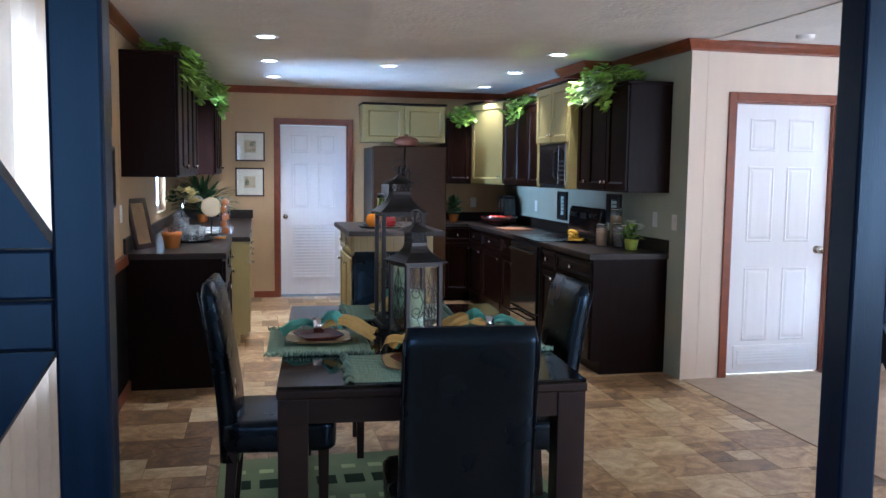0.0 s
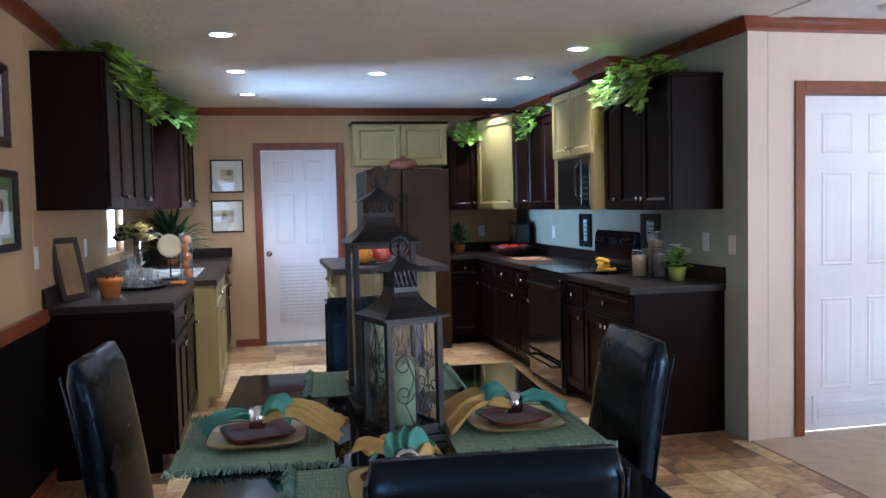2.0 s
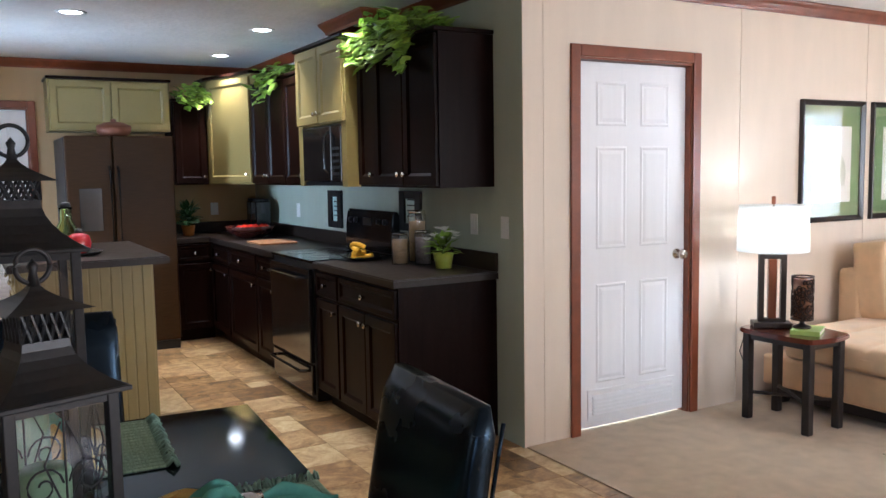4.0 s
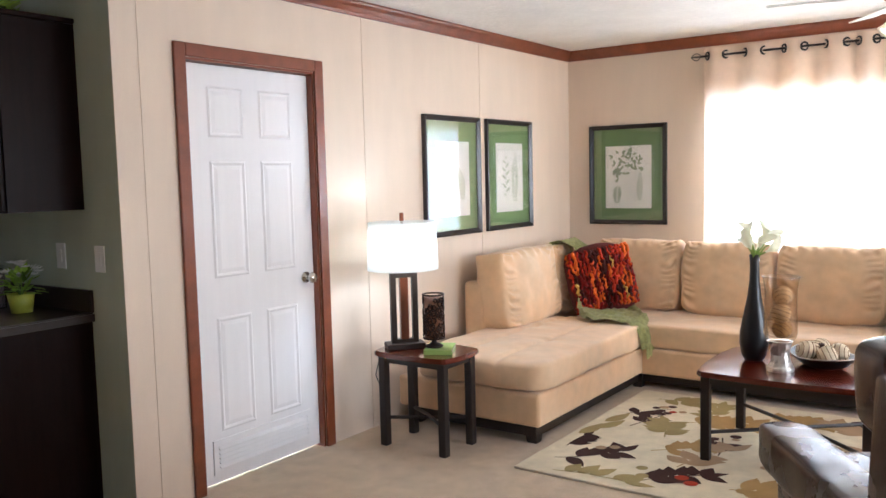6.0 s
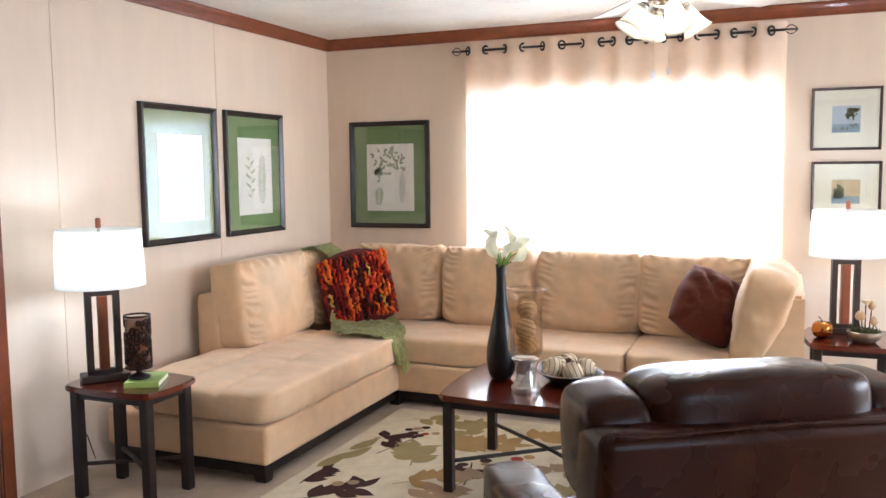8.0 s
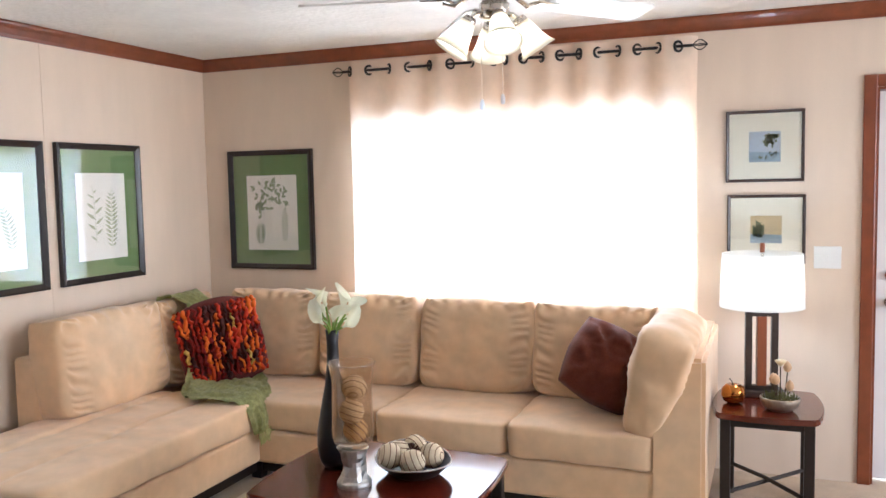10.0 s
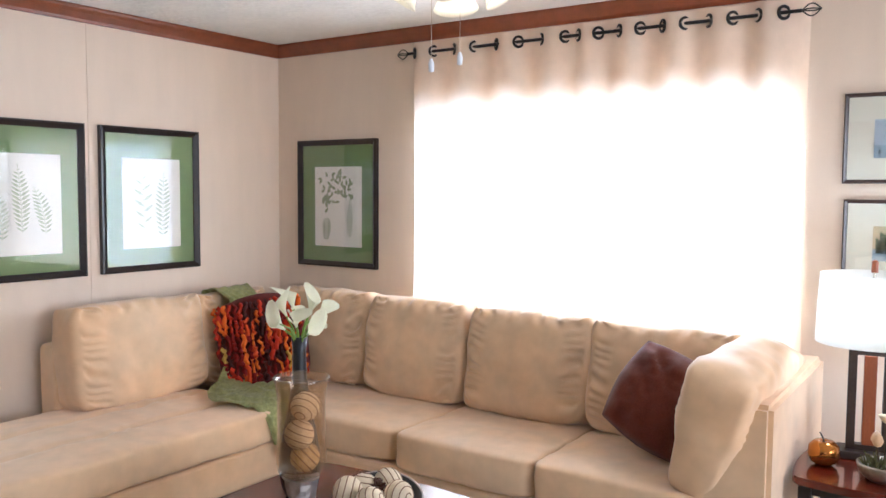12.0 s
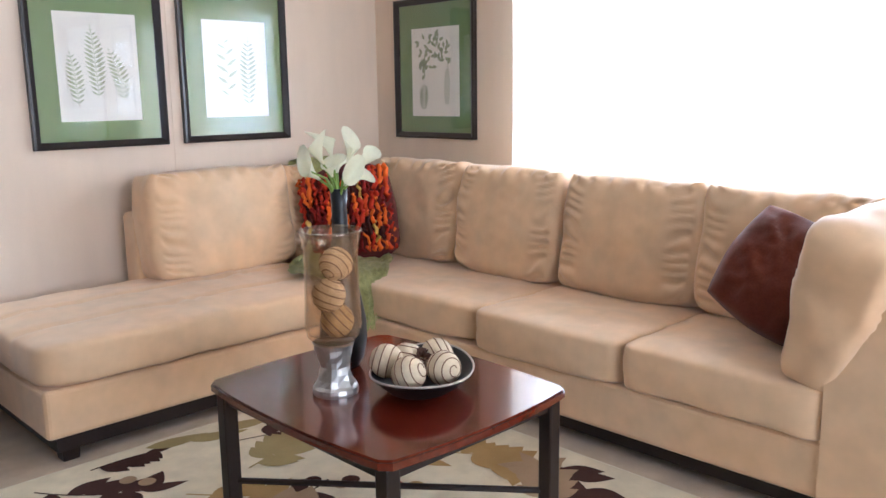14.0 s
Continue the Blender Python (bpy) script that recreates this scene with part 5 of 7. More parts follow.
def lantern(x, y, rz, s, eave, collar0, collar1, cap, top, label, scrolls):
    root = thing("lantern", pose(x, y, TZ, 0, 0, rz), label, "lantern", "pewter candle lanterns")
    h = s / 2
    z = lambda v: v - TZ
    part("base", boxes((-h - 0.012, -h - 0.012, 0, h + 0.012, h + 0.012, 0.02), (-h, -h, 0.02, h, h, 0.035), bevel=0.003), M_LANT, root)
    for sx in (-1, 1):
        for sy in (-1, 1):
            part("post", boxes((sx * h - 0.009, sy * h - 0.009, 0.03, sx * h + 0.009, sy * h + 0.009, z(eave)), bevel=0.002), M_LANT, root)
    for a in range(4):
        m = pose(0, 0, 0, 0, 0, 90 * a)
        part("pane", boxes((-h + 0.009, -h - 0.001, 0.035, h - 0.009, -h + 0.001, z(eave))), M_LPANE, root, m=m)
        part("rail", boxes((-h + 0.009, -h - 0.006, z(eave) - 0.02, h - 0.009, -h + 0.006, z(eave))), M_LANT, root, m=m)
        part("rail", boxes((-h + 0.009, -h - 0.006, 0.035, h - 0.009, -h + 0.006, 0.05)), M_LANT, root, m=m)
        if scrolls:
            sc = bmesh.new()
            zc = z(eave) * 0.52
            for q in (-1, 1):
                for w in (-1, 1):
                    pts = []
                    for i in range(20):
                        t = i / 19
                        r = 0.030 * (1 - 0.8 * t)
                        a2 = t * 9
                        pts.append((q * (0.034 - r * math.cos(a2)), -h - 0.004, zc + w * (0.038 + r * math.sin(a2))))
                    tube(pts, 0.0018, 5, sc)
                    tube([(q * 0.004, -h - 0.004, zc), (q * 0.03, -h - 0.004, zc + w * 0.07), (q * 0.004, -h - 0.004, zc + w * 0.13)], 0.0018, 5, sc)
            tube([(0, -h - 0.004, 0.05), (0, -h - 0.004, z(eave) - 0.02)], 0.0018, 5, sc)
            part("scrollwork", sc, M_LANT, root, "wire scrollwork", m)
    roof = bmesh.new()
    rings = []
    c = h * 0.46
    for i in range(7):
        f = i / 6
        r = c + (h + 0.022 - c) * (1 - f) ** 2.1
        zz = z(eave) + (z(collar0) - z(eave)) * f
        rings.append([roof.verts.new((sx * r, sy * r, zz)) for sx, sy in ((-1, -1), (1, -1), (1, 1), (-1, 1))])
    for p, q in zip(rings, rings[1:]):
        for i in range(4):
            j = (i + 1) % 4
            roof.faces.new((p[i], p[j], q[j], q[i]))
    roof.faces.new(rings[0][::-1])
    roof.faces.new(rings[-1])
    part("roof", roof, M_LANT, root)
    part("eave_lip", boxes((-h - 0.024, -h - 0.024, z(eave) - 0.006, h + 0.024, h + 0.024, z(eave) + 0.002), bevel=0.002), M_LANT, root)
    col = bmesh.new()
    n = 5
    hh = z(collar1) - z(collar0)
    for a in range(4):
        one = bmesh.new()
        for i in range(n):
            u0, u1 = -c + 2 * c * i / n, -c + 2 * c * (i + 1) / n
            for p, q in (((u0, 0), (u1, hh)), ((u1, 0), (u0, hh))):
                tube([(p[0], -c, z(collar0) + p[1]), (q[0], -c, z(collar0) + q[1])], 0.0028, 5, one)
        merge(col, one, pose(0, 0, 0, 0, 0, 90 * a))
    part("pierced_collar", col, M_LANT, root, "pierced lattice collar")
    capb = bmesh.new()
    rings = []
    for i in range(6):
        f = i / 5
        r = 0.008 + (c + 0.022) * (1 - f) ** 1.5
        rings.append([capb.verts.new((sx * r, sy * r, z(collar1) + (z(cap) - z(collar1)) * f)) for sx, sy in ((-1, -1), (1, -1), (1, 1), (-1, 1))])
    for p, q in zip(rings, rings[1:]):
        for i in range(4):
            j = (i + 1) % 4
            capb.faces.new((p[i], p[j], q[j], q[i]))
    capb.faces.new(rings[0][::-1])
    capb.faces.new(rings[-1])
    part("cap", capb, M_LANT, root)
    r = (top - cap) * 0.48
    ring = tube([(r * math.cos(t), 0, z(cap) + r + r * math.sin(t) + 0.004) for t in [2 * math.pi * i / 24 for i in range(25)]], 0.004, 7)
    part("hanging_ring", ring, M_LANT, root, shade=True)
    part("finial", lathe([(0, z(cap) - 0.004), (0.010, z(cap)), (0.006, z(cap) + 0.02), (0.009, z(cap) + 0.03), (0, z(cap) + 0.042)], 12), M_LANT, root, shade=True)
    return root


lantern(0.575, 3.19, 17, 0.150, 1.135, 1.212, 1.258, 1.292, 1.345, "pewter glass lantern with wire scrolls on the table", True)
lantern(0.575, 3.59, 2, 0.178, 1.320, 1.412, 1.448, 1.490, 1.552, "tall pewter glass lantern behind a smaller one", False)
whole("pillar_candle", lathe([(0, 0), (0.036, 0), (0.037, 0.008), (0.037, 0.18), (0.033, 0.186), (0.012, 0.183), (0, 0.180)], 26), M_CANDLE, "sage green pillar candle inside the lantern", "candle", pose(0.575, 3.19, TZ + 0.0352), shade=True)
whole("pillar_candle", lathe([(0, 0), (0.036, 0), (0.037, 0.008), (0.037, 0.26), (0.033, 0.266), (0.012, 0.263), (0, 0.260)], 26), M_CANDLE, "tall sage pillar candle inside the lantern", "candle", pose(0.575, 3.59, TZ + 0.0352), shade=True)

# ---- rug under the table ----
kr_ = thing("kitchen_rug", pose(0, 0, 0.004), "green rug with dark green rectangles under the table", "rug")
part("rug_body", boxes((-0.26, 2.75, 0, 1.30, 4.10, 0.009), bevel=0.003), mat("rug_green", lin("848f6c"), 0.95, var=0.12, fine=300, bump=0.6, spec=0.1), kr_)
M_RSQ = mat("rug_square", lin("33402f"), 0.95, var=0.2, fine=300, bump=0.5, spec=0.1)
M_RPALE = mat("rug_pale_square", lin("b9c48f"), 0.95, var=0.2, fine=300, bump=0.5, spec=0.1)
sq_, sp_ = None, None
for i_ in range(11):
    for j_ in range(6):
        m_ = pose(-0.20 + 0.135 * i_, 2.88 + 0.20 * j_, 0.0094)
        if j_ % 2:
            sp_ = part("rug_block", boxes((0, 0, 0, 0.07, 0.05, 0.001)), M_RPALE, kr_, m=m_) if sp_ is None else (share("rug_block", sp_, kr_, m_), sp_)[1]
        else:
            sq_ = part("rug_block", boxes((0, 0, 0, 0.095, 0.11, 0.001)), M_RSQ, kr_, m=m_) if sq_ is None else (share("rug_block", sq_, kr_, m_), sq_)[1]

# ---- living room ----
M_DARKLEG = mat("dark_leg", lin("1d1310"), 0.35, var=0.2)
M_ESPLEG = mat("espresso_metal", lin("2a201b"), 0.4, 0.2, var=0.2, bump=0.06)


def sectional():
    root = thing("sectional_sofa", pose(0, 0, 0), "tan microsuede sectional sofa with a chaise end", "sofa")
    def add(name, bm, x, y, z, rx=0, ry=0, rz=0, m=M_SUEDE, label=""):
        return part(name, bm, m, root, label, pose(x, y, z, rx, ry, rz), True)
    def slab(x0, y0, z0, x1, y1, z1, b=0.02):
        return boxes((x0, y0, z0, x1, y1, z1), bevel=b, seg=3)
    part("base", slab(4.705, 4.245, 0.115, 6.16, 5.20, 0.30), M_SUEDE, root, shade=False)
    part("base", slab(6.16, 2.00, 0.105, 7.05, 5.20, 0.285), M_SUEDE, root)
    part("plinth", boxes((4.75, 4.29, 0.05, 6.2, 5.16, 0.115), (6.20, 2.05, 0.05, 7.0, 5.16, 0.105)), M_DARKLEG, root, "dark recessed plinth rail")
    part("back_frame", slab(5.45, 5.06, 0.285, 7.05, 5.22, 0.775, 0.03), M_SUEDE, root)
    part("back_frame", slab(6.90, 2.00, 0.285, 7.06, 5.06, 0.80, 0.03), M_SUEDE, root)
    # the chaise seat, tufted along two lines with puckers across them
    lounge = cushion(1.475, 0.86, 0.168, 0.16, 44, 0.005, 1)
    for v in lounge.verts:
        x, y, z = v.co
        if z > 0.09:
            for y0 in (-0.14, 0.15):
                d = y - y0 - 0.006 * math.sin(x * 9)
                v.co.z -= 0.013 * math.exp(-(d / 0.020) ** 2)
                v.co.z += 0.009 * math.sin(x * 46 + 3 * math.sin(x * 13 + y0)) * math.exp(-(d / 0.085) ** 2) * max(0.0, noise.noise(Vector((x * 4, y0 * 5, 2))) + 0.35)
    add("seat_cushion", lounge, 5.438, 4.66, 0.298)
    add("seat_cushion", cushion(0.76, 1.26, 0.17, 0.16, 30, 0.009, 2), 6.545, 4.19, 0.283)
    add("seat_cushion", cushion(0.77, 0.70, 0.17, 0.26, 30, 0.009, 3, k=14), 6.53, 3.205, 0.283)
    add("seat_cushion", cushion(0.77, 0.70, 0.17, 0.26, 30, 0.009, 4, k=14), 6.53, 2.500, 0.283)
    # backs, gathered at the side seams
    for sx, sy, sz, sd, x, y, z, rx, ry in (
            (0.77, 0.23, 0.505, 5, 5.845, 4.975, 0.455, -8, 0), (0.50, 0.22, 0.497, 6, 6.46, 4.975, 0.455, -8, 0),
            (0.22, 0.66, 0.51, 7, 6.77, 4.52, 0.455, 0, 9), (0.24, 0.63, 0.513, 8, 6.75, 3.86, 0.450, 0, 10),
            (0.24, 0.67, 0.503, 9, 6.75, 3.19, 0.450, 0, 10), (0.24, 0.67, 0.493, 10, 6.75, 2.53, 0.450, 0, 10)):
        add("back_cushion", cushion(sx, sy, sz, 0.19, 44, 0.009, sd, k=8, gather=0.021, belly=0.22, ear=0.032), x, y, z, rx, ry)
    # arm
    arm = extrude_poly([(6.15, 0.095), (7.05, 0.095), (7.05, 0.845), (6.15, 0.815)], "y", 1.935, 2.175)
    bmesh.ops.bevel(arm, geom=arm.edges[:], offset=0.018, segments=2, affect="EDGES")
    part("arm_panel", arm, M_SUEDE, root)
    pil = cushion(0.86, 0.25, 0.52, 0.36, 48, 0.012, 11, gather=0.004, belly=0.10)
    for v in pil.verts:
        v.co.y *= 0.62 + 0.38 * min(1.0, max(v.co.z, 0.0) / 0.30)
        v.co.x += -0.22 * (v.co.z - 0.26) * (1 if v.co.x < 0 else 0.15)
        v.co.z -= 0.10 * max(0.0, v.co.x) ** 1.5
    add("arm_cushion", pil, 6.545, 2.235, 0.425, 17, 0, 0)
    for x, y in ((4.80, 4.33), (4.80, 5.12), (6.22, 4.30), (6.24, 2.08), (6.98, 2.08), (6.98, 5.12)):
        leg = boxes((-0.04, -0.04, 0.0, 0.04, 0.04, 0.097))
        for v in leg.verts:
            if v.co.z < 0.01:
                v.co.x *= 0.72
                v.co.y *= 0.72
        part("leg", leg, M_DARKLEG, root, m=pose(x, y, 0.006))
    return root


sectional()


def ramp_mat(name, stops, rough=0.8, bump=0.3, fine=150):
    """A material whose colour differs from strand to strand."""
    m = mat(name, (0.5, 0.5, 0.5), rough, var=0.1, fine=fine, bump=bump, spec=0.2)
    n, l = m.node_tree.nodes, m.node_tree.links
    g, r = n.new("ShaderNodeNewGeometry"), n.new("ShaderNodeValToRGB")
    r.color_ramp.interpolation = "CONSTANT"
    el = r.color_ramp.elements
    for i, (p, c) in enumerate(stops):
        e = el[i] if i < 2 else el.new(p)
        e.position, e.color = p, (*lin(c), 1)
    l.new(g.outputs["Random Per Island"], r.inputs[0])
    l.new(r.outputs[0], n["Principled BSDF"].inputs["Base Color"])
    return m


M_YARN = ramp_mat("ruched_yarn", [(0.0, "b8321a"), (0.25, "d9631c"), (0.45, "7a1b18"), (0.65, "46201c"), (0.80, "c7461d"), (0.90, "c9a04c")])
M_YARNBASE = mat("yarn_pillow_base", lin("5b1f18"), 0.9, var=0.3, bump=0.4)
M_BROWNVEL = mat("brown_velvet", lin("623021"), 0.75, var=0.25, fine=140, bump=0.3, sheen=0.15, spec=0.15)
M_THROW = mat("sage_knit", lin("b4b274"), 0.95, var=0.35, scale=40, fine=180, bump=0.9, sheen=0.2, spec=0.1)


def yarn_pillow():
    root = thing("throw_pillow", pose(6.40, 4.61, 0.500, -14, 0, -50) @ pose(0, 0, 0, 0, -10, 0), "shaggy red and orange ruched throw pillow on the sofa", "pillow")
    rnd = random.Random(3)
    part("pillow_body", cushion(0.46, 0.15, 0.42, 0.6, 10, 0.006, 20), M_YARNBASE, root, shade=True)
    bm = bmesh.new()
    for i in range(17):
        x = -0.225 + 0.028 * i
        z = 0.43
        while z > 0.01:
            ln = rnd.uniform(0.06, 0.13)
            pts = []
            for k in range(6):
                zz = z - ln * k / 5
                f = max(0.0, 1 - (2 * x / 0.5) ** 4) * max(0.0, 1 - ((zz - 0.21) / 0.24) ** 4)
                pts.append((x + rnd.uniform(-0.012, 0.012), -0.045 - 0.052 * f + rnd.uniform(-0.012, 0.004), max(zz, 0.002)))
            tube(pts, rnd.uniform(0.007, 0.015), 6, bm)
            z -= ln * 0.86
    tagged(part("yarn", bm, M_YARN, root, "loops of red, orange and maroon yarn", shade=True), kind="stuff")


yarn_pillow()
def scatter_pillow(size, thick, n=30):
    """A square pillow of two sheets sewn at the edge, with pulled corners and soft folds."""
    bm = bmesh.new()
    grid = {}
    for s in (-1, 1):
        for i in range(n + 1):
            for j in range(n + 1):
                u, w = 2 * i / n - 1, 2 * j / n - 1
                rim = i in (0, n) or j in (0, n)
                if rim and s == 1:
                    grid[s, i, j] = grid[-1, i, j]
                    continue
                sag = 1.0 - 0.13 * min(u * u, w * w) ** 0.7
                h = ((1 - u * u) * (1 - w * w)) ** 0.5 * thick / 2
                h += 0.030 * noise.noise(Vector((u * 3.1 + w, w * 2.6, s * 3))) * (1 - u ** 8) * (1 - w ** 8)
                h += 0.014 * noise.noise(Vector((u * 8 - w * 3, w * 7 + u * 4, s * 5))) * (1 - u ** 8) * (1 - w ** 8)
                h += 0.020 * math.sin(14 * math.atan2(w, u) + 3 * u) * abs(u * w) * (1 - u ** 6) * (1 - w ** 6)
                grid[s, i, j] = bm.verts.new((u * sag * size / 2, s * max(h, 0.002 if not rim else 0), w * sag * size / 2))
        for i in range(n):
            for j in range(n):
                q = [grid[s, i, j], grid[s, i + 1, j], grid[s, i + 1, j + 1], grid[s, i, j + 1]]
                bm.faces.new(q if s == -1 else q[::-1])
    return bm


whole("throw_pillow", scatter_pillow(0.42, 0.28), M_BROWNVEL, "brown velvet throw pillow leaning on the sofa's arm", "pillow", pose(6.50, 2.43, 0.685, -20, 0, -62) @ pose(0, 0, 0, 0, 32, 0), shade=True)


def throw():
    path = [(6.40, 5.02, 0.80), (6.41, 4.99, 0.965), (6.42, 4.90, 0.985), (6.43, 4.80, 0.93), (6.42, 4.745, 0.72), (6.30, 4.70, 0.52), (6.27, 4.62, 0.487), (6.23, 4.50, 0.487), (6.20, 4.38, 0.487), (6.17, 4.27, 0.478), (6.14, 4.205, 0.43), (6.13, 4.19, 0.36), (6.12, 4.188, 0.29)]
    wide = [0.24, 0.25, 0.25, 0.22, 0.20, 0.30, 0.56, 0.60, 0.50, 0.36, 0.24, 0.18, 0.12]
    bm = bmesh.new()
    rows = []
    fine = 4
    for i in range((len(path) - 1) * fine + 1):
        a = min(i // fine, len(path) - 2)
        f = i / fine - a
        p = Vector(path[a]).lerp(Vector(path[a + 1]), f)
        w = wide[a] + (wide[a + 1] - wide[a]) * f
        row = []
        for k in range(25):
            u = k / 24 - 0.5
            fold = 0.020 * math.sin(u * 34 + p.y * 14 + 2 * noise.noise(Vector((u * 4, p.y * 5, 3)))) + 0.026 * noise.noise(Vector((u * 9, p.y * 16, p.z * 9)))
            nz = 1.0 if 5 < i / fine < 9.4 else 0.35
            q = p + Vector((u * w, 0.10 * u * u - 0.35 * fold * (1 - nz), abs(fold) * nz))
            if 5 < i / fine < 8.5:
                q.x -= 0.05 * math.sin(i * 0.35) * u
            row.append(bm.verts.new(q))
        rows.append(row)
    for a, b in zip(rows, rows[1:]):
        for k in range(24):
            bm.faces.new((a[k], a[k + 1], b[k + 1], b[k]))
    bmesh.ops.solidify(bm, geom=bm.faces[:], thickness=0.008)
    root = thing("throw_blanket", pose(0, 0, 0), "sage green knitted throw draped over the sofa corner", "blanket")
    part("cloth", bm, M_THROW, root, shade=True)
    fr = bmesh.new()
    rnd = random.Random(8)
    for k in range(40):
        x, y = 6.13 + rnd.uniform(-0.07, 0.07), 4.186 + rnd.uniform(-0.006, 0.004)
        z = 0.30 + rnd.uniform(-0.01, 0.03)
        tube([(x, y, z), (x + rnd.uniform(-0.01, 0.01), y - 0.004, z - 0.03), (x + rnd.uniform(-0.015, 0.015), y - 0.002, z - 0.06)], 0.0025, 5, fr)
    part("fringe", fr, M_THROW, root)


throw()


def bowed_top(x0, y0, x1, y1, z0, z1, bow=0.03, r=0.03, n=14):
    """A table top with gently bowed sides and rounded corners."""
    cx, cy, hx, hy = (x0 + x1) / 2, (y0 + y1) / 2, (x1 - x0) / 2, (y1 - y0) / 2
    pts = []
    sides = [((-1, -1), (1, -1)), ((1, -1), (1, 1)), ((1, 1), (-1, 1)), ((-1, 1), (-1, -1))]
    for (ax, ay), (bx, by) in sides:
        for i in range(n):
            f = 0.03 + 0.94 * i / (n - 1)
            u, v = ax + (bx - ax) * f, ay + (by - ay) * f
            o = bow * (1 - (2 * f - 1) ** 2)
            x, y = cx + u * (hx - bow), cy + v * (hy - bow)
            if ax == bx:
                x += ax * o
            else:
                y += ay * o
            pts.append((x, y))
    bm = extrude_poly(pts, "z", z0, z1)
    es = [e for e in bm.edges if abs(e.verts[0].co.z - e.verts[1].co.z) < 1e-5]
    bmesh.ops.bevel(bm, geom=es, offset=0.006, segments=2, affect="EDGES")
    return bm


def occasional_table(name, x0, y0, x1, y1, h, label, category, leg=0.045, foot=0.006, group="matching occasional tables"):
    root = thing(name, pose(0, 0, 0), label, category, group)
    part("tabletop", bowed_top(x0, y0, x1, y1, h - 0.028, h), M_CHERRYTOP, root, "glossy red cherry top")
    i = 0.068
    a0, b0, a1, b1 = x0 + i, y0 + i, x1 - i, y1 - i
    part("apron", boxes((a0, b0 - 0.012, h - 0.065, a1, b0 + 0.012, h - 0.028), (a0, b1 - 0.012, h - 0.065, a1, b1 + 0.012, h - 0.028), (a0 - 0.012, b0, h - 0.065, a0 + 0.012, b1, h - 0.028), (a1 - 0.012, b0, h - 0.065, a1 + 0.012, b1, h - 0.028)), M_ESPLEG, root)
    for x, y in ((a0, b0), (a1, b0), (a0, b1), (a1, b1)):
        part("leg", boxes((x - leg / 2, y - leg / 2, foot, x + leg / 2, y + leg / 2, h - 0.028), bevel=0.005), M_ESPLEG, root)
    z = 0.16
    c = ((a0 + a1) / 2, (b0 + b1) / 2)
    for p, q in (((a0, b0), (a1, b1)), ((a0, b1), (a1, b0))):
        d = 0.012 if p == (a0, b0) else 0.0
        part("stretcher", tube([(*p, z), (c[0], c[1], z + d), (*q, z)], 0.010, 8), M_ESPLEG, root)
    return root


occasional_table("coffee_table", 4.895, 2.635, 5.645, 3.505, 0.476, "square coffee table with bowed cherry top on metal legs", "coffee table", foot=0.02)
occasional_table("end_table", 4.27, 4.54, 4.66, 5.07, 0.535, "cherry-topped end table beside the chaise", "end table")
occasional_table("end_table", 6.29, 1.44, 6.86, 1.93, 0.54, "cherry-topped end table beside the sofa arm", "end table")

# ---- on the coffee table ----
M_SILVER = mat("hammered_silver", (0.60, 0.58, 0.55), 0.46, 1.0, var=0.15, scale=40, fine=90, bump=0.6)
M_SMOKE = thin_glass("amber_glass", 0.05, (0.95, 0.90, 0.83), 0.10, lin("b08c66"))
M_VASE = mat("matte_black_vase", (0.012, 0.012, 0.014), 0.35, var=0.2, bump=0.02)
M_CREAM = mat("cream_ball", lin("d8c5a5"), 0.8, var=0.12, bump=0.3)
M_STRIPE = mat("brown_stripe", lin("7d5c47"), 0.8, var=0.2, bump=0.2)
M_TWINE = mat("twine_ball", lin("c9a56f"), 0.9, var=0.3, bump=0.5)
M_GREENST = mat("flower_stem", lin("7f9a3c"), 0.5, var=0.15)
M_LILY = mat("calla_white", lin("fbf8e8"), 0.45, var=0.05, translucent=0.45, hue=lin("f9f7e2"))


def hurricane():
    root = thing("hurricane_vase", pose(5.135, 3.125, 0.476), "amber glass hurricane on a hammered silver foot, holding balls", "vase")
    foot = lathe([(0, 0), (0.064, 0), (0.066, 0.010), (0.065, 0.020), (0.056, 0.028), (0.049, 0.044), (0.044, 0.062), (0.043, 0.080), (0.045, 0.098), (0.049, 0.116), (0.054, 0.134), (0.060, 0.148), (0, 0.15)], 18)
    for v in foot.verts:
        if v.co.z > 0.022:
            v.co.xy *= 1 + 0.16 * noise.noise(Vector((v.co.x * 45, v.co.y * 45, v.co.z * 45)))
    part("foot", foot, M_SILVER, root, "hammered silver pedestal")
    part("glass", lathe([(0, 0.152), (0.058, 0.152), (0.074, 0.17), (0.080, 0.20), (0.076, 0.30), (0.075, 0.40), (0.084, 0.455), (0.090, 0.468), (0.087, 0.470), (0.081, 0.455), (0.071, 0.40), (0.072, 0.30), (0.076, 0.205), (0.070, 0.176), (0, 0.162)], 36), M_SMOKE, root, shade=True)
    return root


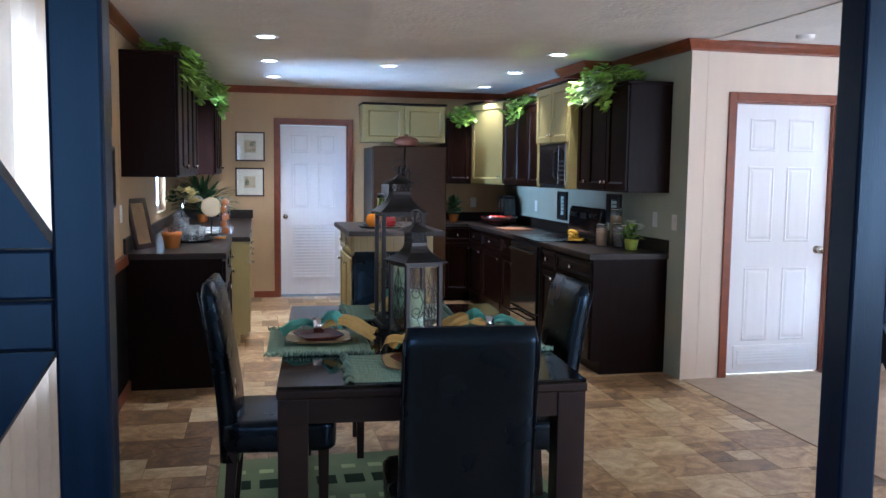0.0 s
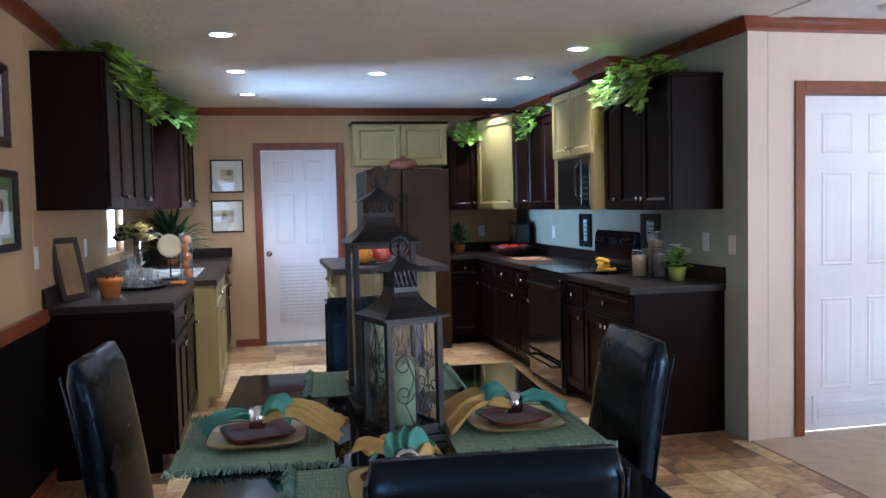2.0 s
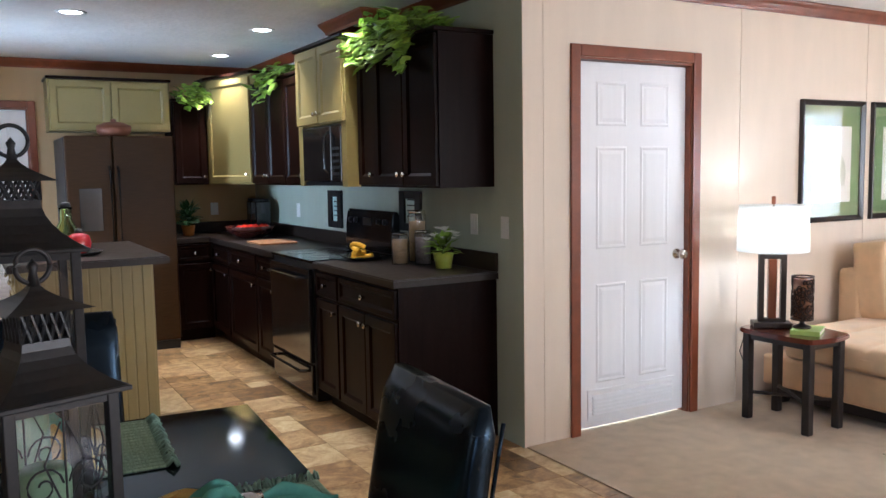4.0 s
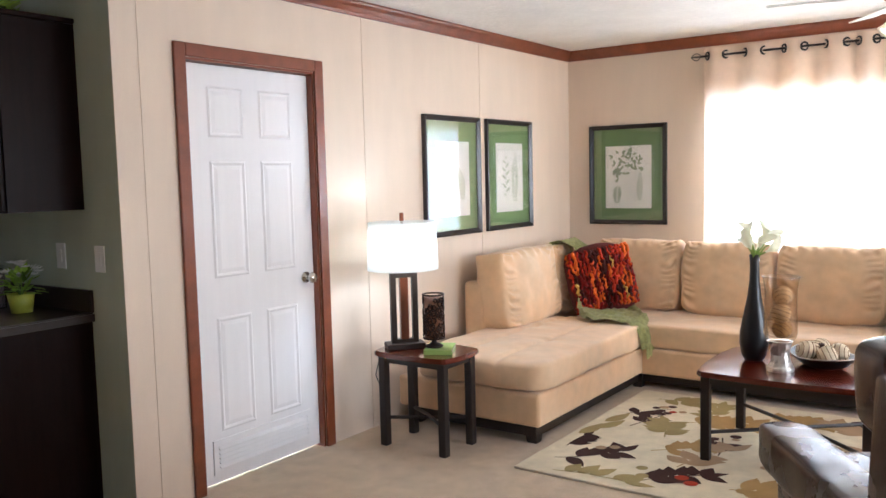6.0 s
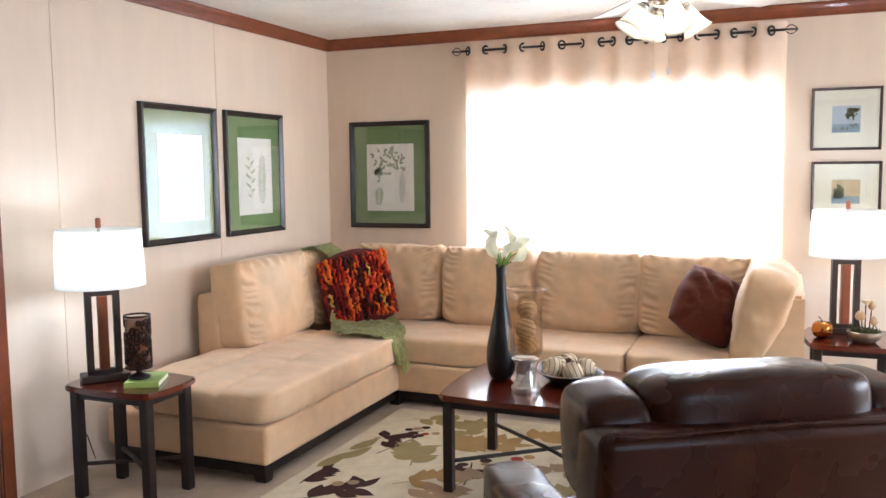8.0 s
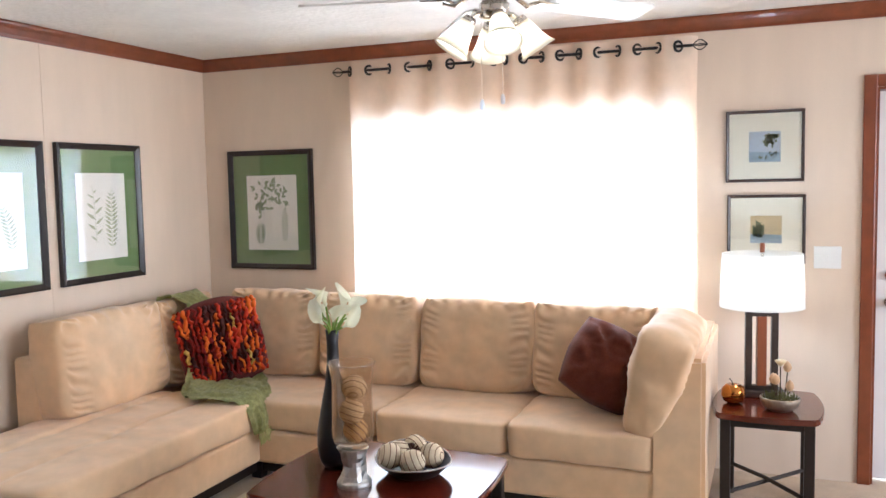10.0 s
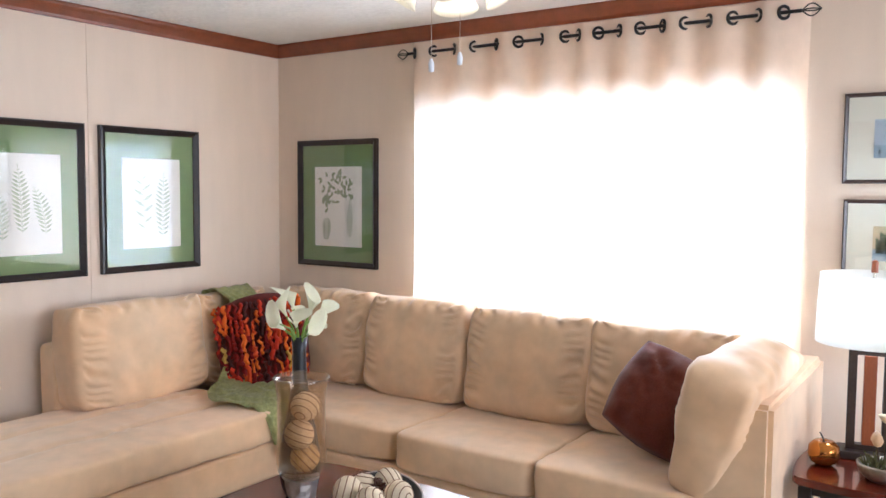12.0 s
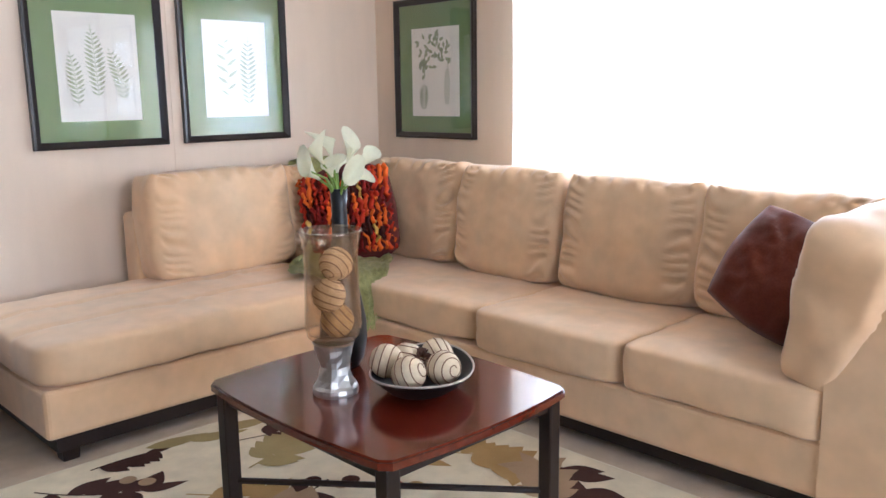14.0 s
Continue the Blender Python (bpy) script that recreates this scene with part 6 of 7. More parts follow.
def striped_ball(r, at, parent=None, rot=(0, 0, 0), base=M_CREAM, line=M_STRIPE, turns=5, top=True, label="cream ball with a brown spiral stripe"):
    root = thing("decorative_ball", pose(*at, *rot), label, "decorative ball", "striped decorative balls")
    ball = bmesh.new()
    bmesh.ops.create_uvsphere(ball, u_segments=24, v_segments=14, radius=r)
    part("core", ball, base, root, shade=True)
    pts = []
    n = turns * 22
    for i in range(n + 1):
        f = i / n
        th = math.pi * (0.04 + 0.92 * f)
        ph = 2 * math.pi * turns * f
        pts.append((r * math.sin(th) * math.cos(ph), r * math.sin(th) * math.sin(ph), r * math.cos(th)))
    part("stripe", tube(pts, r * 0.038, 5), line, root, "brown spiral stripe", shade=True)
    return root


hurricane()
for z_, dx_, tw_, rt_ in ((0.685, 0.012, M_TWINE, (20, 40, 0)), (0.764, -0.014, M_CREAM, (10, 15, 0)), (0.848, 0.014, M_CREAM, (30, 50, 60))):
    striped_ball(0.047, (5.135 + dx_, 3.125 - 0.004, z_), rot=rt_, base=M_TWINE if tw_ is M_TWINE else mat("tan_ball", lin("d9bd95"), 0.8, bump=0.3), turns=6, label="tan string-wound ball inside the glass hurricane")


def bowl():
    root = thing("oval_bowl", pose(5.325, 2.965, 0.477, 0, 0, 35) @ Matrix.Scale(1.08, 4), "black oval bowl holding striped balls", "bowl")
    bm = lathe([(0, 0), (0.055, 0), (0.085, 0.016), (0.118, 0.048), (0.122, 0.053), (0.118, 0.054), (0.112, 0.049), (0.08, 0.024), (0.05, 0.010), (0, 0.009)], 40)
    for v in bm.verts:
        v.co.x *= 1.55
        v.co.y *= 1.12
        v.co.z += 0.014 * (abs(v.co.x) / 0.186) ** 2 * (v.co.z > 0.02)
    part("dish", bm, M_BLACK, root, shade=True)
    rim = tube([(0.120 * 1.55 * math.cos(a), 0.1345 * math.sin(a), 0.054 + 0.014 * math.cos(a) ** 2) for a in [2 * math.pi * i / 40 for i in range(41)]], 0.003, 6)
    part("rim", rim, mat("grey_rim", lin("b3a79a"), 0.5), root, "pale rim")


bowl()
for dx_, dy_, dz_, rt_ in ((-0.075, -0.030, 0.053, (60, 20, 10)), (0.015, -0.062, 0.053, (80, -20, 0)), (0.075, 0.025, 0.056, (40, 60, 20)), (-0.005, 0.052, 0.056, (20, 10, 90)), (-0.072, 0.056, 0.068, (100, 10, 40))):
    c_, s_ = math.cos(radians(5)), math.sin(radians(5))
    striped_ball(0.049, (5.325 + 1.12 * dx_, 2.965 + 1.12 * dy_, 0.496 + dz_), rot=rt_, turns=6)
pc_ = bmesh.new()
rr_ = random.Random(5)
for i_ in range(60):
    a_, b_ = rr_.uniform(0, 6.28), rr_.uniform(0, 1.3)
    d_ = Vector((math.cos(a_) * math.cos(b_), math.sin(a_) * math.cos(b_), math.sin(b_)))
    tube([d_ * 0.014, d_ * 0.032], 0.0045, 5, pc_, 0.002)
whole("pine_cone", pc_, mat("cone_brown", lin("5a3a2a"), 0.7, var=0.3), "small brown pine cone among the balls", "pine cone", pose(5.33, 2.975, 0.562))


def calla_vase():
    root = thing("vase", pose(5.30, 3.295, 0.477), "tall matte black bottle vase of white callas", "vase")
    part("body", lathe([(0, 0), (0.045, 0), (0.062, 0.03), (0.073, 0.09), (0.071, 0.15), (0.054, 0.24), (0.036, 0.33), (0.025, 0.42), (0.023, 0.50), (0.027, 0.555), (0.024, 0.556), (0.020, 0.50), (0, 0.45)], 32), M_VASE, root, shade=True)
    rnd = random.Random(12)
    for i, (a, tilt, ln) in enumerate([(215, 44, 0.19), (140, 26, 0.23), (250, 64, 0.17), (55, 46, 0.19), (320, 40, 0.22), (100, 12, 0.26), (10, 62, 0.16), (180, 55, 0.20), (285, 22, 0.24)]):
        d = Vector((math.sin(radians(tilt)) * math.cos(radians(a)), math.sin(radians(tilt)) * math.sin(radians(a)), math.cos(radians(tilt))))
        base = Vector((0, 0, 0.50))
        tip = base + Vector((0, 0, 0.04)) + d * ln * 0.42
        part("stem", tube([base, base + Vector((0, 0, 0.04)) + d * ln * 0.2, tip], 0.004, 6), M_GREENST, root)
        # a rolled spathe: a cone that opens on one side, with a pointed lip
        bm = bmesh.new()
        rows = []
        for j in range(7):
            f = j / 6
            row = []
            for k in range(13):
                th = 2 * math.pi * k / 12 * 0.93
                rad = 0.005 + 0.029 * f ** 1.6 * (0.75 + 0.5 * (0.5 + 0.5 * math.cos(th - math.pi)))
                lip = 0.045 * f ** 3 * (0.5 + 0.5 * math.cos(th - math.pi)) ** 2
                row.append(bm.verts.new((rad * math.cos(th) - lip * 0.9, rad * math.sin(th), 0.085 * f * (1 - 0.25 * (0.5 + 0.5 * math.cos(th))) + lip * 0.6)))
            rows.append(row)
        for p, q in zip(rows, rows[1:]):
            for k in range(12):
                bm.faces.new((p[k], p[k + 1], q[k + 1], q[k]))
        bmesh.ops.solidify(bm, geom=bm.faces[:], thickness=0.0015)
        rot = d.to_track_quat("Z", "Y").to_matrix().to_4x4()
        part("flower", bm, M_LILY, root, "white calla flower", Matrix.Translation(tip) @ rot @ Matrix.Scale(0.82, 4) @ pose(0, 0, 0, 0, 0, rnd.uniform(0, 360)), True)
    for a, tilt in ((20, 65), (190, 60), (280, 55)):
        d = Vector((math.sin(radians(tilt)) * math.cos(radians(a)), math.sin(radians(tilt)) * math.sin(radians(a)), math.cos(radians(tilt))))
        part("stem", tube([(0, 0, 0.52), tuple(Vector((0, 0, 0.56)) + d * 0.06), tuple(Vector((0, 0, 0.55)) + d * 0.13)], 0.006, 6, None, 0.002), M_GREENST, root)


calla_vase()

# ---- table lamps ----
M_SHADE = mat("white_linen_shade", lin("f4f1ea"), 0.8, var=0.04, fine=260, bump=0.1, translucent=0.8, spec=0.1)
M_BRONZE = mat("lamp_bronze", lin("41342c"), 0.42, 0.3, var=0.25, bump=0.06)
M_LAMPWOOD = mat("lamp_wood", lin("8a4a2a"), 0.35, var=0.25, stretch=(6, 6, 0.8))


def table_lamp(x, y, z, rz, label):
    root = thing("table_lamp", pose(x, y, z, 0, 0, rz), label, "table lamp", "matching table lamps")
    part("foot", boxes((-0.105, -0.06, 0, 0.105, 0.06, 0.03), bevel=0.004), M_BRONZE, root)
    part("frame", boxes((-0.075, -0.018, 0.03, -0.045, 0.018, 0.39), (0.045, -0.018, 0.03, 0.075, 0.018, 0.39), (-0.075, -0.018, 0.39, 0.075, 0.018, 0.415), (-0.075, -0.018, 0.03, 0.075, 0.018, 0.05)), M_BRONZE, root, "dark bronze open frame")
    part("centre_bar", boxes((-0.022, -0.022, 0.05, 0.022, 0.022, 0.39), bevel=0.003), M_LAMPWOOD, root, "brown wooden centre bar")
    part("neck", lathe([(0, 0.415), (0.012, 0.415), (0.012, 0.45), (0.02, 0.452), (0.02, 0.47), (0.006, 0.472), (0.006, 0.70), (0, 0.70)], 14), M_NICKEL, root)
    sh = lathe([(0.195, 0.435), (0.185, 0.695)], 48)
    bmesh.ops.solidify(sh, geom=sh.faces[:], thickness=0.003)
    part("shade", sh, M_SHADE, root, "lit white drum shade", shade=True)
    part("finial", lathe([(0, 0.70), (0.012, 0.70), (0.012, 0.74), (0.008, 0.745), (0, 0.746)], 10), M_LAMPWOOD, root)
    bulb("lamp_bulb", (x, y, z + 0.56), LAMP_WATTS, WARM, 0.06)
    return root


table_lamp(4.445, 4.935, 0.537, -40, "bronze-framed table lamp lit under a white drum shade")
table_lamp(6.70, 1.715, 0.542, 100, "bronze-framed table lamp on the far end table")
part("cord", tube([(4.45, 4.99, 0.55), (4.46, 5.12, 0.50), (4.50, 5.20, 0.34), (4.60, 5.22, 0.18), (4.66, 5.24, 0.05)], 0.003, 6), M_BLACK, bpy.data.objects["table_lamp"], "dark lamp cord", bpy.data.objects["table_lamp"].matrix_basis.inverted())

# on the first end table
book_ = thing("book", pose(4.47, 4.715, 0.536, 0, 0, 28), "lime green hardback book on the end table", "book")
part("cover", boxes((-0.10, -0.075, 0, 0.10, 0.075, 0.003), (-0.10, -0.075, 0.021, 0.10, 0.075, 0.024), (-0.104, -0.075, 0, -0.10, 0.075, 0.024)), mat("lime_cover", lin("a6c268"), 0.4, var=0.06), book_)
part("pages", boxes((-0.098, -0.072, 0.003, 0.095, 0.072, 0.021)), mat("page_edges", lin("e8e2d2"), 0.8, var=0.08), book_, "white page block")
ch_ = thing("candle_holder", pose(4.445, 4.735, 0.561), "brown pierced metal candle cylinder on a foot", "candle holder")
part("foot", lathe([(0, 0), (0.045, 0), (0.05, 0.008), (0.035, 0.016), (0.014, 0.024), (0.012, 0.038), (0.03, 0.045), (0, 0.048)], 20), M_ESPLEG, ch_, shade=True)
M_PIERCE = mat("bronze_openwork", lin("3a2418"), 0.45, 0.5, var=0.3)
wk_ = bmesh.new()
rr_ = random.Random(21)
for i_ in range(130):
    a_, z_ = rr_.uniform(0, 6.28), rr_.uniform(0.065, 0.265)
    r0_ = rr_.uniform(0.008, 0.016)
    pts_ = []
    for k_ in range(11):
        t_ = 2 * math.pi * k_ / 10
        aa_ = a_ + r0_ * math.cos(t_) / 0.056
        pts_.append((0.056 * math.cos(aa_), 0.056 * math.sin(aa_), z_ + r0_ * 1.2 * math.sin(t_)))
    tube(pts_, 0.0038, 5, wk_)
for z_ in (0.05, 0.285):
    tube([(0.056 * math.cos(a), 0.056 * math.sin(a), z_) for a in [2 * math.pi * i / 24 for i in range(25)]], 0.005, 6, wk_)
part("openwork", wk_, M_PIERCE, ch_, "scrolled openwork cylinder")
part("liner", lathe([(0, 0.05), (0.050, 0.05), (0.050, 0.275), (0.047, 0.275), (0.047, 0.055), (0, 0.055)], 24), mat("amber_liner", lin("8a5a3c"), 0.4, var=0.3), ch_, "mottled brown liner", shade=True)

# on the second end table
ap_ = thing("glass_apple", pose(6.52, 1.835, 0.541), "amber mirrored glass apple with a stem", "ornament")
part("fruit", lathe([(0, 0.004), (0.025, 0), (0.045, 0.012), (0.056, 0.04), (0.052, 0.07), (0.035, 0.088), (0.012, 0.088), (0, 0.080)], 28), mat("amber_chrome", lin("b5742f"), 0.08, 0.85, var=0.1, bump=0), ap_, shade=True)
part("stalk", tube([(0, 0, 0.08), (0.004, 0.006, 0.10), (0.016, 0.018, 0.112)], 0.003, 6), M_BLACK, ap_)
pl_ = thing("planter", pose(6.455, 1.63, 0.541), "silver woven bowl of dried lotus and moss", "planter")
pb_ = lathe([(0, 0), (0.05, 0), (0.075, 0.02), (0.088, 0.055), (0.083, 0.062), (0.076, 0.05), (0, 0.045)], 30)
for v_ in pb_.verts:
    a_ = math.atan2(v_.co.y, v_.co.x)
    v_.co.xy *= 1 + 0.03 * math.sin(a_ * 11 + v_.co.z * 60)
part("pot", pb_, mat("pewter_weave", lin("9c8f7d"), 0.35, 0.7, var=0.3, scale=30, bump=0.4), pl_, shade=True)
ms_ = bmesh.new()
for i_ in range(120):
    a_, r_ = rr_.uniform(0, 6.28), 0.072 * math.sqrt(rr_.random())
    p_ = Vector((r_ * math.cos(a_), r_ * math.sin(a_), 0.046))
    tube([p_, p_ + Vector((rr_.uniform(-0.02, 0.02), rr_.uniform(-0.02, 0.02), rr_.uniform(0.01, 0.04)))], 0.004, 5, ms_, 0.001)
part("moss", ms_, mat("dried_moss", lin("5d5a35"), 0.9, var=0.4), pl_, "dark green moss")
for px_, py_, h_, kind_ in ((0.0, 0.0, 0.20, 0), (0.02, -0.03, 0.17, 1), (-0.03, 0.02, 0.12, 1), (0.03, 0.03, 0.11, 1), (-0.01, -0.04, 0.09, 1)):
    part("stalk", tube([(px_ * 0.6, py_ * 0.6, 0.05), (px_, py_, h_)], 0.003, 6), mat("dried_stalk", lin("4a3828"), 0.8), pl_)
    bud_ = lathe([(0, 0), (0.012, 0.006), (0.020, 0.022), (0.014, 0.040), (0, 0.055)] if kind_ else [(0, 0), (0.008, 0.004), (0.022, 0.020), (0.026, 0.028), (0, 0.024)], 12)
    part("blossom", bud_, mat("dried_petal", lin("c8a27a" if kind_ else "d9c39a"), 0.7, var=0.25), pl_, m=pose(px_, py_, h_), shade=True)


# ---- recliner ----
def recliner():
    root = thing("recliner", pose(3.41, 2.13, 0.012, 0, 0, -58.5), "brown leather recliner with a rolled headrest", "armchair")
    root.scale = (0.89, 1, 1)
    def add(name, bm, x, y, z, rx=0, ry=0, rz=0):
        return part(name, bm, M_BROWNLTH, root, "", pose(x, y, z, rx, ry, rz), True)
    part("base", boxes((-0.33, 0.10, 0.0, 0.33, 0.78, 0.09), bevel=0.01), M_BLACK, root, "black base")
    back = boxes((-0.425, -0.105, 0.08, 0.425, 0.06, 0.962), bevel=0.035, seg=4)
    for v in back.verts:
        v.co.y -= 0.10 * (v.co.z - 0.4)
    part("back_shell", back, M_BROWNLTH, root, shade=True)
    add("headrest", cushion(0.56, 0.25, 0.165, 0.14, 26, 0.004, 41, k=5), 0.0, 0.0, 0.880, -4)
    add("back_wing", cushion(0.17, 0.24, 0.24, 0.15, 26, 0.005, 42, k=5), -0.325, 0.03, 0.765, 0, -5)
    add("back_wing", cushion(0.17, 0.24, 0.24, 0.15, 26, 0.005, 43, k=5), 0.325, 0.03, 0.765, 0, 5)
    add("back_cushion", cushion(0.50, 0.22, 0.44, 0.4, 12, 0.012, 44), 0, 0.15, 0.42, 9)
    add("seat_cushion", cushion(0.54, 0.60, 0.22, 0.35, 12, 0.010, 45), 0, 0.48, 0.25)
    add("footrest", cushion(0.52, 0.12, 0.30, 0.35, 10, 0.008, 46), 0, 0.80, 0.09)
    for s in (-1, 1):
        part("arm_panel", boxes((s * 0.33 - 0.07, 0.02, 0.07, s * 0.33 + 0.07, 0.80, 0.43), bevel=0.04, seg=4), M_BROWNLTH, root, shade=True)
        arm = cushion(0.20, 0.84, 0.15, 0.4, 12, 0.009, 47 + s)
        add("arm_pad", arm, s * 0.335, 0.52, 0.385)
    # welted seam across the back
    pts = [(-0.395 + 0.79 * i / 20, -0.156, 0.958 - 0.004 * math.cos(i / 20 * math.pi * 2)) for i in range(21)]
    part("welt", tube(pts, 0.005, 6), M_BROWNLTH, root, shade=True)
    return root


recliner()


# ---- ceiling fan ----
def ceiling_fan():
    root = thing("ceiling_fan", pose(5.075, 2.525, -0.045), "brushed nickel ceiling fan with white blades and lights", "ceiling fan")
    part("canopy", lathe([(0, H + 0.075), (0.07, H + 0.075), (0.07, H + 0.055), (0.045, H + 0.02), (0.02, H + 0.01), (0.02, H - 0.05), (0, H - 0.05)], 28), M_NICKEL, root, shade=True)
    part("motor", lathe([(0, H - 0.05), (0.06, H - 0.05), (0.115, H - 0.075), (0.125, H - 0.12), (0.125, H - 0.16), (0.10, H - 0.19), (0.045, H - 0.205), (0.042, H - 0.225), (0.050, H - 0.23), (0.050, H - 0.272), (0.03, H - 0.285), (0, H - 0.285)], 32), M_NICKEL, root, "brushed nickel motor housing", shade=True)
    zb = H - 0.215
    for i in range(5):
        a = 32 + 72 * i
        m = pose(0, 0, zb, 0, 0, a)
        iron = bmesh.new()
        tube([(0.09, 0, 0.012), (0.13, 0, -0.012), (0.17, 0.0, 0.0)], 0.010, 8, iron)
        merge(iron, boxes((0.165, -0.028, -0.004, 0.245, 0.028, 0.004), bevel=0.003))
        for s in (-1, 1):
            tube([(0.13, 0, -0.01), (0.16, s * 0.03, -0.002), (0.20, s * 0.026, 0)], 0.006, 6, iron)
        br = part("blade_bracket", iron, M_NICKEL, root, m=m, shade=False)
        pts = [(0.19, -0.055), (0.62, -0.072), (0.645, -0.055), (0.645, 0.055), (0.62, 0.072), (0.19, 0.055)]
        bl = extrude_poly(pts, "z", 0.006, 0.012)
        part("blade", bl, M_FANBLADE, root, "glossy white blade", m @ pose(0, 0, 0, -12))
    for i in range(4):
        a = 28 + 90 * i
        d = Vector((math.cos(radians(a)), math.sin(radians(a)), 0))
        m = pose(0, 0, H - 0.262, 0, 0, a)
        part("light_arm", tube([(0.03, 0, 0.0), (0.06, 0, -0.002), (0.085, 0, -0.02)], 0.009, 8), M_NICKEL, root, m=m)
        cup = lathe([(0, 0), (0.022, 0), (0.026, 0.012), (0.028, 0.032), (0.024, 0.034), (0, 0.02)], 18)
        tilt = m @ pose(0.078, 0, -0.012, 0, 147, 0) @ Matrix.Scale(0.90, 4)
        part("socket_cup", cup, M_NICKEL, root, m=tilt, shade=True)
        sh = lathe([(0.026, 0.022), (0.034, 0.05), (0.044, 0.09), (0.058, 0.125), (0.068, 0.14)], 24)
        bmesh.ops.solidify(sh, geom=sh.faces[:], thickness=0.003)
        part("shade", sh, M_FROST, root, "frosted white glass bell", tilt, True)
        at = (Matrix.Translation((5.075, 2.525, -0.045)) @ tilt @ Vector((0, 0, 0.085)))
        bulb("fan_bulb", at, FAN_WATTS, (1.0, 0.97, 0.92), 0.025)
    for x, y, z in ((-0.035, 0.035, 1.885), (0.016, -0.02, 1.905)):
        part("pull_chain", tube([(x, y, H - 0.28), (x, y, z + 0.03)], 0.0007, 5), M_NICKEL, root)
        part("pull_knob", lathe([(0, 0), (0.007, 0.002), (0.008, 0.022), (0.004, 0.034), (0, 0.036)], 10), M_CRYSTAL, root, "clear acrylic pull", pose(x, y, z), True)


M_FANBLADE = mat("white_blade", lin("f0ede6"), 0.3, var=0.03, coat=0.3, bump=0.02)
M_FROST = mat("frosted_glass", lin("fbf4e4"), 0.35, var=0.03, translucent=0.6, bump=0)
M_CRYSTAL = mat("acrylic_pull", lin("dfe3ea"), 0.1, var=0.05, coat=0.5)
ceiling_fan()


# ---- curtains ----
def curtain_panel(parent, y0, y1, folds, x=7.03, z0=0.28, z1=2.355, amp=0.026, phase=0.0, material=None, side=1):
    bm = bmesh.new()
    n, m = folds * 10, 16
    rows = []
    for j in range(m + 1):
        f = j / m
        z = z1 + (z0 - z1) * f
        row = []
        for i in range(n + 1):
            u = i / n
            a = amp * (0.85 + 0.3 * noise.noise(Vector((u * folds * 0.7, f * 1.4, phase))))
            xx = x + a * math.sin(2 * math.pi * folds * u + phase) + 0.006 * noise.noise(Vector((u * 14, f * 3, phase + 4)))
            edge = max(0.0, (u if side > 0 else 1 - u) - 0.955) / 0.045
            xx += (EAST - 0.006 - xx) * edge
            row.append(bm.verts.new((xx, y0 + (y1 - y0) * u + 0.008 * math.sin(f * 5 + u * 9), z + (0.006 * math.sin(2 * math.pi * folds * u + phase + 1) if j == 0 else 0))))
        rows.append(row)
    for p, q in zip(rows, rows[1:]):
        for i in range(n):
            bm.faces.new((p[i], p[i + 1], q[i + 1], q[i]))
    return part("curtain_panel", bm, material or M_CURTAIN, parent, shade=True)


cur_ = thing("curtains", pose(0, 0, 0), "ivory grommet curtains closed over the bright window", "curtains")
CURT = ((2.05, 3.11, 5, 0.4), (3.09, 4.15, 4, 1.3))
for a_, b_, n_, p_ in CURT:
    curtain_panel(cur_, a_, b_, n_, phase=p_, side=1 if b_ > 4 else -1)
rod_ = thing("curtain_rod", pose(0, 0, 0), "black iron curtain rod with cage finials", "curtain rod")
part("rod", tube([(7.03, 2.07, 2.30), (7.03, 4.14, 2.30)], 0.008, 10), M_BLACKIRON, rod_)
for y_, s_ in ((2.07, -1), (4.14, 1)):
    fin_ = bmesh.new()
    for k_ in range(4):
        a_ = k_ * math.pi / 4 * 2
        tube([(7.03 + 0.026 * math.sin(math.pi * f) * math.cos(a_), y_ + s_ * 0.075 * f, 2.30 + 0.026 * math.sin(math.pi * f) * math.sin(a_)) for f in [i / 8 for i in range(9)]], 0.003, 5, fin_)
    part("finial", fin_, M_BLACKIRON, rod_)
    part("bracket", boxes((7.03, y_ - s_ * 0.10 - 0.008, 2.28, EAST, y_ - s_ * 0.10 + 0.008, 2.294), (EAST - 0.006, y_ - s_ * 0.10 - 0.02, 2.24, EAST, y_ - s_ * 0.10 + 0.02, 2.33)), M_BLACKIRON, rod_)
gr_ = None
for a_, b_, n_, p_ in CURT:
    for k_ in range(1, 2 * n_ + 1):
        u_ = (k_ * math.pi - p_) / (2 * math.pi * n_)
        m_ = pose(7.03, a_ + (b_ - a_) * u_, 2.30, 0, 0, 48 if k_ % 2 else -48)
        if gr_ is None:
            gb_ = bmesh.new()
            tube([(0, 0.026 * math.cos(a), 0.026 * math.sin(a)) for a in [2 * math.pi * k / 24 for k in range(25)]], 0.007, 6, gb_)
            gr_ = part("grommet", gb_, M_BLACKIRON, cur_, "black ring", m_)
        else:
            share("grommet", gr_, cur_, m_)

# wall switch beside the small prints
sw_ = thing("wall_switch", pose(EAST, 1.405, 1.125), "white triple switch plate by the entry door", "switch")
part("plate", boxes((-0.006, -0.065, 0, 0, 0.065, 0.115), bevel=0.002), M_WHITE, sw_)
for k_ in (-0.04, 0.0, 0.04):
    part("toggle", boxes((-0.014, k_ - 0.005, 0.047, -0.006, k_ + 0.005, 0.068)), M_WHITE, sw_)

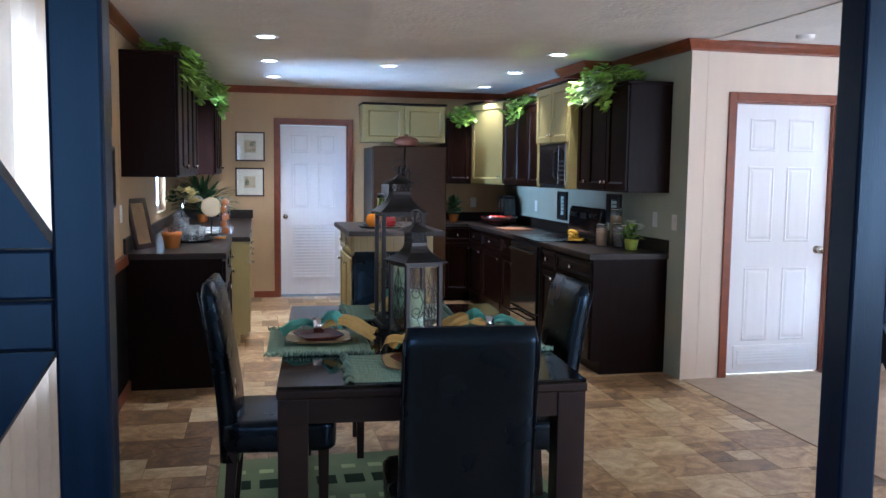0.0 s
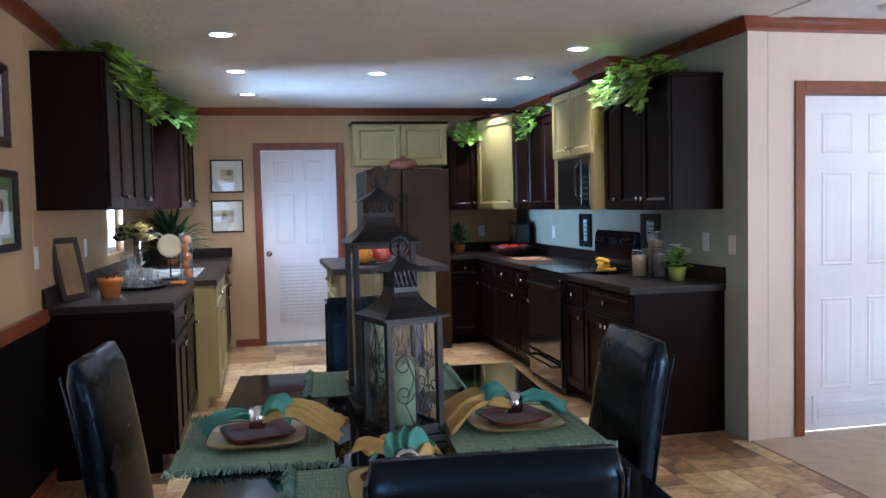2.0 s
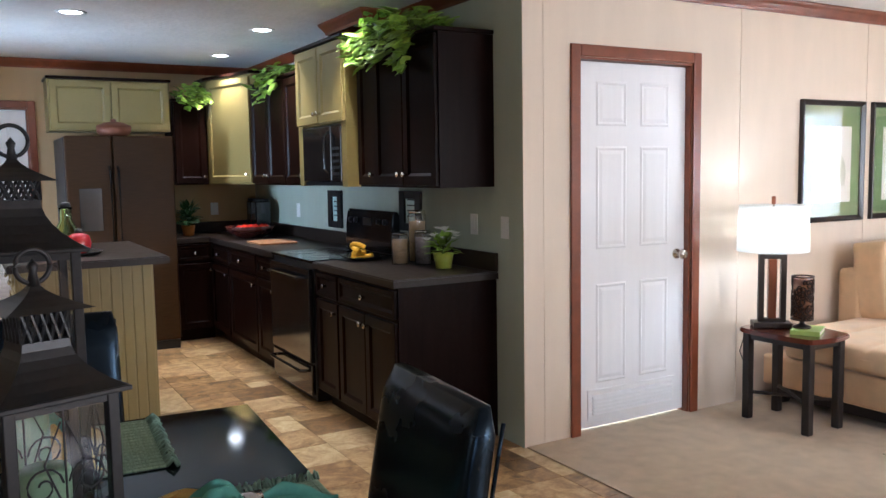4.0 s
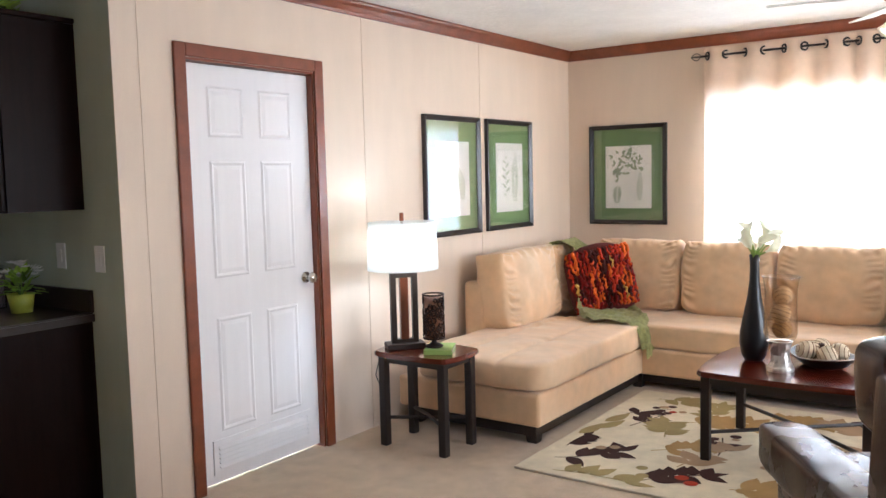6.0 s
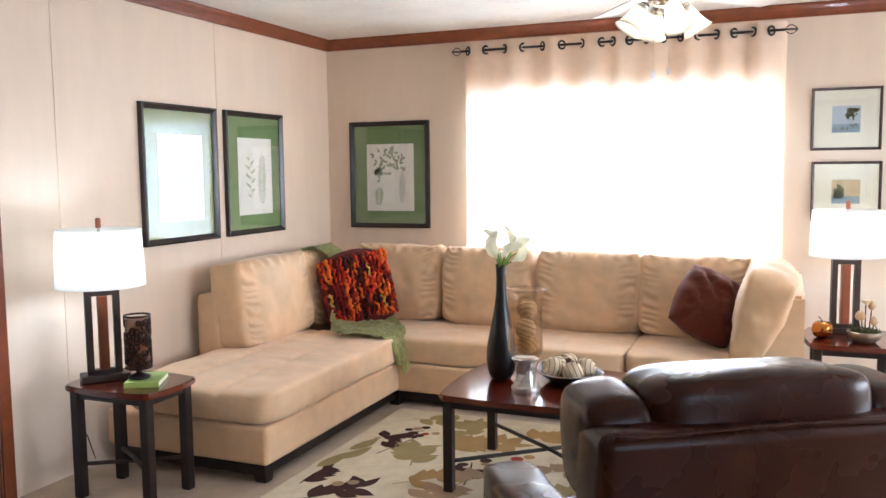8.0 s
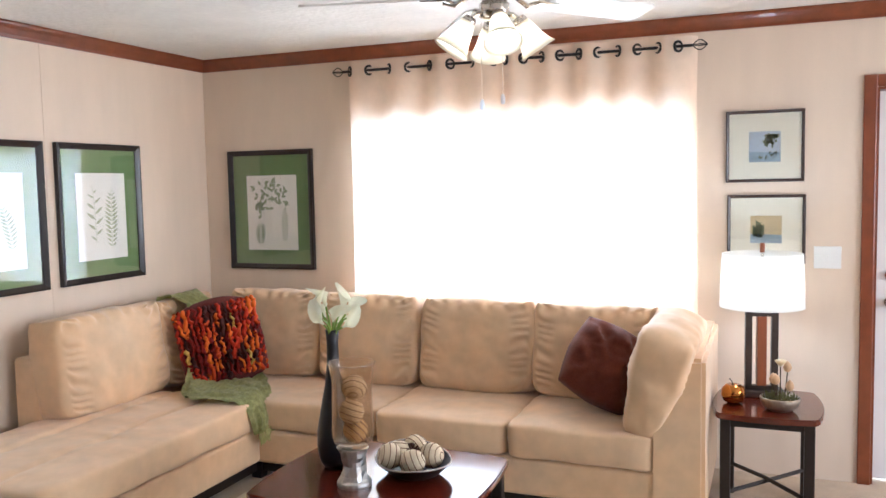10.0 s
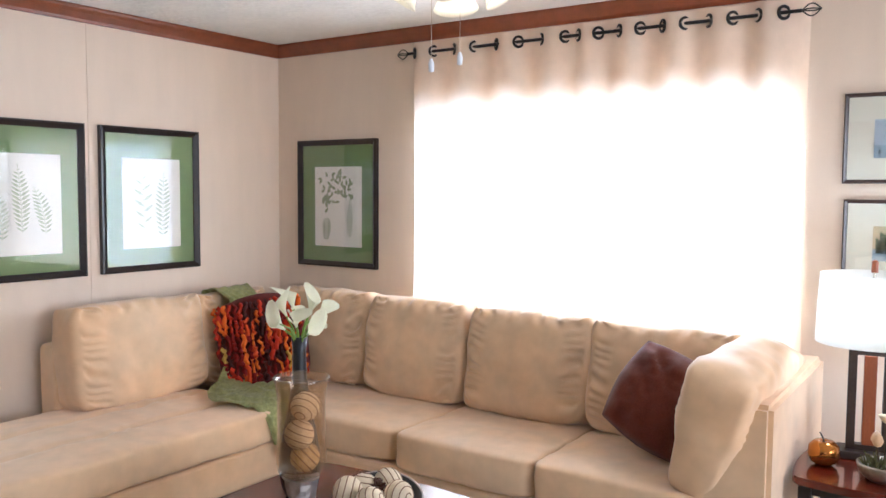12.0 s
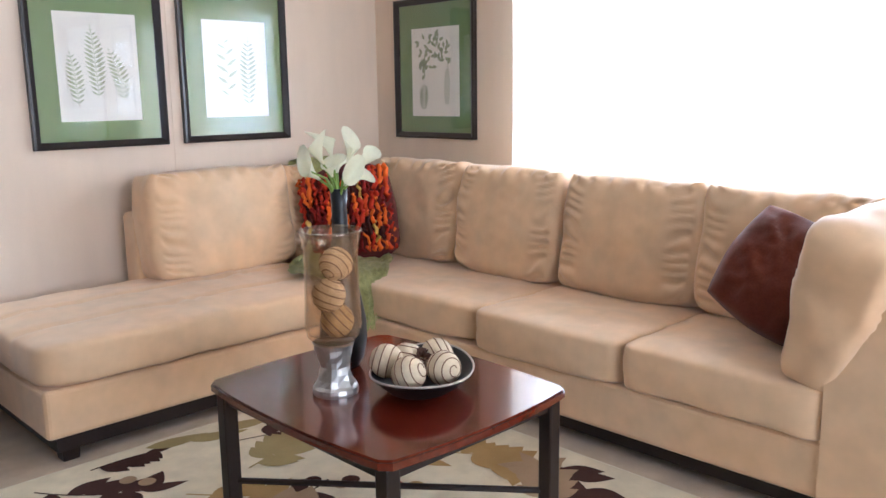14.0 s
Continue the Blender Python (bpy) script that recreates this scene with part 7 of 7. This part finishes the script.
# ---- pictures ----
M_MATGREEN = mat("green_mat_board", lin("788f5c"), 0.8, var=0.06, fine=200, bump=0.05)
M_MATIVORY = mat("ivory_mat_board", lin("e9e4d2"), 0.8, var=0.03, bump=0.03)
M_PAPER = mat("print_paper", lin("efebe2"), 0.8, var=0.04, bump=0.03)
M_FERN = mat("fern_ink", lin("b4b89a"), 0.8, var=0.25, scale=30)
M_FERN2 = mat("fern_ink_dark", lin("a0a98a"), 0.8, var=0.25, scale=30)
M_FRAMEBR = mat("brown_frame", lin("3a251c"), 0.4, var=0.25, bump=0.05, coat=0.2)
M_SEPIA = mat("sepia_print", lin("a5764a"), 0.8, var=0.35, scale=14, fine=40, hue=lin("6b4630"))
M_SEPIA2 = mat("sepia_dark", lin("4a3024"), 0.8, var=0.3)
M_SKYB = mat("print_sky", lin("b9c3cc"), 0.8, var=0.1)


def leaflet(bm, x, z, a, ln, wd, y=0.0):
    """A flat pointed leaf drawn in the plane of a print."""
    d, s = Vector((math.cos(a), 0, math.sin(a))), Vector((-math.sin(a), 0, math.cos(a)))
    p = Vector((x, y, z))
    bm.faces.new([bm.verts.new(q) for q in (p, p + d * ln * 0.35 + s * wd, p + d * ln * 0.75 + s * wd * 0.6, p + d * ln, p + d * ln * 0.75 - s * wd * 0.6, p + d * ln * 0.35 - s * wd)])


def fern(bm, x, z, h, lean, n, ln, y=0.0, alt=False):
    for i in range(n):
        f = (i + 0.5) / n
        cx, cz = x + lean * f * f * h, z + h * f
        size = ln * math.sin(math.pi * (0.15 + 0.85 * f)) ** 0.7 * (1 if f < 0.9 else 0.6)
        for s in ((1, -1) if not alt else ((1,) if i % 2 else (-1,))):
            leaflet(bm, cx, cz, math.pi / 2 - lean * f - s * 1.0, size, size * 0.13, y)
    for i in range(10):
        f, g = i / 10, (i + 1) / 10
        bm.faces.new([bm.verts.new(q) for q in ((x + lean * f * f * h - 0.0012, y, z + h * f), (x + lean * f * f * h + 0.0012, y, z + h * f), (x + lean * g * g * h + 0.0012, y, z + h * g), (x + lean * g * g * h - 0.0012, y, z + h * g))])


def picture(m, w, h, fw, board, inset, label, art, frame_mat=M_FRAMEB, depth=0.028, group="", glazed=True):
    """A framed print on a wall: front to -y, its lower left corner at the origin; inset: left, right, bottom, top of the board."""
    root = thing("framed_picture", m, label, "picture", group)
    fr = bmesh.new()
    prof = [(0, 0), (0, -depth), (fw * 0.3, -depth * 1.1), (fw * 0.7, -depth * 0.8), (fw, -depth * 0.55), (fw, 0)]
    corners = [(0, 0, 1, 1), (w, 0, -1, 1), (w, h, -1, -1), (0, h, 1, -1)]
    rings = [[fr.verts.new((x + sx * u, v, z + sz * u)) for u, v in prof] for x, z, sx, sz in corners]
    for i in range(4):
        a, b = rings[i], rings[(i + 1) % 4]
        for k in range(len(prof)):
            q = (k + 1) % len(prof)
            fr.faces.new((a[k], b[k], b[q], a[q]))
    bmesh.ops.recalc_face_normals(fr, faces=fr.faces)
    part("frame", fr, frame_mat, root)
    part("mat_board", boxes((fw, -0.008, fw, w - fw, -0.002, h - fw)), board, root)
    l, r, b, t = inset
    x0, z0, x1, z1 = l, b, w - r, h - t
    part("print", boxes((x0, -0.0095, z0, x1, -0.0075, z1)), art[0], root)
    for material, draw in art[1:]:
        bm = bmesh.new()
        draw(bm, x0, z0, x1 - x0, z1 - z0)
        part("drawing", bm, material, root, m=pose(0, -0.0105, 0))
    if glazed:
        part("glass", boxes((fw, -0.0145, fw, w - fw, -0.0130, h - fw)), M_PANE, root)
    return root


def ferns3(bm, x, z, w, h):
    fern(bm, x + w * 0.22, z + h * 0.15, h * 0.5, -0.10, 12, w * 0.13)
    fern(bm, x + w * 0.47, z + h * 0.22, h * 0.68, -0.05, 16, w * 0.15)
    fern(bm, x + w * 0.78, z + h * 0.2, h * 0.48, -0.25, 12, w * 0.14)


def ferns2(bm, x, z, w, h):
    fern(bm, x + w * 0.36, z + h * 0.2, h * 0.66, -0.05, 11, w * 0.20, alt=True)
    fern(bm, x + w * 0.68, z + h * 0.12, h * 0.74, 0.03, 15, w * 0.17)


def bouquet(bm, x, z, w, h):
    r = random.Random(4)
    for i in range(46):
        a, d = r.uniform(0, 6.28), math.sqrt(r.random())
        leaflet(bm, x + w * (0.48 + 0.38 * d * math.cos(a)), z + h * (0.74 + 0.19 * d * math.sin(a)), r.uniform(0, 6.28), w * 0.10, w * 0.026)
    for i in range(12):
        leaflet(bm, x + w * (0.22 + 0.06 * r.uniform(-1, 1)), z + h * (0.5 + 0.1 * r.uniform(-1, 1)), r.uniform(0.5, 2.2), w * 0.11, w * 0.03)
    fern(bm, x + w * 0.25, z + h * 0.07, h * 0.3, 0.05, 10, w * 0.13)
    fern(bm, x + w * 0.75, z + h * 0.12, h * 0.48, 0.02, 14, w * 0.09)


def frond(bm, x, z, w, h):
    fern(bm, x + w * 0.55, z + h * 0.2, h * 0.6, 0.05, 12, w * 0.24)


G_BOT = "green matted botanical prints"
picture(pose(5.096, LNORTH, 1.081), 0.645, 0.786, 0.034, M_MATGREEN, (0.135, 0.125, 0.125, 0.165), "botanical print of three ferns in a dark frame", [M_PAPER, (M_FERN, ferns3)], group=G_BOT)
picture(pose(5.830, LNORTH, 1.081), 0.634, 0.786, 0.034, M_MATGREEN, (0.135, 0.125, 0.125, 0.165), "botanical print of two fern sprays in a dark frame", [M_PAPER, (M_FERN, ferns2)], group=G_BOT)
picture(pose(EAST, 5.076, 1.061, rz=-90), 0.643, 0.784, 0.034, M_MATGREEN, (0.135, 0.125, 0.125, 0.165), "botanical print of leaves and ferns in a dark frame", [M_PAPER, (M_FERN2, bouquet)], group=G_BOT)


def vista(bm, x, z, w, h):
    bm.faces.new([bm.verts.new(q) for q in ((x, 0, z), (x + w, 0, z), (x + w, 0, z + h * 0.30), (x, 0, z + h * 0.34))])


def blob_tree(bm, x, z, w, h):
    r = random.Random(7)
    for i in range(50):
        a, d = r.uniform(0, 6.28), math.sqrt(r.random())
        leaflet(bm, x + w * (0.68 + 0.24 * d * math.cos(a)), z + h * (0.74 + 0.2 * d * math.sin(a)), r.uniform(0, 6.28), w * 0.12, w * 0.04)
    for i in range(14):
        leaflet(bm, x + w * r.uniform(0.1, 0.9), z + h * r.uniform(0.05, 0.25), r.uniform(1, 2), w * 0.12, w * 0.03)


def cypress(bm, x, z, w, h):
    for cx, hh in ((0.25, 0.55), (0.36, 0.42), (0.15, 0.35)):
        for i in range(9):
            leaflet(bm, x + w * cx, z + h * (0.2 + hh * i / 9), math.pi / 2 + 0.5 * (-1) ** i, w * 0.16, w * 0.05)


M_INK = mat("print_green_ink", lin("858a6a"), 0.8, var=0.3)
M_WATER = mat("print_blue", lin("9fb0bb"), 0.8, var=0.2)
M_SAND = mat("print_tan", lin("cdbb95"), 0.8, var=0.2)
picture(pose(EAST, 1.905, 1.577, rz=-90), 0.385, 0.374, 0.016, M_MATIVORY, (0.115, 0.115, 0.105, 0.11), "small tree landscape print in a thin brown frame", [M_SKYB, (M_WATER, vista), (M_INK, blob_tree)], M_FRAMEBR, 0.018, "small landscape prints")
picture(pose(EAST, 1.895, 1.150, rz=-90), 0.385, 0.360, 0.016, M_MATIVORY, (0.115, 0.115, 0.105, 0.11), "small cypress landscape print behind the lamp", [M_SAND, (M_WATER, vista), (M_INK, cypress)], M_FRAMEBR, 0.018, "small landscape prints")
picture(pose(-0.295, NORTH, 1.597), 0.33, 0.338, 0.016, M_MATIVORY, (0.10, 0.10, 0.10, 0.10), "small garden print in a thin brown frame", [M_SAND, (M_INK, blob_tree)], M_FRAMEBR, 0.018, "small landscape prints")
picture(pose(-0.300, NORTH, 1.190), 0.325, 0.332, 0.016, M_MATIVORY, (0.10, 0.10, 0.10, 0.10), "small green print in a thin brown frame", [M_SAND, (M_INK, cypress)], M_FRAMEBR, 0.018, "small landscape prints")


def boats(bm, x, z, w, h):
    for cx, s in ((0.25, 1.0), (0.62, 0.8), (0.82, 0.6)):
        b = z + h * 0.32
        bm.faces.new([bm.verts.new(q) for q in ((x + w * (cx - 0.02), 0, b), (x + w * (cx + 0.12 * s), 0, b), (x + w * (cx + 0.02), 0, b + h * 0.5 * s))])
        bm.faces.new([bm.verts.new(q) for q in ((x + w * (cx - 0.14 * s), 0, b - 0.004), (x + w * (cx + 0.15 * s), 0, b - 0.004), (x + w * (cx + 0.10 * s), 0, b - h * 0.08), (x + w * (cx - 0.10 * s), 0, b - h * 0.08))])


picture(pose(WEST, 4.235, 1.735, rz=90), 0.88, 0.375, 0.045, M_MATIVORY, (0.10, 0.10, 0.085, 0.085), "sepia harbour print in a wide dark frame", [M_SEPIA, (M_SEPIA2, boats)], M_FRAMEBR)
picture(pose(WEST, 4.19, 1.262, rz=90), 0.45, 0.370, 0.035, M_MATGREEN, (0.11, 0.10, 0.08, 0.09), "green matted fern print in a dark frame", [M_PAPER, (M_SEPIA2, frond)], group="dining wall prints")
picture(pose(WEST, 4.67, 1.262, rz=90), 0.52, 0.370, 0.035, M_MATGREEN, (0.12, 0.11, 0.08, 0.09), "green matted sepia print in a dark frame", [M_PAPER, (M_SEPIA, frond)], group="dining wall prints")

# ---- living room rug ----
rug_ = thing("area_rug", pose(0, 0, 0.006), "beige area rug with brown leaf sprays and red berries", "rug")
RX0, RY0, RX1, RY1 = 4.39, 1.75, 6.10, 4.21
part("rug_body", boxes((RX0, RY0, 0, RX1, RY1, 0.012), bevel=0.004), mat("rug_beige", lin("d8caad"), 0.95, var=0.12, scale=14, fine=380, bump=0.8, spec=0.1), rug_)
part("binding", tube([(RX0, RY0, 0.006), (RX1, RY0, 0.006), (RX1, RY1, 0.006), (RX0, RY1, 0.006), (RX0, RY0, 0.006)], 0.0065, 8), mat("rug_binding", lin("d9cdb4"), 0.9), rug_, "pale bound edge")
rug_mats = {k: mat("rug_" + k, lin(c), 0.95, var=0.2, fine=380, bump=0.6, spec=0.1) for k, c in dict(brown="46302a", tan="a68656", olive="9c8a5e", grey="a3886a", red="9c3b28").items()}
rug_bm = {k: bmesh.new() for k in rug_mats}


def rug_shape(kind, pts):
    if all(RX0 + 0.02 < x < RX1 - 0.02 and RY0 + 0.02 < y < RY1 - 0.02 for x, y in pts):
        bm = rug_bm[kind]
        bm.faces.new([bm.verts.new((x, y, 0.0135 + 0.0003 * list(rug_bm).index(kind) + 0.000004 * len(bm.faces))) for x, y in pts])


def rug_leaf(kind, x, y, a, ln, wd, bend=0.15):
    pts = []
    for s in (1, -1):
        for i in range(8):
            f = i / 8 if s == 1 else 1 - i / 8
            w = wd * math.sin(math.pi * min(f, 1) ** 0.8) * s
            b = bend * ln * f * f
            pts.append((x + math.cos(a) * ln * f - math.sin(a) * (w + b), y + math.sin(a) * ln * f + math.cos(a) * (w + b)))
    rug_shape(kind, pts)


def rug_dot(kind, x, y, r):
    rug_shape(kind, [(x + r * math.cos(k * 0.524), y + r * math.sin(k * 0.524)) for k in range(12)])


def rug_spray(x, y, a, ln, kind, leaf, berries):
    r = random.Random(int(x * 1000 + y * 77))
    n = 6
    curve = r.uniform(-0.6, 0.6)
    px, py = x, y
    for i in range(n):
        aa = a + curve * i / n
        qx, qy = px + math.cos(aa) * ln / n, py + math.sin(aa) * ln / n
        wx, wy = -math.sin(aa) * 0.004, math.cos(aa) * 0.004
        rug_shape("brown" if berries else kind, [(px + wx, py + wy), (px - wx, py - wy), (qx - wx, qy - wy), (qx + wx, qy + wy)])
        for s in (1, -1):
            if r.random() < 0.8:
                if berries and i > 2:
                    d = r.uniform(0.05, 0.09)
                    rug_dot(r.choice(["brown", "brown", "red", "grey"]), qx + math.cos(aa + s * 1.1) * d, qy + math.sin(aa + s * 1.1) * d, r.uniform(0.022, 0.032))
                else:
                    rug_leaf(kind, qx, qy, aa + s * r.uniform(0.6, 1.0), leaf * r.uniform(0.8, 1.15), leaf * 0.29, s * 0.2)
        px, py = qx, qy
    if not berries:
        rug_leaf(kind, px, py, a + curve, leaf * 1.1, leaf * 0.2)


for row_ in (
        (4.60, 4.10, -1.00, 0.36, "brown", 0.14, False), (4.80, 4.13, 0.10, 0.20, "brown", 0.11, False), (5.52, 4.10, -0.70, 0.30, "brown", 0.12, True),
        (4.43, 4.02, -1.30, 0.36, "olive", 0.14, False), (4.78, 3.52, -0.20, 0.40, "grey", 0.16, False), (5.05, 3.40, 0.15, 0.30, "brown", 0.12, True),
        (5.52, 3.72, -0.90, 0.34, "tan", 0.17, False), (5.20, 3.74, 0.30, 0.26, "olive", 0.14, False), (5.98, 3.00, -1.90, 0.34, "brown", 0.14, False),
        (5.78, 3.32, -0.90, 0.26, "tan", 0.16, False), (4.62, 3.22, -1.20, 0.36, "tan", 0.16, False), (5.92, 4.05, -1.40, 0.30, "olive", 0.14, False), (4.52, 3.60, -0.60, 0.30, "brown", 0.13, False), (5.30, 3.98, -0.30, 0.34, "brown", 0.13, True),
        (4.95, 3.72, -0.90, 0.26, "tan", 0.13, False), (5.66, 3.62, 0.40, 0.28, "olive", 0.13, False), (5.72, 2.82, 0.70, 0.26, "grey", 0.13, False)):
    rug_spray(*row_)
for x_, y_, a_ in ((5.02, 4.17, -0.35), (5.16, 4.13, -0.55), (5.30, 4.14, -0.45)):
    rug_leaf("olive", x_, y_, a_, 0.24, 0.042, 0.2)
for x_, y_, k_, r_ in ((4.65, 3.45, "red", 0.034), (4.60, 3.39, "red", 0.034), (4.86, 3.96, "grey", 0.03), (4.90, 3.90, "grey", 0.03), (4.58, 3.62, "olive", 0.032), (4.68, 3.66, "olive", 0.03), (4.63, 3.16, "tan", 0.034), (5.47, 3.27, "red", 0.034), (5.52, 3.22, "tan", 0.03)):
    rug_dot(k_, x_, y_, r_)
rr_ = random.Random(17)
kinds_ = ["brown", "tan", "olive", "grey", "brown"]
for i_ in range(3):
    for j_ in range(4):
        x_, y_ = RX0 + 0.22 + j_ * 0.42 + rr_.uniform(-0.08, 0.08), RY0 + 0.18 + i_ * 0.40 + rr_.uniform(-0.08, 0.08)
        rug_spray(x_, y_, rr_.uniform(0, 6.28), rr_.uniform(0.26, 0.40), kinds_[(i_ * 3 + j_) % 5], rr_.uniform(0.12, 0.17), (i_ + j_) % 3 == 0)
for k_, bm_ in rug_bm.items():
    bmesh.ops.triangulate(bm_, faces=bm_.faces[:])
    tagged(part("woven_pattern", bm_, rug_mats[k_], rug_), kind="stuff")

# ---- vinyl floor tiles ----
def tile_mat(name, stops, rough=0.33):
    """Slate-look vinyl: clouded colour that starts anew in each tile, with a satin finish."""
    m = bpy.data.materials.new(name)
    m.use_nodes = True
    n, l = m.node_tree.nodes, m.node_tree.links
    geo, oi = n.new("ShaderNodeNewGeometry"), n.new("ShaderNodeObjectInfo")
    off, add = n.new("ShaderNodeVectorMath"), n.new("ShaderNodeVectorMath")
    off.operation = "SCALE"
    off.inputs[0].default_value = (31.0, 17.0, 43.0)
    l.new(oi.outputs["Random"], off.inputs["Scale"])
    l.new(geo.outputs["Position"], add.inputs[0])
    l.new(off.outputs[0], add.inputs[1])
    cl, gr = n.new("ShaderNodeTexNoise"), n.new("ShaderNodeTexNoise")
    for t, s, d, w in ((cl, 7.0, 6, 1.6), (gr, 60.0, 3, 0.4)):
        t.inputs["Scale"].default_value, t.inputs["Detail"].default_value, t.inputs["Distortion"].default_value = s, d, w
        l.new(add.outputs[0], t.inputs["Vector"])
    mx = n.new("ShaderNodeMix")
    mx.inputs[0].default_value = 0.25
    l.new(cl.outputs["Fac"], mx.inputs[2])
    l.new(gr.outputs["Fac"], mx.inputs[3])
    sh, rr = n.new("ShaderNodeMath"), n.new("ShaderNodeMapRange")
    rr.inputs[3].default_value, rr.inputs[4].default_value = -0.10, 0.10
    l.new(oi.outputs["Random"], rr.inputs[0])
    l.new(mx.outputs[0], sh.inputs[0])
    l.new(rr.outputs[0], sh.inputs[1])
    ramp = n.new("ShaderNodeValToRGB")
    el = ramp.color_ramp.elements
    for i, (p, c) in enumerate(stops):
        e = el[i] if i < 2 else el.new(p)
        e.position, e.color = p, (*lin(c), 1)
    l.new(sh.outputs[0], ramp.inputs[0])
    bs, b = n["Principled BSDF"], n.new("ShaderNodeBump")
    l.new(ramp.outputs[0], bs.inputs["Base Color"])
    rg = n.new("ShaderNodeMapRange")
    rg.inputs[3].default_value, rg.inputs[4].default_value = rough - 0.08, rough + 0.12
    l.new(cl.outputs["Fac"], rg.inputs[0])
    l.new(rg.outputs[0], bs.inputs["Roughness"])
    bs.inputs["Specular IOR Level"].default_value = 0.45
    b.inputs["Strength"].default_value, b.inputs["Distance"].default_value = 0.25, 0.003
    l.new(mx.outputs[0], b.inputs["Height"])
    l.new(b.outputs[0], bs.inputs["Normal"])
    return m


M_TILES = [
    tile_mat("vinyl_tile_tan", [(0.28, "573f26"), (0.44, "937047"), (0.56, "b49164"), (0.72, "cfb486")]),
    tile_mat("vinyl_tile_cream", [(0.28, "8d6d43"), (0.44, "b39265"), (0.58, "cbb083"), (0.72, "dcc9a2")]),
    tile_mat("vinyl_tile_brown", [(0.28, "553f2a"), (0.44, "80613f"), (0.58, "9c7850"), (0.72, "b99869")]),
]


def lay_tiles():
    r = random.Random(11)
    u = 0.152
    nx, ny = int((2.965 - WEST) / u) + 1, int((NORTH - SOUTH) / u) + 1
    used = set()
    shared, near, rest = {}, 0, {k: ([], []) for k in range(3)}
    for j in range(ny):
        for i in range(nx):
            if (i, j) in used:
                continue
            a, b = r.choice([((2, 2), (2, 1)), ((2, 1), (1, 1)), ((1, 2), (2, 1)), ((3, 2), (2, 2)), ((2, 2), (1, 2)), ((1, 1), (2, 1))])
            for w, h in (a, b, (1, 1)):
                cells = [(i + p, j + q) for p in range(w) for q in range(h)]
                if all(c not in used and c[0] < nx and c[1] < ny for c in cells):
                    break
            used.update(cells)
            x0, y0 = WEST + i * u, SOUTH + j * u
            x1, y1 = min(x0 + w * u, 2.968), min(y0 + h * u, NORTH)
            if x1 - x0 < 0.02 or y1 - y0 < 0.02:
                continue
            kind = r.choices((0, 1, 2), (6, 4, 2))[0]
            g = 0.0016
            full = abs(x1 - x0 - w * u) < 1e-6 and abs(y1 - y0 - h * u) < 1e-6
            if near < 300 and full and 1.0 < x0 < 2.9 and 2.4 < y0 < 7.2:
                key = (w, h, kind)
                if key not in shared:
                    bm = bmesh.new()
                    box(bm, g, g, -0.002, w * u - g, h * u - g, 0.0)
                    me = mesh_of("tile", bm)
                    me.materials.append(M_TILES[kind])
                    shared[key] = me
                o = new("tile", shared[key])
                o.parent, o.location = floor, (x0, y0, 0.0006)
                near += 1
            else:
                vs, fs = rest[kind]
                n = len(vs)
                vs += [(x, y, z) for z in (-0.0015, 0.0006) for x, y in ((x0 + g, y0 + g), (x1 - g, y0 + g), (x1 - g, y1 - g), (x0 + g, y1 - g))]
                fs += [(n + 4, n + 5, n + 6, n + 7), (n, n + 1, n + 5, n + 4), (n + 1, n + 2, n + 6, n + 5), (n + 2, n + 3, n + 7, n + 6), (n + 3, n, n + 4, n + 7)]
    for kind, (vs, fs) in rest.items():
        me = bpy.data.meshes.new("tiles")
        me.from_pydata(vs, [], fs)
        m = M_TILES[kind].copy()
        for nd in m.node_tree.nodes:
            if nd.type == "OBJECT_INFO":
                g = m.node_tree.nodes.new("ShaderNodeNewGeometry")
                to = [l.to_socket for l in nd.outputs["Random"].links]
                for s in to:
                    m.node_tree.links.new(g.outputs["Random Per Island"], s)
        me.materials.append(m)
        o = new("tiles", me)
        o.parent = floor
        o["kind"] = "stuff"


lay_tiles()
